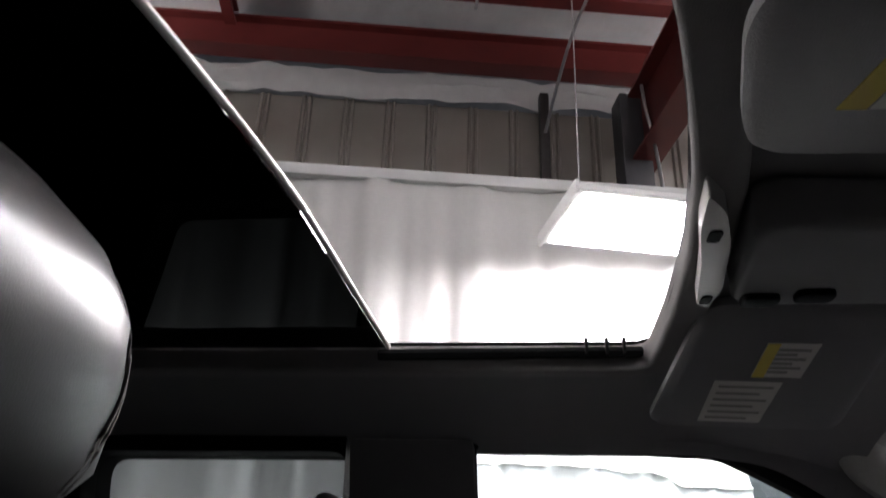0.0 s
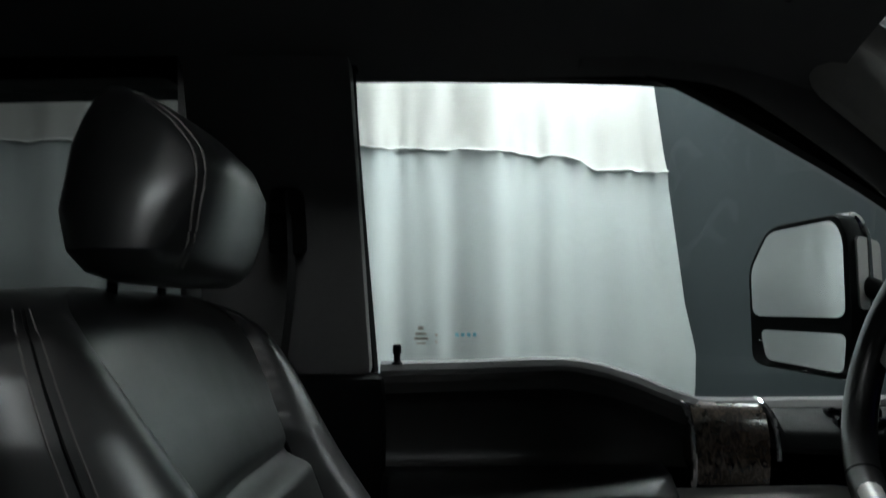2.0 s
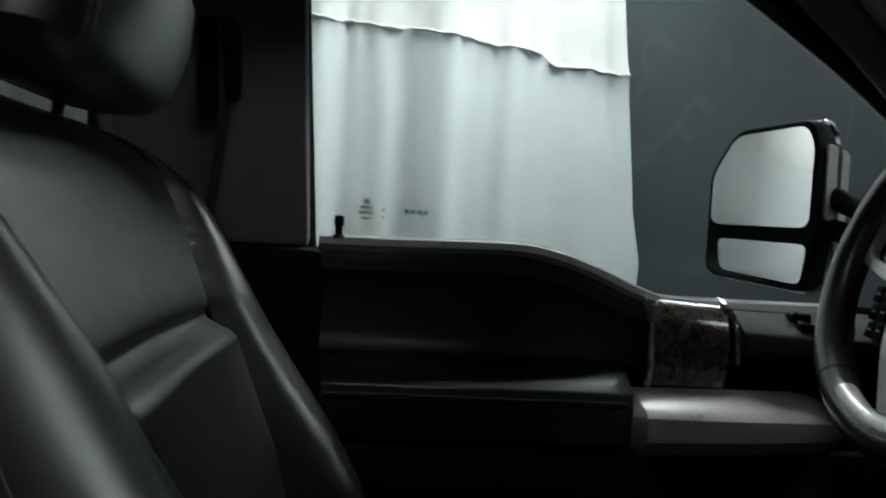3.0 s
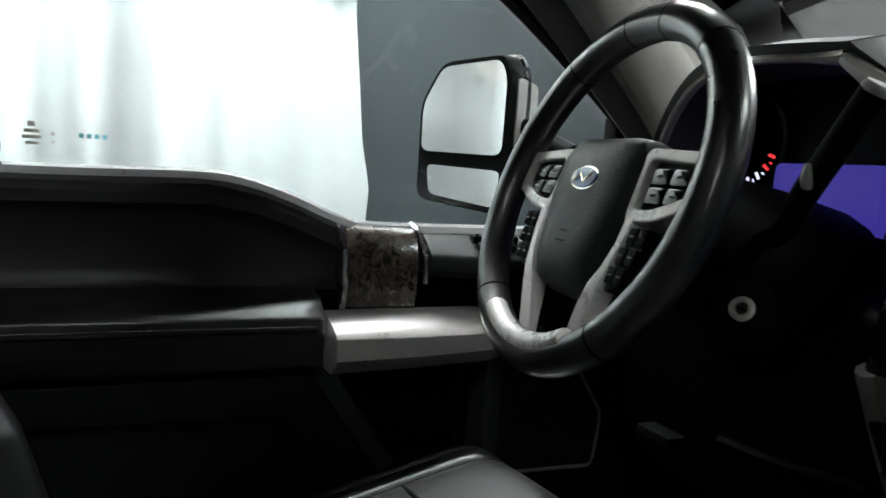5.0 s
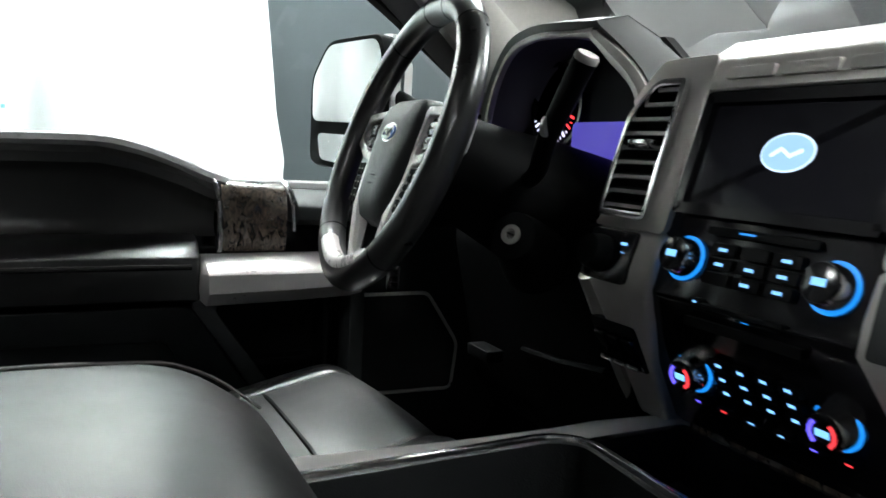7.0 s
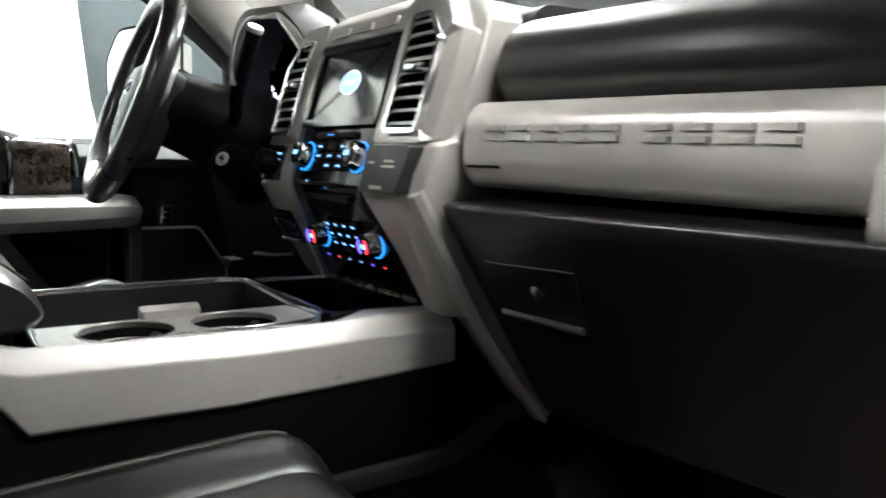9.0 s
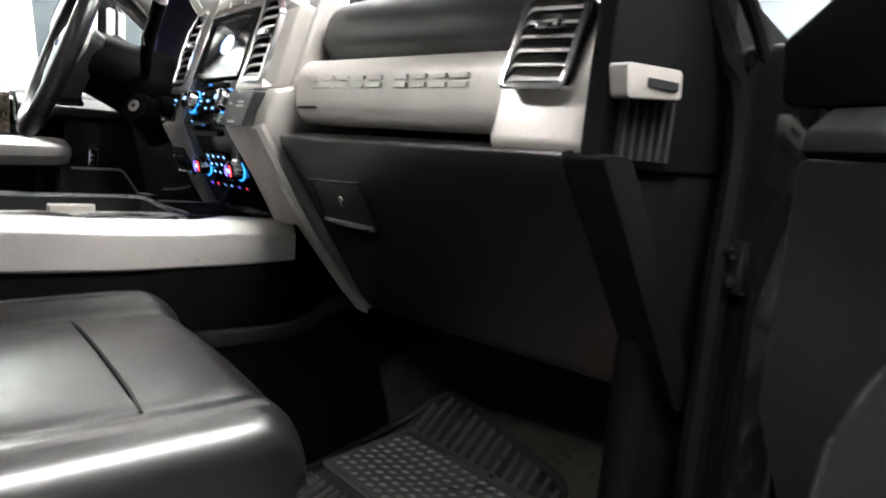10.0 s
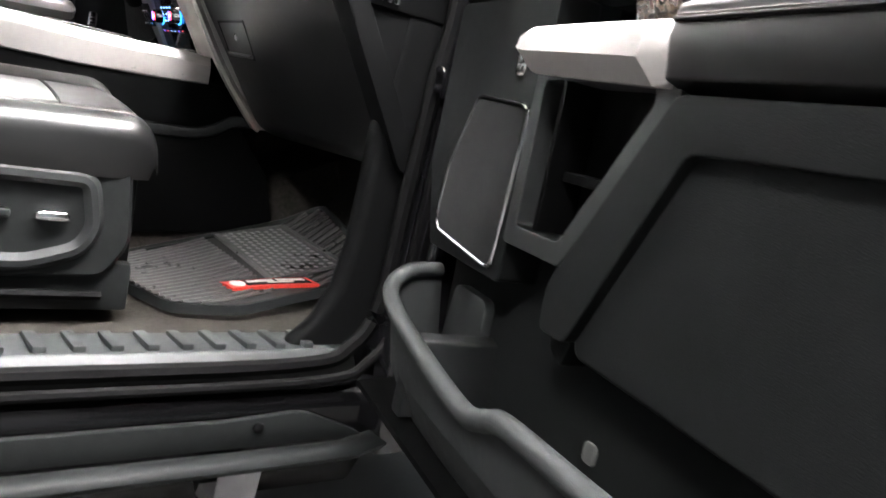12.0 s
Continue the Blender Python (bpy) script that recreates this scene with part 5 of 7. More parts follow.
part("brake_release", bm, PLASTIC, dash, "", bevel=0.004)

# ---- centre console ----
con = empty("centre_console", "centre console with satin silver rails and chrome-edged cup holder tray", "console")
for s in (1, -1):
    m = Matrix.Diagonal((1, s, 1, 1))
    bm = B()
    rings = []
    for x, z0, z1, yo in ((0.36, 1.205, 1.278, 0.172), (0.43, 1.185, 1.262, 0.174), (0.62, 1.180, 1.255, 0.174), (0.735, 1.182, 1.254, 0.173), (0.79, 1.183, 1.256, 0.172), (0.895, 1.188, 1.252, 0.17)):
        b_ = 0.055 if x < 0.4 else 0
        wd = 0.020 if s < 0 and 0.42 < x < 0.78 else 0.052
        rings.append([(x + b_, yo - min(wd, 0.045), z0 + 0.01), (x + b_, yo - 0.004, z0), (x + b_, yo, z0 + 0.004), (x + 0.3 * b_, yo, z1 - 0.022), (x, yo - 0.014, z1), (x, yo - wd, z1)])
    loft(bm, rings)
    part("rail", bm, SILVER, con, "broad satin silver side rail", m, bevel=0.004, seg=3)
    bm = B()
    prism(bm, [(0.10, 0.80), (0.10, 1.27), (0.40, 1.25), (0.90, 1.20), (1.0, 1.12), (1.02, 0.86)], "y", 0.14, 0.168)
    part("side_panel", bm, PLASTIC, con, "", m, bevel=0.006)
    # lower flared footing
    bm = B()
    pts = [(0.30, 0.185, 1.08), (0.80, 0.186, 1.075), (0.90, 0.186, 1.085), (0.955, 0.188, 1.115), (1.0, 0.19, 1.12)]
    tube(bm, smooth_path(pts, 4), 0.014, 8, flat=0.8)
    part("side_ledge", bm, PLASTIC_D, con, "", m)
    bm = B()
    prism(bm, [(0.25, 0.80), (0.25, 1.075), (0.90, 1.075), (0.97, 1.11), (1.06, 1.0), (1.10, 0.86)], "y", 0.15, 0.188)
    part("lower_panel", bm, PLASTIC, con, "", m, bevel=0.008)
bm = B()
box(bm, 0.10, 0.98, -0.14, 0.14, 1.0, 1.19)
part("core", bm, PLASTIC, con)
# cup holder tray
tray = rounded([(0.44, -0.148), (0.710, -0.150), (0.742, -0.125), (0.735, 0.10), (0.705, 0.122), (0.44, 0.115)], 0.02, 3)
bm = B()
frame_prism(bm, tray, inset(tray, 0.006), "z", 1.235, 1.268)
for v in bm.verts:
    v.co.z -= 0.010 * min(1, max(0, (-v.co.y - 0.06) / 0.06)) if v.co.z > 1.25 else 0
part("tray_edge", bm, CHROME, con, "chrome tray edge", bevel=0.002)
ti = inset(tray, 0.006)
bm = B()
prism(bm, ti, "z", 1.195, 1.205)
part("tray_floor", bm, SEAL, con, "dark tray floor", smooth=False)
bm = B()
frame_prism(bm, ti, inset(ti, 0.005), "z", 1.20, 1.262)
for v in bm.verts:
    v.co.z -= 0.012 * min(1, max(0, (-v.co.y - 0.04) / 0.06)) if v.co.z > 1.25 else 0
part("tray_wall", bm, PLASTIC_D, con)
# cup plate on one side, with two round openings
bm = B()
CUPS, CR, PZ = ((0.530, -0.0925), (0.643, -0.0925)), 0.049, 1.253
for cx, cy in CUPS:
    x0, x1, y0, y1 = cx - 0.0565, cx + 0.0565, -0.1425, -0.040
    ring = [(cx + CR * math.cos(t), cy + CR * math.sin(t)) for t in [math.pi / 4 + 2 * math.pi * k / 32 for k in range(32)]]
    sq = []
    for k in range(32):
        e, f = divmod(k, 8)
        c4 = [(x1, y1), (x0, y1), (x0, y0), (x1, y0)]
        p, q = c4[e], c4[(e + 1) % 4]
        sq.append((bez(p[0], q[0], f / 8), bez(p[1], q[1], f / 8)))
    ro, ri = [bm.verts.new((x, y, PZ)) for x, y in sq], [bm.verts.new((x, y, PZ)) for x, y in ring]
    rl = [bm.verts.new((cx + (x - cx) * 0.97, cy + (y - cy) * 0.97, PZ - 0.006)) for x, y in ring]
    for k in range(32):
        j = (k + 1) % 32
        bm.faces.new((ro[k], ro[j], ri[j], ri[k]))
        bm.faces.new((ri[k], ri[j], rl[j], rl[k]))
x0 = CUPS[0][0] - 0.0565
bm.faces.new([bm.verts.new(p) for p in ((0.447, -0.1425, PZ), (x0, -0.1425, PZ), (x0, -0.040, PZ), (0.447, -0.040, PZ))])
x1 = CUPS[1][0] + 0.0565
bm.faces.new([bm.verts.new(p) for p in ((x1, -0.1425, PZ), (0.732, -0.125, PZ), (0.732, -0.040, PZ), (x1, -0.040, PZ))])
bm.faces.new([bm.verts.new(p) for p in ((0.447, -0.040, PZ), (0.732, -0.040, PZ), (0.732, -0.036, 1.205), (0.447, -0.036, 1.205))])
part("cup_plate", bm, mat("satin grey cup plate", (0.25, 0.245, 0.24), 0.35, metal=0.3, var=0.06, scale=80), con, "satin grey cup plate", smooth=False)
for cx, cy in CUPS:
    bm = B()
    rows = [[bm.verts.new((cx + r * math.cos(t), cy + r * math.sin(t), z)) for t in [2 * math.pi * k / 32 for k in range(32)]] for r, z in ((CR * 0.965, 1.2465), (CR * 0.94, 1.235), (CR * 0.955, 1.232), (CR * 0.92, 1.220), (CR * 0.90, 1.207))]
    for ra, rb_ in zip(rows, rows[1:]):
        for k in range(32):
            bm.faces.new((ra[k], ra[(k + 1) % 32], rb_[(k + 1) % 32], rb_[k]))
    bm.faces.new(rows[-1])
    c = part("cup_holder", bm, GLOSS, con, "dark round cup holder")
    for rr_, zz in ((0.975, 1.2525), (0.945, 1.2345), (0.925, 1.2215)):
        bm = B()
        tube(bm, [(cx + CR * rr_ * math.cos(t), cy + CR * rr_ * math.sin(t), zz) for t in [2 * math.pi * k / 36 for k in range(36)]], 0.0016, 6, closed=True)
        part("cup_ring", bm, SLAT, c, "thin bright ring")
    for k in range(3):
        t = 0.6 + k * 2.1
        bm = B()
        pillow(bm, cx + CR * 0.86 * math.cos(t), cy + CR * 0.86 * math.sin(t), 1.235, 0.006, 0.006, 0.009, 3, 10, 6)
        part("cup_grip", bm, PLASTIC_D, c)
bm = B()
prism(bm, rounded([(0.555, -0.048), (0.620, -0.048), (0.628, -0.012), (0.560, -0.012)], 0.006), "z", 1.206, 1.262)
part("divider", bm, SATIN, con, "satin silver divider block", bevel=0.003)
# open bin ahead of the tray with a wood edge
bm = B()
bo = rounded([(0.745, -0.12), (0.875, -0.115), (0.875, 0.12), (0.745, 0.12)], 0.01, 3)
frame_prism(bm, bo, inset(bo, 0.008), "z", 1.195, 1.256)
part("bin_edge", bm, GLOSS, con, "", bevel=0.002)
bm = B()
prism(bm, inset(bo, 0.007), "z", 1.19, 1.197)
part("bin_floor", bm, SEAL, con)
bm = B()
box(bm, 0.874, 0.881, -0.112, 0.112, 1.235, 1.262)
part("wood_edge", bm, WOOD, con, "brown wood edge strip", bevel=0.002)
# armrest lid
bm = B()
rings = []
prof_a = lambda k: [(0.02, 1.29), (0.02, 1.35), (0.08, 1.363), (0.32, 1.363), (0.39, 1.352), (0.44, 1.315), (0.455, 1.280), (0.43, 1.270)]
for y, k in ((-0.158, 0.7), (-0.150, 0.93), (-0.12, 1.0), (0.12, 1.0), (0.150, 0.93), (0.158, 0.7)):
    cx, cz = 0.22, 1.305
    rings.append([(cx + (x - cx) * (0.97 if k < 1 else 1), y, cz + (z - cz) * k) for x, z in rounded(prof_a(k), 0.03, 4)])
loft(bm, rings)
lid = part("armrest_lid", bm, LEATHER, con, "padded black leather armrest lid")
for y in (-0.128, 0.128):
    bm = B()
    tube(bm, smooth_path([(0.04, y, 1.3615), (0.32, y, 1.3625), (0.39, y, 1.352), (0.438, y, 1.318)], 5), 0.0013, 5)
    part("stitch_line", bm, STITCH, lid)
bm = B()
prism(bm, rounded([(0.02, 1.12), (0.02, 1.29), (0.43, 1.275), (0.36, 1.17)], 0.02), "y", -0.150, 0.150)
part("armrest_box", bm, PLASTIC, con, "", bevel=0.01)


# ---- seats ----
def seat(s, dx, label, dz=0.0, recline=21.0, rise=0.0, back=0.0, head=0.0, lift=0.0):
    """A leather front seat: cushion with bolsters and seams, backrest, headrest, side shield."""
    th = empty("front_seat", label, "seat", "front seats")
    m = Matrix.Translation((dx, 0, 0)) @ Matrix.Diagonal((1, s, 1, 1)) @ Matrix.Translation((0, 0.40, 0))
    mh = Matrix.Translation((head, 0, dz)) @ m
    mb = Matrix.Translation((back, 0, lift)) @ m
    mc = Matrix.Translation((0, 0, rise)) @ m
    if rise:  # the raised cushion tips forward-up
        mc = mc @ Matrix.Translation((0.53, 0, 1.16)) @ Matrix.Rotation(-0.2, 4, "Y") @ Matrix.Translation((-0.53, 0, -1.16))

    S_IN, S_OUT = 0.138, 0.170  # the bolster seams

    def crown(y):
        a = abs(y)
        lift = 0.010 * (1 - (a / 0.215) ** 2) - 0.05 * y
        g = S_IN if y < 0 else S_OUT
        if a > g + 0.002:
            lift += (0.018 if y < 0 else 0.004) * math.sin(min(1, (a - g - 0.002) / (0.246 - g)) * math.pi) ** 1.2
        return lift - 0.006 * math.exp(-((a - g) / 0.004) ** 2)

    def nose(x):
        f = min(1.0, max(0, (x - 0.594) / 0.056))
        return 0.056 * (1 - math.sqrt(max(0.0, 1 - f * f)))
    bm = B()
    rings = []
    for x in [0.02, 0.10, 0.20, 0.30, 0.38, 0.44, 0.50, 0.55, 0.585] + [0.594 + 0.056 * math.sin(k * math.pi / 20) for k in range(11)]:
        f = max(0, (x - 0.54) / 0.110)
        hw = 0.246 - 0.022 * f ** 2.5
        zc = 1.110 + 0.035 * (x - 0.02) - nose(x)
        ring = [(x - 0.01, -hw * 0.95, 1.020), (x - 0.004, -hw * 0.985, 1.045)]
        r = 0.040
        arc = [(hw - r + r * math.cos(k * math.pi / 12), r * math.sin(k * math.pi / 12)) for k in range(7)]
        edge = crown(-0.206)
        ring += [(x, -py, zc + edge - r + pz) for py, pz in arc]
        ring += [(x, y * hw / 0.246, zc + crown(y)) for y in (-0.195, -0.18, -0.16, -0.150, -0.143, -0.138, -0.133, -0.115, -0.08, -0.04, 0, 0.04, 0.08, 0.12, 0.15, 0.165, 0.170, 0.175, 0.182, 0.190, 0.198)]
        edge = crown(0.206)
        ring += [(x, py, zc + edge - r + pz) for py, pz in arc[::-1]]
        ring += [(x - 0.004, hw * 0.985, 1.045), (x - 0.01, hw * 0.95, 1.020)]
        rings.append(ring)
    loft(bm, rings)
    cu = part("cushion", bm, LEATHER, th, "black leather seat cushion", mc)

    def top(x, y):
        return 1.110 + 0.035 * (x - 0.02) + crown(y) - nose(x)
    for y in (-S_IN, S_OUT):
        bm = B()
        tube(bm, [(x, y, top(x, y) + 0.001) for x in (0.05, 0.2, 0.35, 0.48, 0.56, 0.59, 0.61, 0.625, 0.635)], 0.0024, 6)
        part("seam", bm, SEAL, cu, "", mc)
    bm = B()
    tube(bm, [(0.503, y, top(0.503, y) + 0.0006) for y in (-0.136, -0.08, 0, 0.08, 0.13, 0.168)], 0.0030, 6)
    part("seam", bm, SEAL, cu, "", mc)
    for y in (-0.200, 0.200):
        for o in (0.0, 0.007):
            bm = B()
            tube(bm, [(x, (y + math.copysign(o, y)) * (1 - 0.09 * max(0, (x - 0.54) / 0.110) ** 2.5), top(x, y + math.copysign(o, y)) + 0.0006) for x in (0.05, 0.2, 0.35, 0.45, 0.50, 0.55, 0.58, 0.60, 0.615)], 0.0009, 5)
            part("stitch_line", bm, STITCH, cu, "", mc)
    # side shields and base
    for q in (1, -1):
        bm = B()
        sh = rounded([(0.02, 0.90), (0.02, 1.050), (0.56, 1.050), (0.612, 1.044), (0.622, 0.91), (0.585, 0.852), (0.30, 0.845)], 0.02, 4)
        loft(bm, [[(x, q * yy, z) for x, z in ring] for ring, yy in ((sh, 0.19), (sh, 0.222), (inset(sh, 0.006), 0.228))])
        shp = part("side_shield", bm, CHAR, th, "charcoal plastic side shield", mc)
        fo = rounded([(0.02, 0.868), (0.47, 0.872), (0.545, 0.897), (0.566, 0.937), (0.552, 1.016), (0.02, 1.016)], 0.022, 4)
        bm = B()
        rows = [[bm.verts.new((x, q * yy, z)) for x, z in ring] for ring, yy in ((inset(fo, -0.016), 0.224), (inset(fo, -0.004), 0.240), (inset(fo, 0.006), 0.2415), (inset(fo, 0.016), 0.2285))]
        for ra, rb_ in zip(rows, rows[1:]):
            for i in range(len(fo)):
                bm.faces.new((ra[i], ra[(i + 1) % len(fo)], rb_[(i + 1) % len(fo)], rb_[i]))
        bmesh.ops.recalc_face_normals(bm, faces=bm.faces)
        part("shield_frame", bm, PLASTIC_D, shp, "raised rounded frame", mc)
        if q == 1:
            for xx in (0.44, 0.522):
                bm = B()
                pillow(bm, xx - 0.022, 0.235, 0.952, 0.025, 0.010, 0.0085, 3.5, 16, 8)
                part("seat_switch", bm, CHROME if xx > 0.45 else PLASTIC_D, shp, "chrome-faced seat switch", mc)
        bm = B()
        tube(bm, smooth_path([(0.05, q * 0.226, 0.826), (0.45, q * 0.226, 0.822), (0.585, q * 0.222, 0.820)], 4), 0.008, 6)
        part("rail_cover", bm, PLASTIC, th, "", m)
    bm = B()
    box(bm, 0.04, 0.632, -0.215, 0.215, 0.79, 0.875 + rise)
    part("base", bm, CHAR, th, "", m, bevel=0.01)
    bm = B()
    box(bm, 0.06, 0.63, -0.195, 0.195, 0.86, 1.02)
    part("seat_pan", bm, PLASTIC, th, "", mc, bevel=0.01)
    # backrest
    bm = B()
    rings = []
    lean = math.tan(radians(recline))
    table = ((1.08, 0.25, 0.06), (1.15, 0.278, 0.075), (1.30, 0.292, 0.083), (1.40, 0.294, 0.076), (1.50, 0.290, 0.066), (1.536, 0.281, 0.061), (1.556, 0.268, 0.055), (1.572, 0.245, 0.046), (1.583, 0.205, 0.034), (1.589, 0.15, 0.022), (1.592, 0.09, 0.011))

    def bulge(a, z):
        k = np.interp(z, (1.25, 1.40, 1.50, 1.55, 1.59), (0.078, 0.042, 0.030, 0.022, 0.004))
        g = np.interp(z, (1.10, 1.44, 1.55), (0.52, 0.58, 0.74))  # where the insert meets the bolster
        w = min(1.0, max(0, (a - g) / (1 - g)))
        groove = 0.008 * math.exp(-((a - g) / 0.022) ** 2) * (1 if z < 1.55 else 0.3)
        if a < g:  # the lumbar panel stands proud below its cross seam
            e = min(1.0, max(0.0, (1.418 - z) / 0.014))
            groove += 0.008 * math.exp(-((z - 1.421) / 0.008) ** 2) - 0.016 * e * e * (3 - 2 * e) * float(np.interp(z, (1.15, 1.36, 1.41), (0.2, 0.8, 1.0))) * min(1.0, (g - a) / 0.06)
        return float(k * max(0.0, math.sin(w ** 0.75 * math.pi)) ** 0.9 - 0.012 * (1 - a) * float(np.interp(z, (1.42, 1.56), (1.0, 0.4))) - groove)
    fine = [1.08 + 0.0045 * k for k in range(114)] + [table[-1][0]]
    for z in fine:
        hw, dpt = (float(np.interp(z, [q_[0] for q_ in table], [q_[i_] for q_ in table])) for i_ in (1, 2))
        xc = 0.085 - (z - 1.08) * lean
        ring = []
        for j in range(200):
            t = 2 * math.pi * j / 200
            c, sn = math.cos(t), math.sin(t)
            yy = hw * math.copysign(abs(sn) ** 0.6, sn)
            fr = dpt * math.copysign(abs(c) ** 0.5, c)
            if c > 0:
                a = abs(yy) / max(hw, 0.01)
                fr += bulge(a, z)
            ring.append((xc + fr, yy, z))
        rings.append(ring)
    loft(bm, rings)
    bk = part("backrest", bm, LEATHER, th, "black leather backrest with stitched bolsters", mb)
    for q in (-1, 1):
        for off, rr, mt, nm in ((None, 0.0026, SEAL, "seam"), (0.237, 0.0008, STITCH, "stitch_line"), (0.241, 0.0012, SEAL, "seam"), (0.245, 0.0008, STITCH, "stitch_line")):
            bm = B()
            pts = []
            for z in [1.10 + 0.0105 * k_ for k_ in range(46)]:
                xc = 0.085 - (z - 1.08) * lean
                hw, dp = (np.interp(z, [q_[0] for q_ in table], [q_[i_] for q_ in table]) for i_ in (1, 2))
                yy = off * hw / 0.258 if off else hw * float(np.interp(z, (1.10, 1.44, 1.55), (0.52, 0.58, 0.74)))
                a = yy / hw
                sn = a ** (1 / 0.6)
                c = math.sqrt(max(0, 1 - sn * sn))
                fr = dp * c ** 0.5 + bulge(a, z)
                pts.append((xc + fr - 0.0002, q * yy, z))
            tube(bm, pts, rr, 5)
            part(nm, bm, mt, bk, "", mb)
    # headrest on two posts
    bm = B()
    rings = []
    hx = 0.085 - (1.66 - 1.08) * lean
    hring = ((1.590, 0.095, 0.032, 0.013), (1.597, 0.122, 0.046, 0.011), (1.612, 0.141, 0.055, 0.012), (1.645, 0.134, 0.068, 0.016), (1.675, 0.120, 0.071, 0.021), (1.70, 0.104, 0.067, 0.018), (1.725, 0.086, 0.052, 0.010), (1.750, 0.062, 0.030, -0.002), (1.764, 0.036, 0.012, -0.012), (1.768, 0.016, 0.005, -0.015))
    for z, hw, dpt, o in hring:
        rings.append([(hx + 0.02 + o - (z - 1.66) * 0.12 + dpt * math.copysign(abs(math.cos(t)) ** 0.7, math.cos(t)), hw * math.copysign(abs(math.sin(t)) ** 0.7, math.sin(t)), z) for t in [2 * math.pi * j / 40 for j in range(40)]])
    loft(bm, rings)
    hr = part("headrest", bm, LEATHER, th, "padded black leather headrest", mh)
    for q in (-1, 1):
        bm = B()
        for o2 in (0.0, 0.007):
            pts = []
            for z in (1.60, 1.62, 1.645, 1.67, 1.695, 1.72, 1.742, 1.756):
                hw, dp, oo = (float(np.interp(z, [r_[0] for r_ in hring], [r_[i_] for r_ in hring])) for i_ in (1, 2, 3))
                yy = min(hw * 0.78, 0.094 + 0.010 * math.sin((z - 1.60) * 18)) + o2
                cs = max(0.0, 1 - (yy / hw) ** (2 / 0.7)) ** 0.5
                pts.append((hx + 0.02 + oo - (z - 1.66) * 0.12 + dp * cs ** 0.7 + 0.0004, q * yy, z))
            bm = B()
            tube(bm, smooth_path(pts, 3), 0.0011, 5)
            part("stitch_line", bm, STITCH, hr, "", mh)
        bm = B()
        tube(bm, [(hx + 0.004 + head, q * 0.055, 1.56), (hx + 0.008 + head, q * 0.055, 1.625 + dz)], 0.0048, 8)
        part("headrest_post", bm, GLOSS, th, "dark headrest post", m)
    return th


seat(1, 0.03, "black leather driver seat with headrest and stitched bolsters", 0.022, 21.0, 0.060, -0.042, 0.0, 0.016)
seat(-1, 0.040, "black leather passenger seat with power switches on its side shield", 0.117, 21.8, 0.0, 0.0, -0.016)


# rear bench, seen past the headrest
bench = empty("rear_bench", "black leather rear bench seat", "seat")
bm = B()
pillow(bm, -0.78, 0, 1.06, 0.26, 0.66, 0.09, 5, 28, 12)
part("cushion", bm, LEATHER, bench)
bm = B()
pillow(bm, -1.03, 0, 1.33, 0.08, 0.66, 0.26, 5, 28, 12, Matrix.Translation((-1.03, 0, 1.1)) @ Matrix.Rotation(-0.15, 4, "Y") @ Matrix.Translation((1.03, 0, -1.1)))
part("backrest", bm, LEATHER, bench)

# ---- floor mat ----
fm = empty("floor_mat", "black ribbed rubber floor mat with a red badge", "floor mat")


def mat_z(x, y):
    z = np.interp(x, (0.60, 0.75, 0.875, 0.97, 1.04, 1.11, 1.2), (0.783, 0.788, 0.803, 0.822, 0.834, 0.858, 0.915))
    return z + (y + 0.55) / 0.33 * 0.033 * min(1, max(0, (x - 0.75) / 0.25))


MO = rounded([(0.70, -0.21), (0.70, -0.44), (0.755, -0.585), (0.86, -0.625), (1.10, -0.60), (1.17, -0.56), (1.19, -0.36), (1.20, -0.235), (1.10, -0.20)], 0.03, 4)
bm = B()
ring_t = [[bm.verts.new((x, y, mat_z(x, y) + h)) for x, y in r] for r, h in ((inset(MO, -0.003), -0.010), (MO, 0.008), (inset(MO, 0.004), 0.009), (inset(MO, 0.008), 0.003))]
for a, b in zip(ring_t, ring_t[1:]):
    for i in range(len(MO)):
        bm.faces.new((a[i], a[(i + 1) % len(MO)], b[(i + 1) % len(MO)], b[i]))
part("rim", bm, CHAR, fm, "raised rubber edge")


def inside(x, y, poly):
    c = False
    for i, (x1, y1) in enumerate(poly):
        x0, y0 = poly[i - 1]
        if (y1 > y) != (y0 > y) and x < (x0 - x1) * (y - y1) / (y0 - y1) + x1:
            c = not c
    return c


MI = inset(MO, 0.012)
PLATE = [(0.955, -0.215), (1.09, -0.245), (1.115, -0.525), (0.975, -0.512)]
BADGE = [(0.872, -0.492), (1.034, -0.538), (1.046, -0.580), (0.884, -0.534)]
bm = B()
step = 0.02
for i in range(26):
    for j in range(23):
        x0, y0 = 0.69 + i * step, -0.64 + j * step
        if all(inside(x, y, inset(MO, 0.005)) for x, y in ((x0, y0), (x0 + step, y0), (x0 + step, y0 + step), (x0, y0 + step))):
            bm.faces.new([bm.verts.new((x, y, mat_z(x, y) + 0.003)) for x, y in ((x0, y0), (x0 + step, y0), (x0 + step, y0 + step), (x0, y0 + step))])
bmesh.ops.remove_doubles(bm, verts=bm.verts, dist=1e-5)
part("base_sheet", bm, RECESS_BLACK, fm)
# ribs run fore and aft on the rear part, and across ahead of the plate
plate_g, badge_g = inset(PLATE, -0.012), inset(BADGE, -0.008)


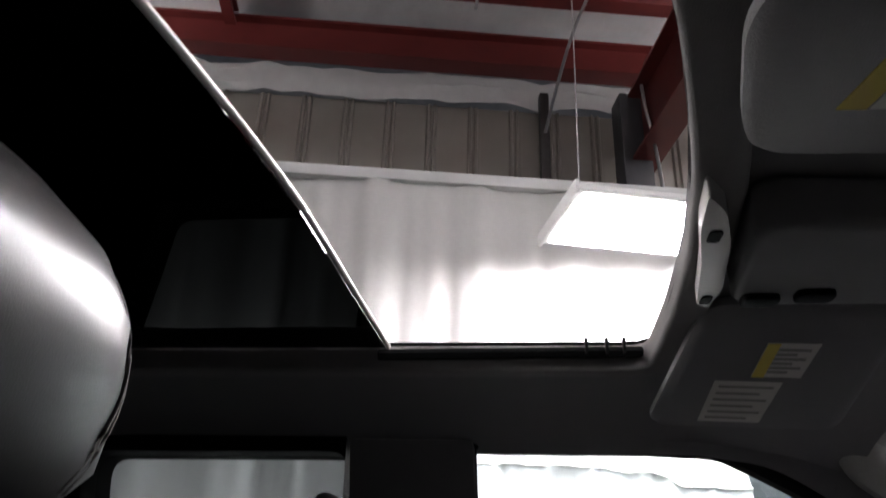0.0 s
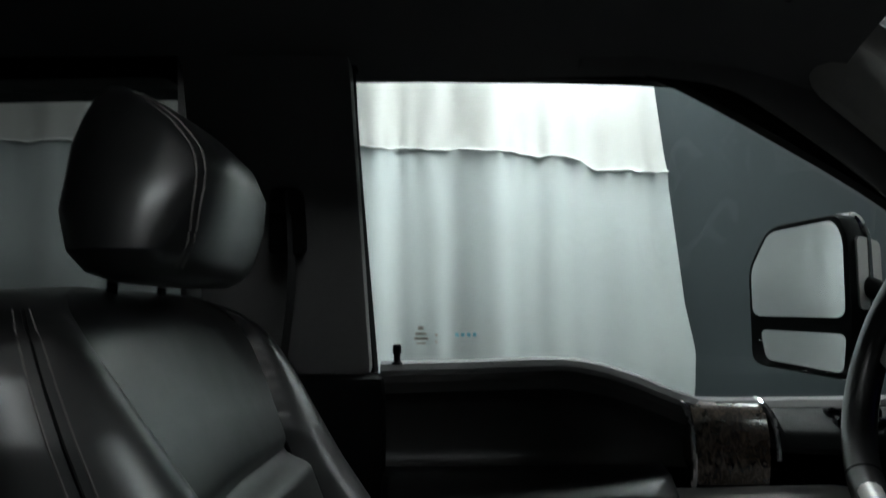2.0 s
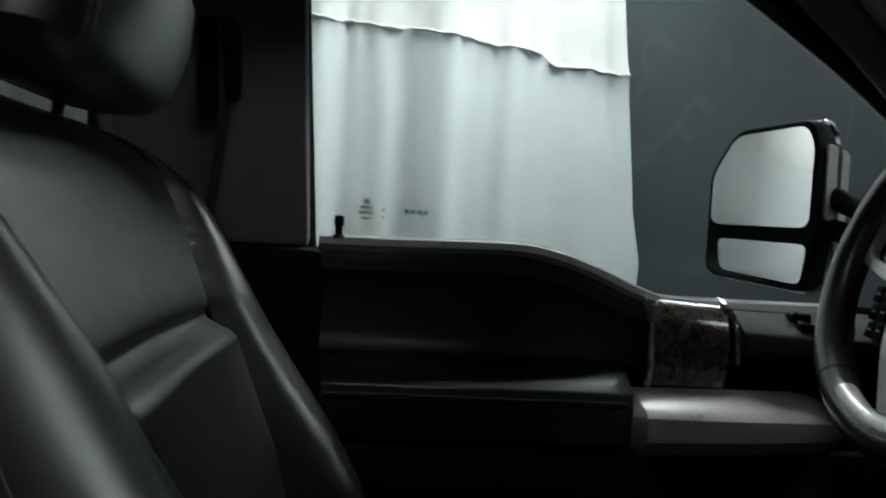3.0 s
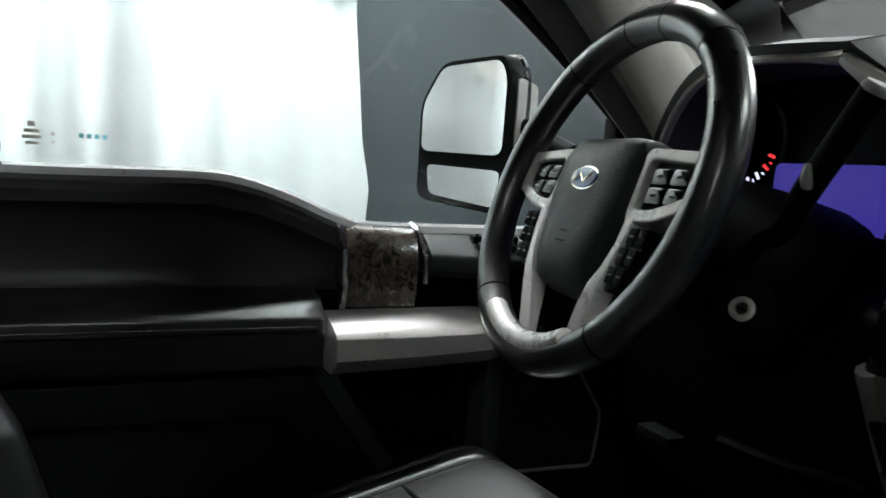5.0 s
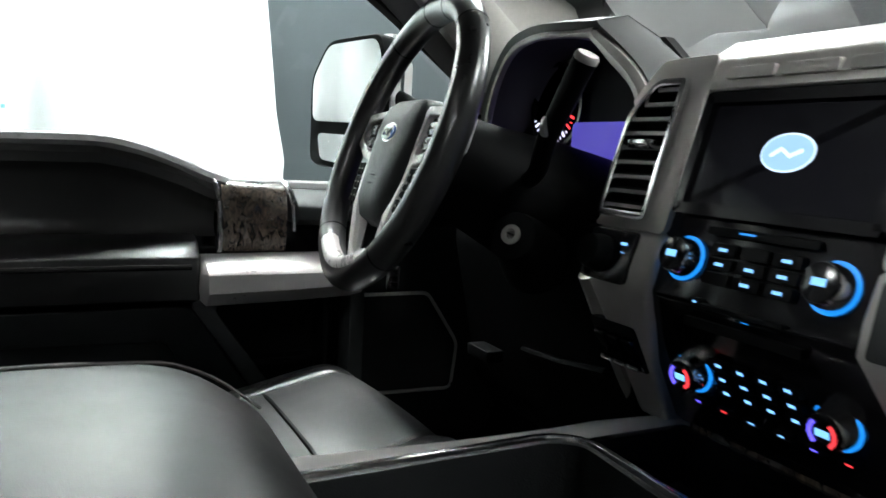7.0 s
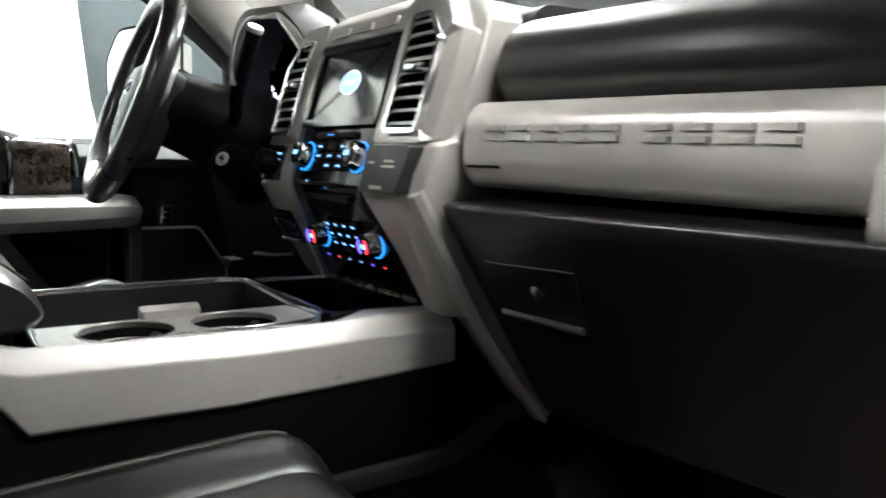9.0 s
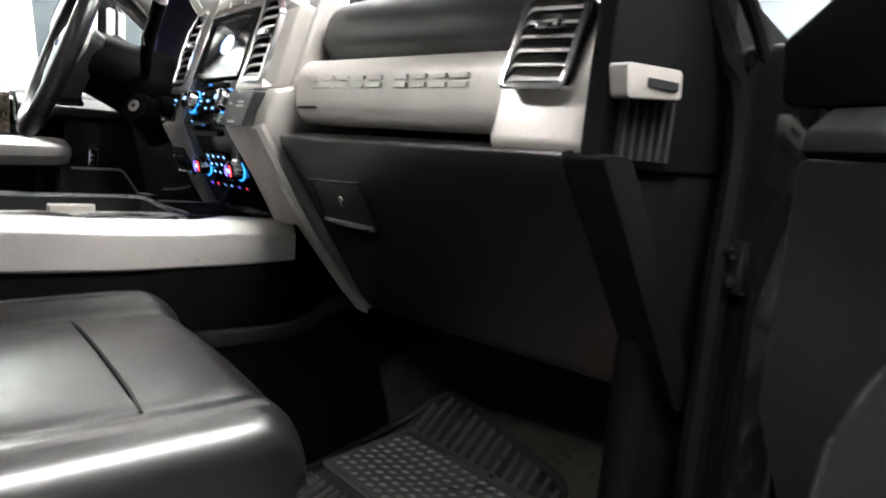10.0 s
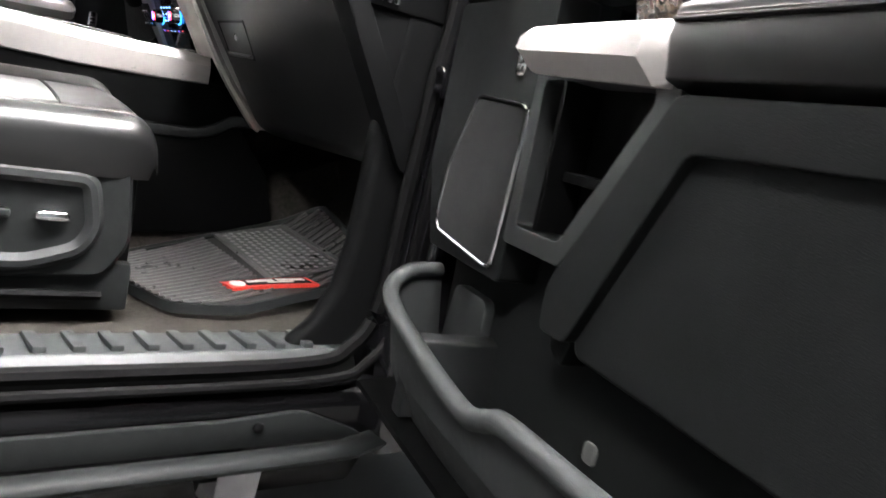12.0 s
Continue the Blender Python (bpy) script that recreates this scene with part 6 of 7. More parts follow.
def rib_runs(f, t0, t1, n=60):
    run, out = [], []
    for k in range(n + 1):
        x, y = f(bez(t0, t1, k / n))
        if inside(x, y, MI) and not inside(x, y, plate_g) and not inside(x, y, badge_g):
            run.append((x, y))
        else:
            if len(run) > 2:
                out.append(run)
            run = []
    if len(run) > 2:
        out.append(run)
    return out


def rib(run):
    bm = B()
    run = [run[0]] + run[3:-1:4] + [run[-1]]
    tube(bm, [(x, y, mat_z(x, y) + 0.0058) for x, y in run], 0.0044, 6)
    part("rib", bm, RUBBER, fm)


for k in range(21):
    o = k * 0.0193
    for run in rib_runs(lambda t, o=o: (0.72 + t * 0.30 - 0.10 * o, -0.605 + o + 0.05 * t), 0.0, 0.78):
        rib(run)
for k in range(15):
    o = k * 0.024
    for run in rib_runs(lambda t, o=o: (1.0 + t * 0.22, -0.61 + o + 0.055 * t), 0.15, 1.0):
        rib(run)
bm = B()
frame_prism(bm, plate_g, inset(plate_g, 0.009), "z", 0.002, 0.0085)
for v in bm.verts:
    v.co.z += mat_z(v.co.x, v.co.y)
part("plate_frame", bm, RUBBER, fm)


def mat_slab(quad, u0, u1, v0, v1, h0, h1, nu=10, nv=4):
    """A thin slab that follows the mat's curve, cut from a four-cornered patch."""
    a, b, c, d = (Vector(p) for p in quad)
    bm = B()
    g = []
    for h in (h0, h1):
        rows = []
        for i in range(nu + 1):
            u = bez(u0, u1, i / nu)
            row = []
            for j in range(nv + 1):
                v = bez(v0, v1, j / nv)
                p = a * (1 - u) * (1 - v) + b * u * (1 - v) + c * u * v + d * (1 - u) * v
                row.append(bm.verts.new((p.x, p.y, mat_z(p.x, p.y) + h)))
            rows.append(row)
        g.append(rows)
    lo, hi = g
    for i in range(nu):
        for j in range(nv):
            bm.faces.new((hi[i][j], hi[i + 1][j], hi[i + 1][j + 1], hi[i][j + 1]))
    for i in range(nu):
        for j in (0, nv):
            bm.faces.new((lo[i][j], lo[i + 1][j], hi[i + 1][j], hi[i][j]))
    for j in range(nv):
        for i in (0, nu):
            bm.faces.new((lo[i][j], lo[i][j + 1], hi[i][j + 1], hi[i][j]))
    bmesh.ops.recalc_face_normals(bm, faces=bm.faces)
    return bm


part("heel_plate", mat_slab(PLATE, 0, 1, 0, 1, 0.001, 0.0048, 12, 12), RUBBER, fm, "smooth heel plate", smooth=False)
# treads coloured pale for the highlights their raised tops catch
TREAD_LIT = mat("rubber lightened as lit treads", (0.24, 0.24, 0.245), 0.38, var=0.3)
a, b, c, d = (Vector(p) for p in PLATE)
for i in range(9):
    for j in range(14):
        u, v = (i + 0.5) / 9, (j + (0.3 if i % 2 else 0.7)) / 14
        p = a * (1 - u) * (1 - v) + b * u * (1 - v) + c * u * v + d * (1 - u) * v
        bm = B()
        an = -0.95
        ux, uy = math.cos(an) * 0.0072, math.sin(an) * 0.0072
        zz = mat_z(p.x, p.y) + 0.0044
        wx, wy = -uy * 0.22, ux * 0.22
        sl = mat_z(p.x + 0.01, p.y) - mat_z(p.x, p.y)
        q = [(p.x - ux, p.y - uy), (p.x + wx, p.y + wy), (p.x + ux, p.y + uy), (p.x - wx, p.y - wy)]
        loft(bm, [[(x, y, zz + (x - p.x) * sl * 100) for x, y in q], [(p.x + (x - p.x) * 0.7, p.y + (y - p.y) * 0.7, zz + 0.003 + (x - p.x) * sl * 70) for x, y in q]])
        part("tread", bm, TREAD_LIT, fm, "", smooth=False)
bd = part("badge", mat_slab(BADGE, 0, 1, 0, 1, 0.002, 0.0095, 14, 2), RED, fm, "red badge with white bars and a pale oval", smooth=False)


def on_badge(u, v, h=0.0102):
    a, b, c, d = (Vector(p) for p in BADGE)
    p = a * (1 - u) * (1 - v) + b * u * (1 - v) + c * u * v + d * (1 - u) * v
    return (p.x, p.y, mat_z(p.x, p.y) + h)


for u0, u1, v0, v1, mt in ((0.20, 0.94, 0.16, 0.80, SEAL), (0.24, 0.54, 0.28, 0.52, WHITE), (0.58, 0.90, 0.28, 0.50, WHITE), (0.44, 0.74, 0.60, 0.72, WHITE)):
    part("bar", mat_slab(BADGE, u0, u1, v0, v1, 0.009, 0.0112 if mt is SEAL else 0.0124, 14, 2), mt, bd, "", smooth=False)
bm = B()
loft(bm, [[on_badge(0.12 + 0.075 * math.cos(t), 0.5 + 0.36 * math.sin(t), k) for t in yaxis] for k in (0.0088, 0.0120)])
part("oval", bm, WHITE, bd, "", smooth=False)


# ---- doors ----
def front_door(s, label):
    """A front door drawn closed on the driver's side; the passenger's is its mirror image, swung open."""
    th = empty("front_door", label, "door", "front doors")
    m = ID if s > 0 else Matrix.Translation((1.157, -0.791, 0)) @ Matrix.Rotation(radians(78), 4, "Z") @ Matrix.Translation((-1.157, 0.791, 0)) @ Matrix.Diagonal((1, -1, 1, 1))

    def p(name, bm, mt, parent=th, label="", **k):
        return part(name, bm, mt, parent, label, m, **k)
    # steel shell
    bm = B()
    prism(bm, rounded([(0.085, 0.66), (0.085, 1.50), (0.36, 1.505), (0.54, 1.44), (1.08, 1.44), (1.10, 1.0), (1.05, 0.66)], 0.04, 4), "y", 0.80, 0.90)
    p("shell", bm, PAINT, label="gloss black painted door shell", bevel=0.02, seg=3)
    # upper panel: soft leather field under the sill
    bm = B()
    rings = []
    for x, zt in ((0.088, 1.502), (0.20, 1.504), (0.34, 1.507), (0.40, 1.496), (0.45, 1.479), (0.505, 1.456)):
        zb = 1.375
        h = zt - zb
        rings.append([(x, 0.80, zt), (x, 0.752, zt), (x, 0.742, zt - 0.012), (x, 0.742, zt - 0.026), (x, 0.752, zt - 0.034), (x, 0.757, zt - 0.045), (x, 0.759, zb + 0.45 * h), (x, 0.758, zb + 0.2 * h), (x, 0.752, zb + 0.06 * h), (x, 0.742, zb), (x, 0.80, zb)])
    loft(bm, rings)
    up = p("upper_panel", bm, LEATHER_D, label="black soft-touch upper door panel")
    bm = B()
    pts = smooth_path([(0.09, 0.765, 1.5065), (0.20, 0.765, 1.508), (0.33, 0.765, 1.511), (0.385, 0.765, 1.504), (0.44, 0.765, 1.487), (0.505, 0.765, 1.461), (0.56, 0.772, 1.452), (0.80, 0.775, 1.452)], 5)
    tube(bm, pts, 0.012, 8, flat=1.6)
    p("sill_cap", bm, SILLCAP, label="smooth black window sill cap, greyed for the curtain's sheen")
    bm = B()
    tube(bm, [q + Vector((0, 0.026, 0.003)) for q in pts] + [Vector((1.06, 0.79, 1.455))], 0.006, 6)
    p("glass_seal", bm, SEAL)
    # lock knob
    bm = B()
    lathe(bm, [(0.009, 0), (0.007, 0.003), (0.0045, 0.005), (0.0045, 0.014), (0.006, 0.016), (0.006, 0.026), (0.004, 0.028)], Matrix.Translation((0.113, 0.755, 1.514)), 14)
    p("lock_knob", bm, SEAL, label="black lock knob")
    # armrest pad
    bm = B()
    rings = []
    for x, k in ((0.095, 0.6), (0.105, 0.95), (0.13, 1), (0.44, 1), (0.468, 0.96), (0.474, 0.8)):
        rings.append([(x, 0.79, 1.378), (x, 0.76, 1.380), (x, 0.705 + 0.03 * (1 - k), 1.372), (x, 0.672 + 0.05 * (1 - k), 1.352), (x, 0.668 + 0.05 * (1 - k), 1.325), (x, 0.680, 1.288), (x, 0.72, 1.275), (x, 0.79, 1.275)])
    loft(bm, rings)
    arm = p("armrest", bm, LEATHER, label="padded black leather armrest", bevel=0.004, seg=3)
    bm = B()
    tube(bm, [(0.11, 0.6665, 1.338), (0.46, 0.6665, 1.338)], 0.0025, 6)
    p("armrest_seam", bm, SEAL, arm)
    bm = B()
    tube(bm, [(0.11, 0.668, 1.3425), (0.46, 0.668, 1.3425)], 0.0011, 5)
    p("stitch_line", bm, STITCH, arm)
    # pull handle
    bm = B()
    rings = []
    for x, y0, z0, z1 in ((0.472, 0.668, 1.288, 1.338), (0.482, 0.650, 1.280, 1.347), (0.60, 0.645, 1.284, 1.348), (0.70, 0.648, 1.288, 1.349), (0.722, 0.652, 1.292, 1.346), (0.732, 0.668, 1.300, 1.338)):
        rings.append([(x, 0.735, z0 + 0.004), (x, y0 + 0.026, z0), (x, y0, z0 + 0.022), (x, y0 + 0.003, z1 - 0.018), (x, y0 + 0.012, z1 - 0.010), (x, y0 + 0.050, z1 + 0.001), (x, 0.735, z1 + 0.002)])
    loft(bm, rings)
    p("pull_handle", bm, SILVER, label="broad satin silver pull handle", bevel=0.003)
    # wood inlay between chrome strips, over the handle
    bm = B()
    rings = []
    for x in (0.512, 0.55, 0.58, 0.612):
        zt = 1.458 - 0.06 * (x - 0.512)
        rings.append([(x, 0.79, zt + 0.004), (x, 0.755, zt + 0.004), (x, 0.738, zt - 0.008), (x, 0.728, zt - 0.035), (x, 0.728, 1.385), (x, 0.735, 1.352), (x, 0.79, 1.352)])
    loft(bm, rings)
    p("wood_inlay", bm, WOOD, label="glossy brown burl wood inlay")
    for x0 in (0.505, 0.619):
        bm = B()
        zt = 1.458 - 0.06 * (x0 - 0.512)
        pts = [(x0 - 0.006, 0.77, zt + 0.010), (x0 - 0.004, 0.752, zt + 0.004), (x0, 0.735, zt - 0.010), (x0 + 0.003, 0.7255, zt - 0.036), (x0 + 0.004, 0.7255, 1.385)] + ([(x0 + 0.004, 0.732, 1.352)] if x0 < 0.55 else [])
        tube(bm, smooth_path(pts, 4), 0.0042, 8)
        p("chrome_strip", bm, CHROME, label="chrome strip")
    # switch panel ahead of the wood
    bm = B()
    loft(bm, [[(x, 0.79, 1.452), (x, 0.75, 1.450), (x, y, 1.425), (x, y - 0.006, 1.405), (x, y + 0.01, 1.395), (x, 0.79, 1.395)] for x, y in ((0.625, 0.715), (0.70, 0.69), (0.80, 0.69), (0.90, 0.702), (1.0, 0.712), (1.035, 0.716))])
    sw = p("switch_panel", bm, CHAR, label="charcoal window switch panel", bevel=0.004)
    for k in range(4):
        bm = B()
        x, y = 0.705 + (k % 2) * 0.045, 0.712 + (k // 2) * 0.022
        box(bm, x - 0.014, x + 0.014, y - 0.008, y + 0.008, 1.428 + (k // 2) * 0.010, 1.442 + (k // 2) * 0.010)
        p("window_switch", bm, GLOSS, sw, bevel=0.003)
        bm = B()
        box(bm, x - 0.010, x - 0.004, y - 0.006, y + 0.006, 1.4425 + (k // 2) * 0.010, 1.4445 + (k // 2) * 0.010)
        p("switch_tip", bm, CHROME, sw)
    # main trim board with grip opening, sloped border and recessed lower field
    bm = B()
    outer = [(0.09, 0.70), (0.09, 1.278), (0.476, 1.278), (0.476, 1.30), (0.735, 1.31), (0.74, 1.395), (1.03, 1.395), (1.045, 1.15), (0.99, 1.02), (0.985, 0.72)]
    prism(bm, outer, "y", 0.762, 0.80)
    board = p("trim_board", bm, CHAR, label="black grained door trim board")

    def raised(name, poly, y_in, y_out, holes=None, mt=PLASTIC_D, r=0.012):
        bm = B()
        a = rounded(poly, r, 3)
        if holes:
            b_ = rounded(holes, r, 3)
            frame_prism(bm, a, b_, "y", y_in, y_out)
        else:
            prism(bm, a, "y", y_in, y_out)
        return p(name, bm, mt, board, bevel=0.006, seg=3)
    # front plate that carries the speaker
    raised("front_plate", [(0.732, 1.395), (1.03, 1.398), (1.04, 1.15), (0.985, 1.02), (0.74, 1.02)], 0.705, 0.765, None, CHAR)
    # frame of the grip well under the handle
    gw_o = [(0.736, 1.30), (0.736, 1.078), (0.600, 1.078), (0.463, 1.275), (0.476, 1.30)]
    gw_i = [(0.712, 1.285), (0.712, 1.104), (0.612, 1.104), (0.498, 1.268), (0.506, 1.285)]
    raised("grip_frame", gw_o, 0.697, 0.765, gw_i, TRIM, 0.008)
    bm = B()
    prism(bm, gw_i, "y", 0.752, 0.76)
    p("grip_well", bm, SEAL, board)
    bm = B()
    box(bm, 0.668, 0.676, 0.70, 0.76, 1.105, 1.30)
    p("grip_rib", bm, PLASTIC, board, bevel=0.002)
    bm = B()
    prism(bm, [(0.56, 1.182), (0.665, 1.182), (0.665, 1.17), (0.565, 1.17)], "y", 0.72, 0.757)
    p("grip_step", bm, PLASTIC, board, bevel=0.002)
    # border of the lower field
    raised("field_border", [(0.463, 1.277), (0.602, 1.06), (0.602, 1.005), (0.548, 1.005), (0.430, 1.225), (0.09, 1.232), (0.09, 1.277)], 0.690, 0.765, None, CHAR, 0.012)
    bm = B()
    prism(bm, rounded([(0.437, 1.232), (0.553, 1.02), (0.545, 0.992), (0.092, 0.985), (0.092, 1.236)], 0.02, 4), "y", 0.705, 0.765)
    p("lower_field", bm, CHAR, board, label="smooth black lower door field", bevel=0.006, seg=3)
    bm = B()
    prism(bm, rounded([(0.60, 1.012), (0.60, 0.985), (0.572, 0.97), (0.56, 1.005)], 0.004, 2), "y", 0.71, 0.765)
    p("field_nub", bm, CHAR, board, bevel=0.003)
    # speaker in its chrome line
    spk = rounded([(0.897, 1.258), (0.750, 1.252), (0.745, 1.225), (0.762, 1.040), (0.775, 1.034), (0.955, 1.050), (0.965, 1.075), (0.955, 1.15)], 0.014, 3)
    if s > 0:  # the driver side speaker sits higher
        spk = rounded([(0.722, 1.282), (0.728, 1.112), (0.905, 1.108), (0.914, 1.19), (0.852, 1.282)], 0.012, 3)
    bm = B()
    pts = [(x, 0.7015, z) for x, z in spk]
    tube(bm, pts, 0.0032 if s > 0 else 0.0038, 8, closed=True)
    # pale silver on the driver side stands in for chrome catching light
    p("speaker_edge", bm, SILVER if s > 0 else CHROME, label="chrome speaker surround line, silvered on the driver side to look lit")
    bm = B()
    prism(bm, inset(spk, 0.004), "y", 0.6995, 0.71)
    p("speaker_cover", bm, mat("speaker cloth", (0.008, 0.009, 0.0098), 0.8, bump=0.8, bscale=1500) if "speaker cloth" not in bpy.data.materials else bpy.data.materials["speaker cloth"], label="charcoal speaker cover")
    # lock switch
    bm = B()
    prism(bm, rounded([(0.772, 1.288), (0.796, 1.288), (0.798, 1.33), (0.774, 1.33)], 0.006, 3), "y", 0.697, 0.706)
    ls = p("lock_switch", bm, CHROME, label="chrome-edged lock switch", bevel=0.002)
    for z in (1.294, 1.305, 1.317):
        bm = B()
        box(bm, 0.778, 0.792, 0.694, 0.699, z, z + 0.008)
        p("switch_key", bm, GLOSS, ls, bevel=0.001)
    # map pocket: a bowed wall with a thick rolled rim
    rim_pts = [(0.945, 0.715, 0.985), (0.93, 0.66, 0.982), (0.905, 0.625, 0.962), (0.84, 0.612, 0.943), (0.70, 0.605, 0.925), (0.575, 0.605, 0.912), (0.525, 0.605, 0.925), (0.485, 0.605, 0.938), (0.34, 0.605, 0.945), (0.12, 0.615, 0.952)]
    rp = smooth_path(rim_pts, 5)
    bm = B()
    tube(bm, rp, 0.0125, 10)
    pk = p("pocket_rim", bm, TRIM, label="rolled charcoal pocket rim")
    bm = B()
    strip(bm, rp, [Vector((q.x, q.y + 0.02, 0.85)) for q in rp])
    strip(bm, [Vector((q.x, q.y + 0.02, 0.85)) for q in rp], [Vector((q.x - 0.005, q.y + 0.075, 0.735)) for q in rp])
    p("pocket_wall", thick(bm, 0.006), TRIM, label="bowed charcoal pocket wall")
    bm = B()
    strip(bm, [(0.985, 0.765, 0.80), (0.10, 0.765, 0.80)], [(0.96, 0.62, 0.79), (0.10, 0.62, 0.79)])
    p("pocket_floor", thick(bm, 0.01), PLASTIC)
    bm = B()
    prism(bm, rounded([(0.80, 0.80), (0.80, 0.915), (0.828, 0.92), (0.832, 0.80)], 0.006), "y", 0.63, 0.765)
    p("pocket_divider", bm, PLASTIC_D, bevel=0.005, label="")
    bm = B()
    prism(bm, rounded([(0.83, 0.80), (0.83, 0.97), (0.94, 0.97), (0.97, 0.80)], 0.02), "y", 0.745, 0.765)
    p("pocket_cheek", bm, TRIM, bevel=0.004)
    bm = B()
    pillow(bm, 0.418, 0.655, 0.945, 0.009, 0.003, 0.010, 4, 12, 8)
    p("pocket_clip", bm, HOODMAT, label="small bright clip")
    # glass and its frame
    bm = B()
    g_edge = [(0.06, 1.46), (0.06, 1.91), (0.40, 1.91), (0.50, 1.87), (0.78, 1.722), (1.08, 1.52), (1.09, 1.46)]
    vs = [bm.verts.new((x, GY(z) + 0.012, z)) for x, z in g_edge]
    bm.faces.new(vs)
    g = p("window_glass", bm, GLASS, label="clear side window glass", smooth=False)
    g.visible_shadow = False
    bm = B()
    fp = smooth_path([(0.066, GY(1.50), 1.50), (0.050, GY(1.86), 1.86), (0.062, GY(1.906), 1.906), (0.10, GY(1.914), 1.914), (0.38, GY(1.912), 1.912), (0.46, GY(1.896), 1.896), (0.60, GY(1.832), 1.832), (0.78, GY(1.738), 1.738), (1.00, GY(1.60), 1.60), (1.11, GY(1.50), 1.50)], 6)
    tube(bm, fp, 0.017, 8, flat=1.0, up=(0, 1, 0))
    p("window_frame", bm, SEAL, label="black window frame")
    bm = B()
    prism(bm, [(0.93, 1.45), (0.93, 1.64), (1.10, 1.52), (1.10, 1.45)], "y", 0.745, 0.78)
    p("sail_panel", bm, PLASTIC, label="black mirror corner panel", bevel=0.008)
    # glass print
    if s > 0:
        gp = Vector((0.145, GY(1.555) + 0.0095, 1.555))
        for k, (dx, dz, w, h) in enumerate(((0, 0.0, 0.016, 0.004), (0, -0.007, 0.02, 0.004), (0, 0.008, 0.008, 0.006), (0.0, -0.014, 0.014, 0.003), (0.022, -0.002, 0.004, 0.004), (0.022, -0.012, 0.004, 0.003))):
            bm = B()
            box(bm, -w / 2, w / 2, -0.0004, 0.0004, -h / 2, h / 2)
            part("print_bar", bm, LABEL_G, g, "", Matrix.Translation(gp + Vector((dx, -0.0 - 0.394 * dz, dz))), smooth=False)
        for k in range(4):
            bm = B()
            box(bm, -0.0026, 0.0026, -0.0004, 0.0004, -0.0028, 0.0028)
            part("print_bar", bm, bpy.data.materials["cyan print"] if "cyan print" in bpy.data.materials else mat("cyan print", (0.25, 0.62, 0.72), 0.5), g, "", Matrix.Translation(gp + Vector((0.052 + k * 0.0085, 0.0, -0.002))), smooth=False)
    return th


front_door(1, "closed black driver door with wood inlay and silver pull handle")
front_door(-1, "open black passenger door with wood inlay, speaker and map pocket")

# door check strap and hinge at the passenger opening
hinge = empty("door_hinge", "dark painted door hinge with bolt heads", "hinge")
for z in (0.92, 1.28):
    bm = B()
    box(bm, 1.075, 1.15, -0.845, -0.80, z - 0.03, z + 0.03)
    part("leaf", bm, PAINT, hinge, "", bevel=0.006)
    for dz in (-0.015, 0.015):
        bm = B()
        lathe(bm, [(0.008, 0), (0.008, 0.006), (0.005, 0.008)], Matrix.Translation((1.075, -0.825, z + dz)) @ Matrix.Rotation(-math.pi / 2, 4, "Y"), 8)
        part("bolt", bm, PAINT, hinge)


# ---- outside mirrors ----
def tow_mirror():
    th = empty("side_mirror", "tall black towing mirror with split glass and chrome cap", "mirror")
    # local frame: x across the glass, z up, y ahead
    m = Matrix.Translation((0.81, 1.04, 1.602)) @ Matrix.Scale(0.885, 4) @ Matrix.Rotation(radians(-62), 4, "Z")
    shape = rounded([(-0.115, -0.135), (0.105, -0.155), (0.118, -0.05), (0.118, 0.12), (0.10, 0.165), (-0.06, 0.155), (-0.115, 0.07)], 0.03, 5)
    bm = B()
    loft(bm, [[(x, y, z) for x, z in r] for r, y in ((inset(shape, 0.004), -0.004), (shape, 0.006), (shape, 0.05), (inset(shape, 0.02), 0.09), (inset(shape, 0.05), 0.11))])
    part("housing", bm, PLASTIC, th, "black grained mirror housing", m)
    bm = B()
    tube(bm, [(x, 0.05, z) for x, z in shape[4:-4]], 0.008, 8)
    part("chrome_cap", bm, CHROME, th, "chrome mirror cap edge", m)
    up = rounded([(-0.103, -0.032), (0.104, -0.036), (0.106, 0.115), (0.09, 0.152), (-0.055, 0.142), (-0.103, 0.066)], 0.022, 5)
    lo = rounded([(-0.075, -0.122), (0.094, -0.140), (0.104, -0.066), (-0.085, -0.060)], 0.016, 4)
    bm = B()
    prism(bm, rounded([(0.012, -0.02), (0.012, 0.12), (0.085, 0.11), (0.085, -0.02)], 0.015), "x", 0.112, 0.122)
    part("side_plate", bm, SILVER, th, "bright satin mirror side plate", m)
    for g, nm in ((up, "upper_glass"), (lo, "lower_glass")):
        bm = B()
        prism(bm, g, "y", -0.007, -0.004)
        part(nm, bm, MIRROR, th, "mirror glass", m, smooth=False)
    for z in (-0.03, 0.03):
        bm = B()
        tube(bm, [m @ Vector((0.10, 0.05, z)), Vector((0.93, 0.86, 1.56 + z * 0.6))], 0.018, 10)
        part("arm", bm, PLASTIC, th, "black mirror arm")
    return th


tow_mirror()

# running board with bracket, and sill ribs
rb = empty("running_board", "black tubular running board on brackets", "running board")
bm = B()
pts = [(-0.9, -0.905, 0.640), (0.2, -0.905, 0.641), (0.9, -0.905, 0.644), (1.0, -0.895, 0.646), (1.06, -0.875, 0.646)]
tube(bm, smooth_path(pts, 4), 0.015, 12, flat=1.6)
part("bar", bm, CHAR, rb, "black textured step bar")
bm = B()
prism(bm, rounded([(-1.1, 0.692), (0.777, 0.699), (0.90, 0.708), (0.985, 0.675), (1.03, 0.652), (-1.1, 0.652)], 0.02, 3), "y", -0.878, -0.866)
part("plate", bm, CHAR, rb, "flat black step plate", bevel=0.003)
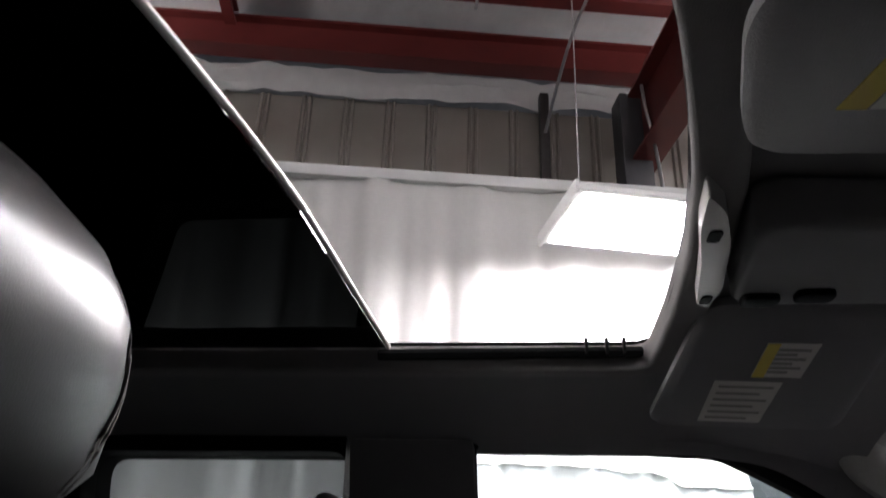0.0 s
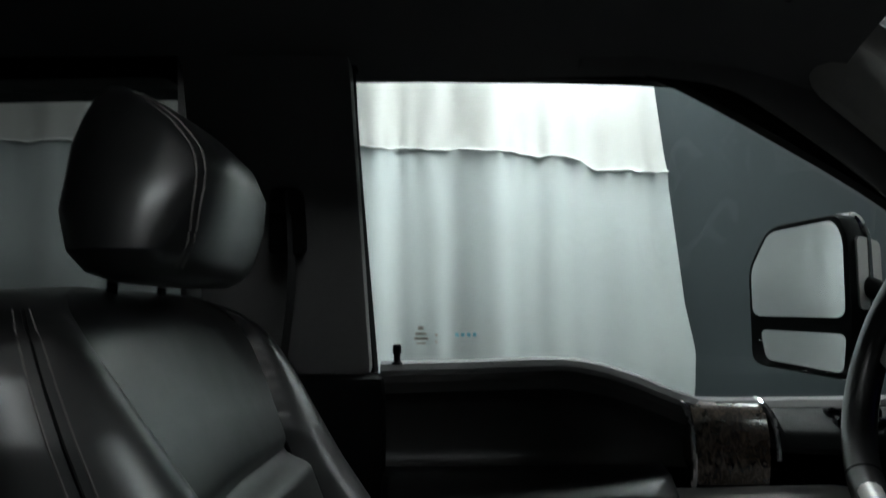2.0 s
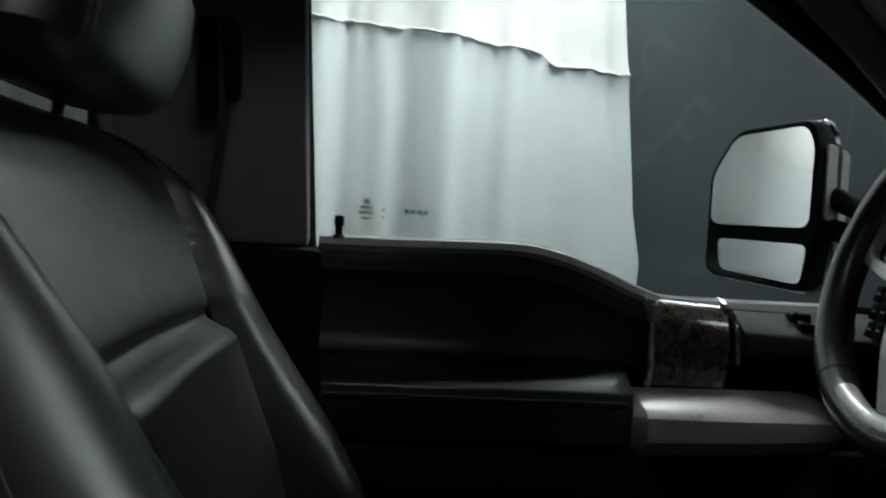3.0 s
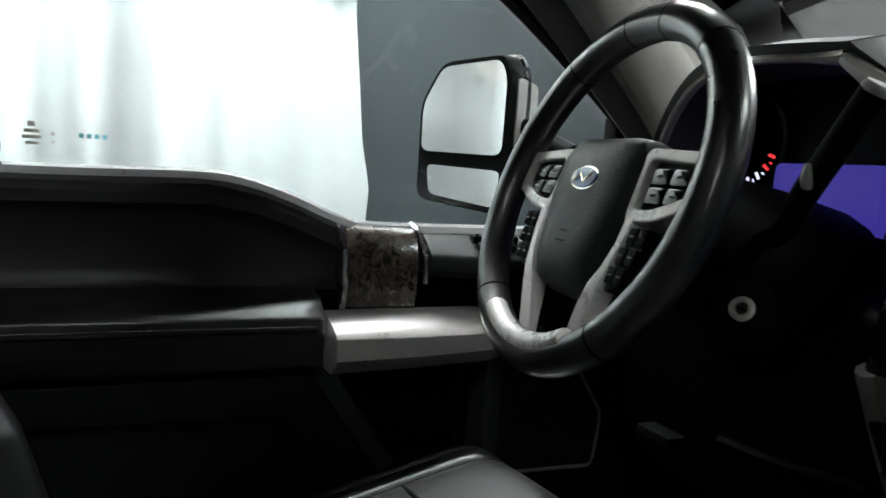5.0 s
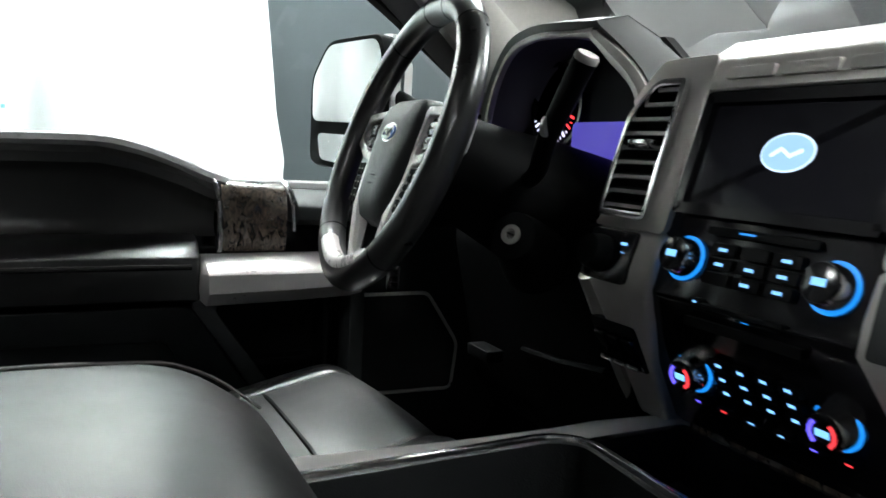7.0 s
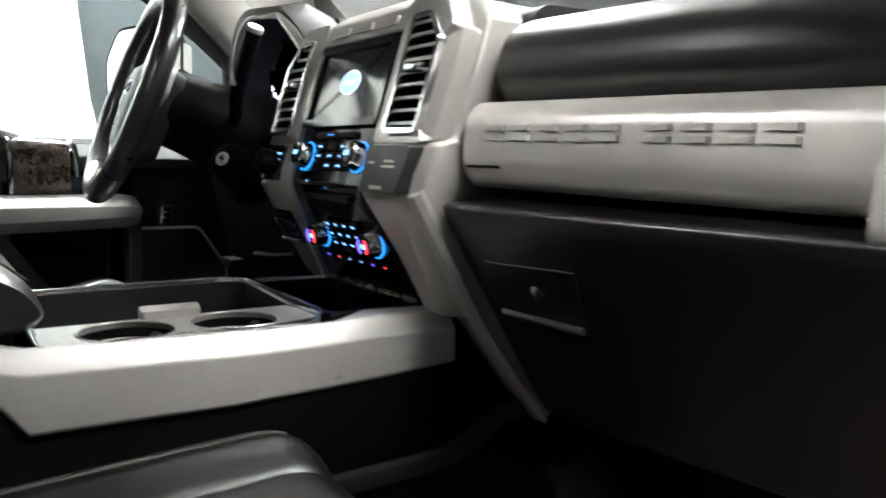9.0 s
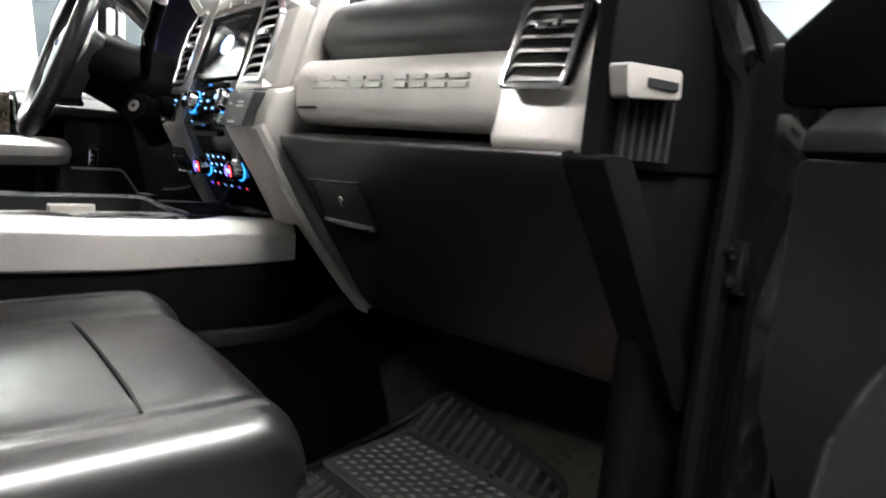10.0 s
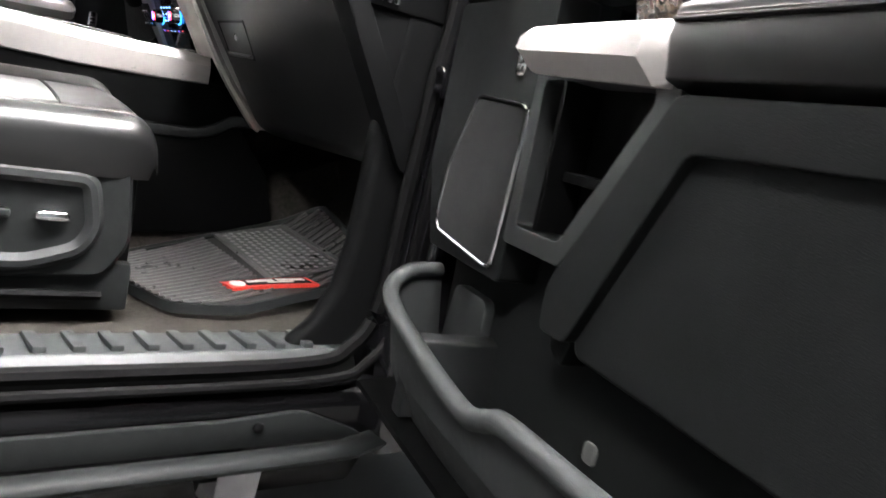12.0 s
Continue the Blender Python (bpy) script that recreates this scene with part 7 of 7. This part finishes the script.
for x in (0.80, -0.3):
    bm = B()
    loft(bm, [[(x + dx, y, z + dz) for dx, dz in ((-0.035, 0.012), (0.035, 0.012), (0.035, -0.012), (-0.035, -0.012))] for y, z in ((-0.90, 0.635), (-0.885, 0.56), (-0.70, 0.55))])
    part("bracket", bm, GALV, rb, "", bevel=0.004)
for x in (0.826,):
    bm = B()
    lathe(bm, [(0.009, 0), (0.009, 0.004), (0.006, 0.006)], Matrix.Translation((x, -0.878, 0.686)) @ Matrix.Rotation(math.pi / 2, 4, "X"), 10)
    part("bolt", bm, SEAL, rb)
sill = bpy.data.objects["door_sill_passenger"]
for k in range(13):
    x = 0.93 - k * 0.052
    bm = B()
    prism(bm, [(x - 0.012, -0.722), (x + 0.006, -0.722), (x + 0.014, -0.792), (x - 0.004, -0.792)], "z", 0.785, 0.795)
    part("rib", bm, TRIM, sill, "", bevel=0.0025)


# ---- outer body that carries the cab ----
for s, nm in ((1, "driver"), (-1, "passenger")):
    m = Matrix.Diagonal((1, s, 1, 1))
    bm = B()
    arch = [(1.95 + 0.44 * math.cos(t), 0.46 + 0.44 * math.sin(t)) for t in [math.pi * k / 12 for k in range(13)]]
    prism(bm, [(2.55, 0.46)] + arch + [(1.40, 0.46), (1.37, 0.60), (1.37, 1.30), (1.42, 1.40), (2.2, 1.36), (2.5, 1.28), (2.57, 1.10)], "y", 0.905, 0.945)
    part("wing_" + nm, bm, PAINT, None, "gloss black front wing with wheel arch", m, bevel=0.01, kind="structure", category="wing")
bm = B()
box(bm, 2.50, 2.56, -0.94, 0.94, 0.50, 1.20)
part("front_panel", bm, PLASTIC, None, "black front panel of the truck", kind="structure", category="panel", bevel=0.01)


def truck_wheel(x, y):
    th = empty("truck_wheel", "black truck tyre on a grey steel rim", "wheel", "truck wheels")
    m = Matrix.Translation((x, y, 0.40)) @ Matrix.Rotation(math.pi / 2, 4, "X")
    bm = B()
    lathe(bm, [(0.24, -0.125), (0.36, -0.13), (0.395, -0.105), (0.40, 0.0), (0.395, 0.105), (0.36, 0.13), (0.24, 0.125)], m, 40)
    part("tyre", bm, RUBBER, th, "black rubber tyre")
    bm = B()
    lathe(bm, [(0.235, -0.10), (0.243, -0.132), (0.225, -0.128), (0.20, -0.09), (0.06, -0.105), (0.05, -0.13), (0.05, 0.13), (0.06, 0.105), (0.20, 0.09), (0.225, 0.128), (0.243, 0.132), (0.235, 0.10)], m, 40)
    part("rim", bm, GALV, th, "grey steel rim")


for x in (1.95, -1.55):
    for y in (-0.80, 0.80):
        truck_wheel(x, y)
for y in (-0.42, 0.42):
    bm = B()
    box(bm, -1.75, 2.45, y - 0.04, y + 0.04, 0.40, 0.598)
    part("chassis_rail", bm, SEAL, None, "black steel chassis rail under the cab", kind="structure", category="chassis", bevel=0.006)
for x in (1.95, -1.55):
    bm = B()
    tube(bm, [(x, -0.70, 0.40), (x, 0.70, 0.40)], 0.05, 12)
    part("axle", bm, SEAL, None, "black axle tube", kind="structure", category="axle")
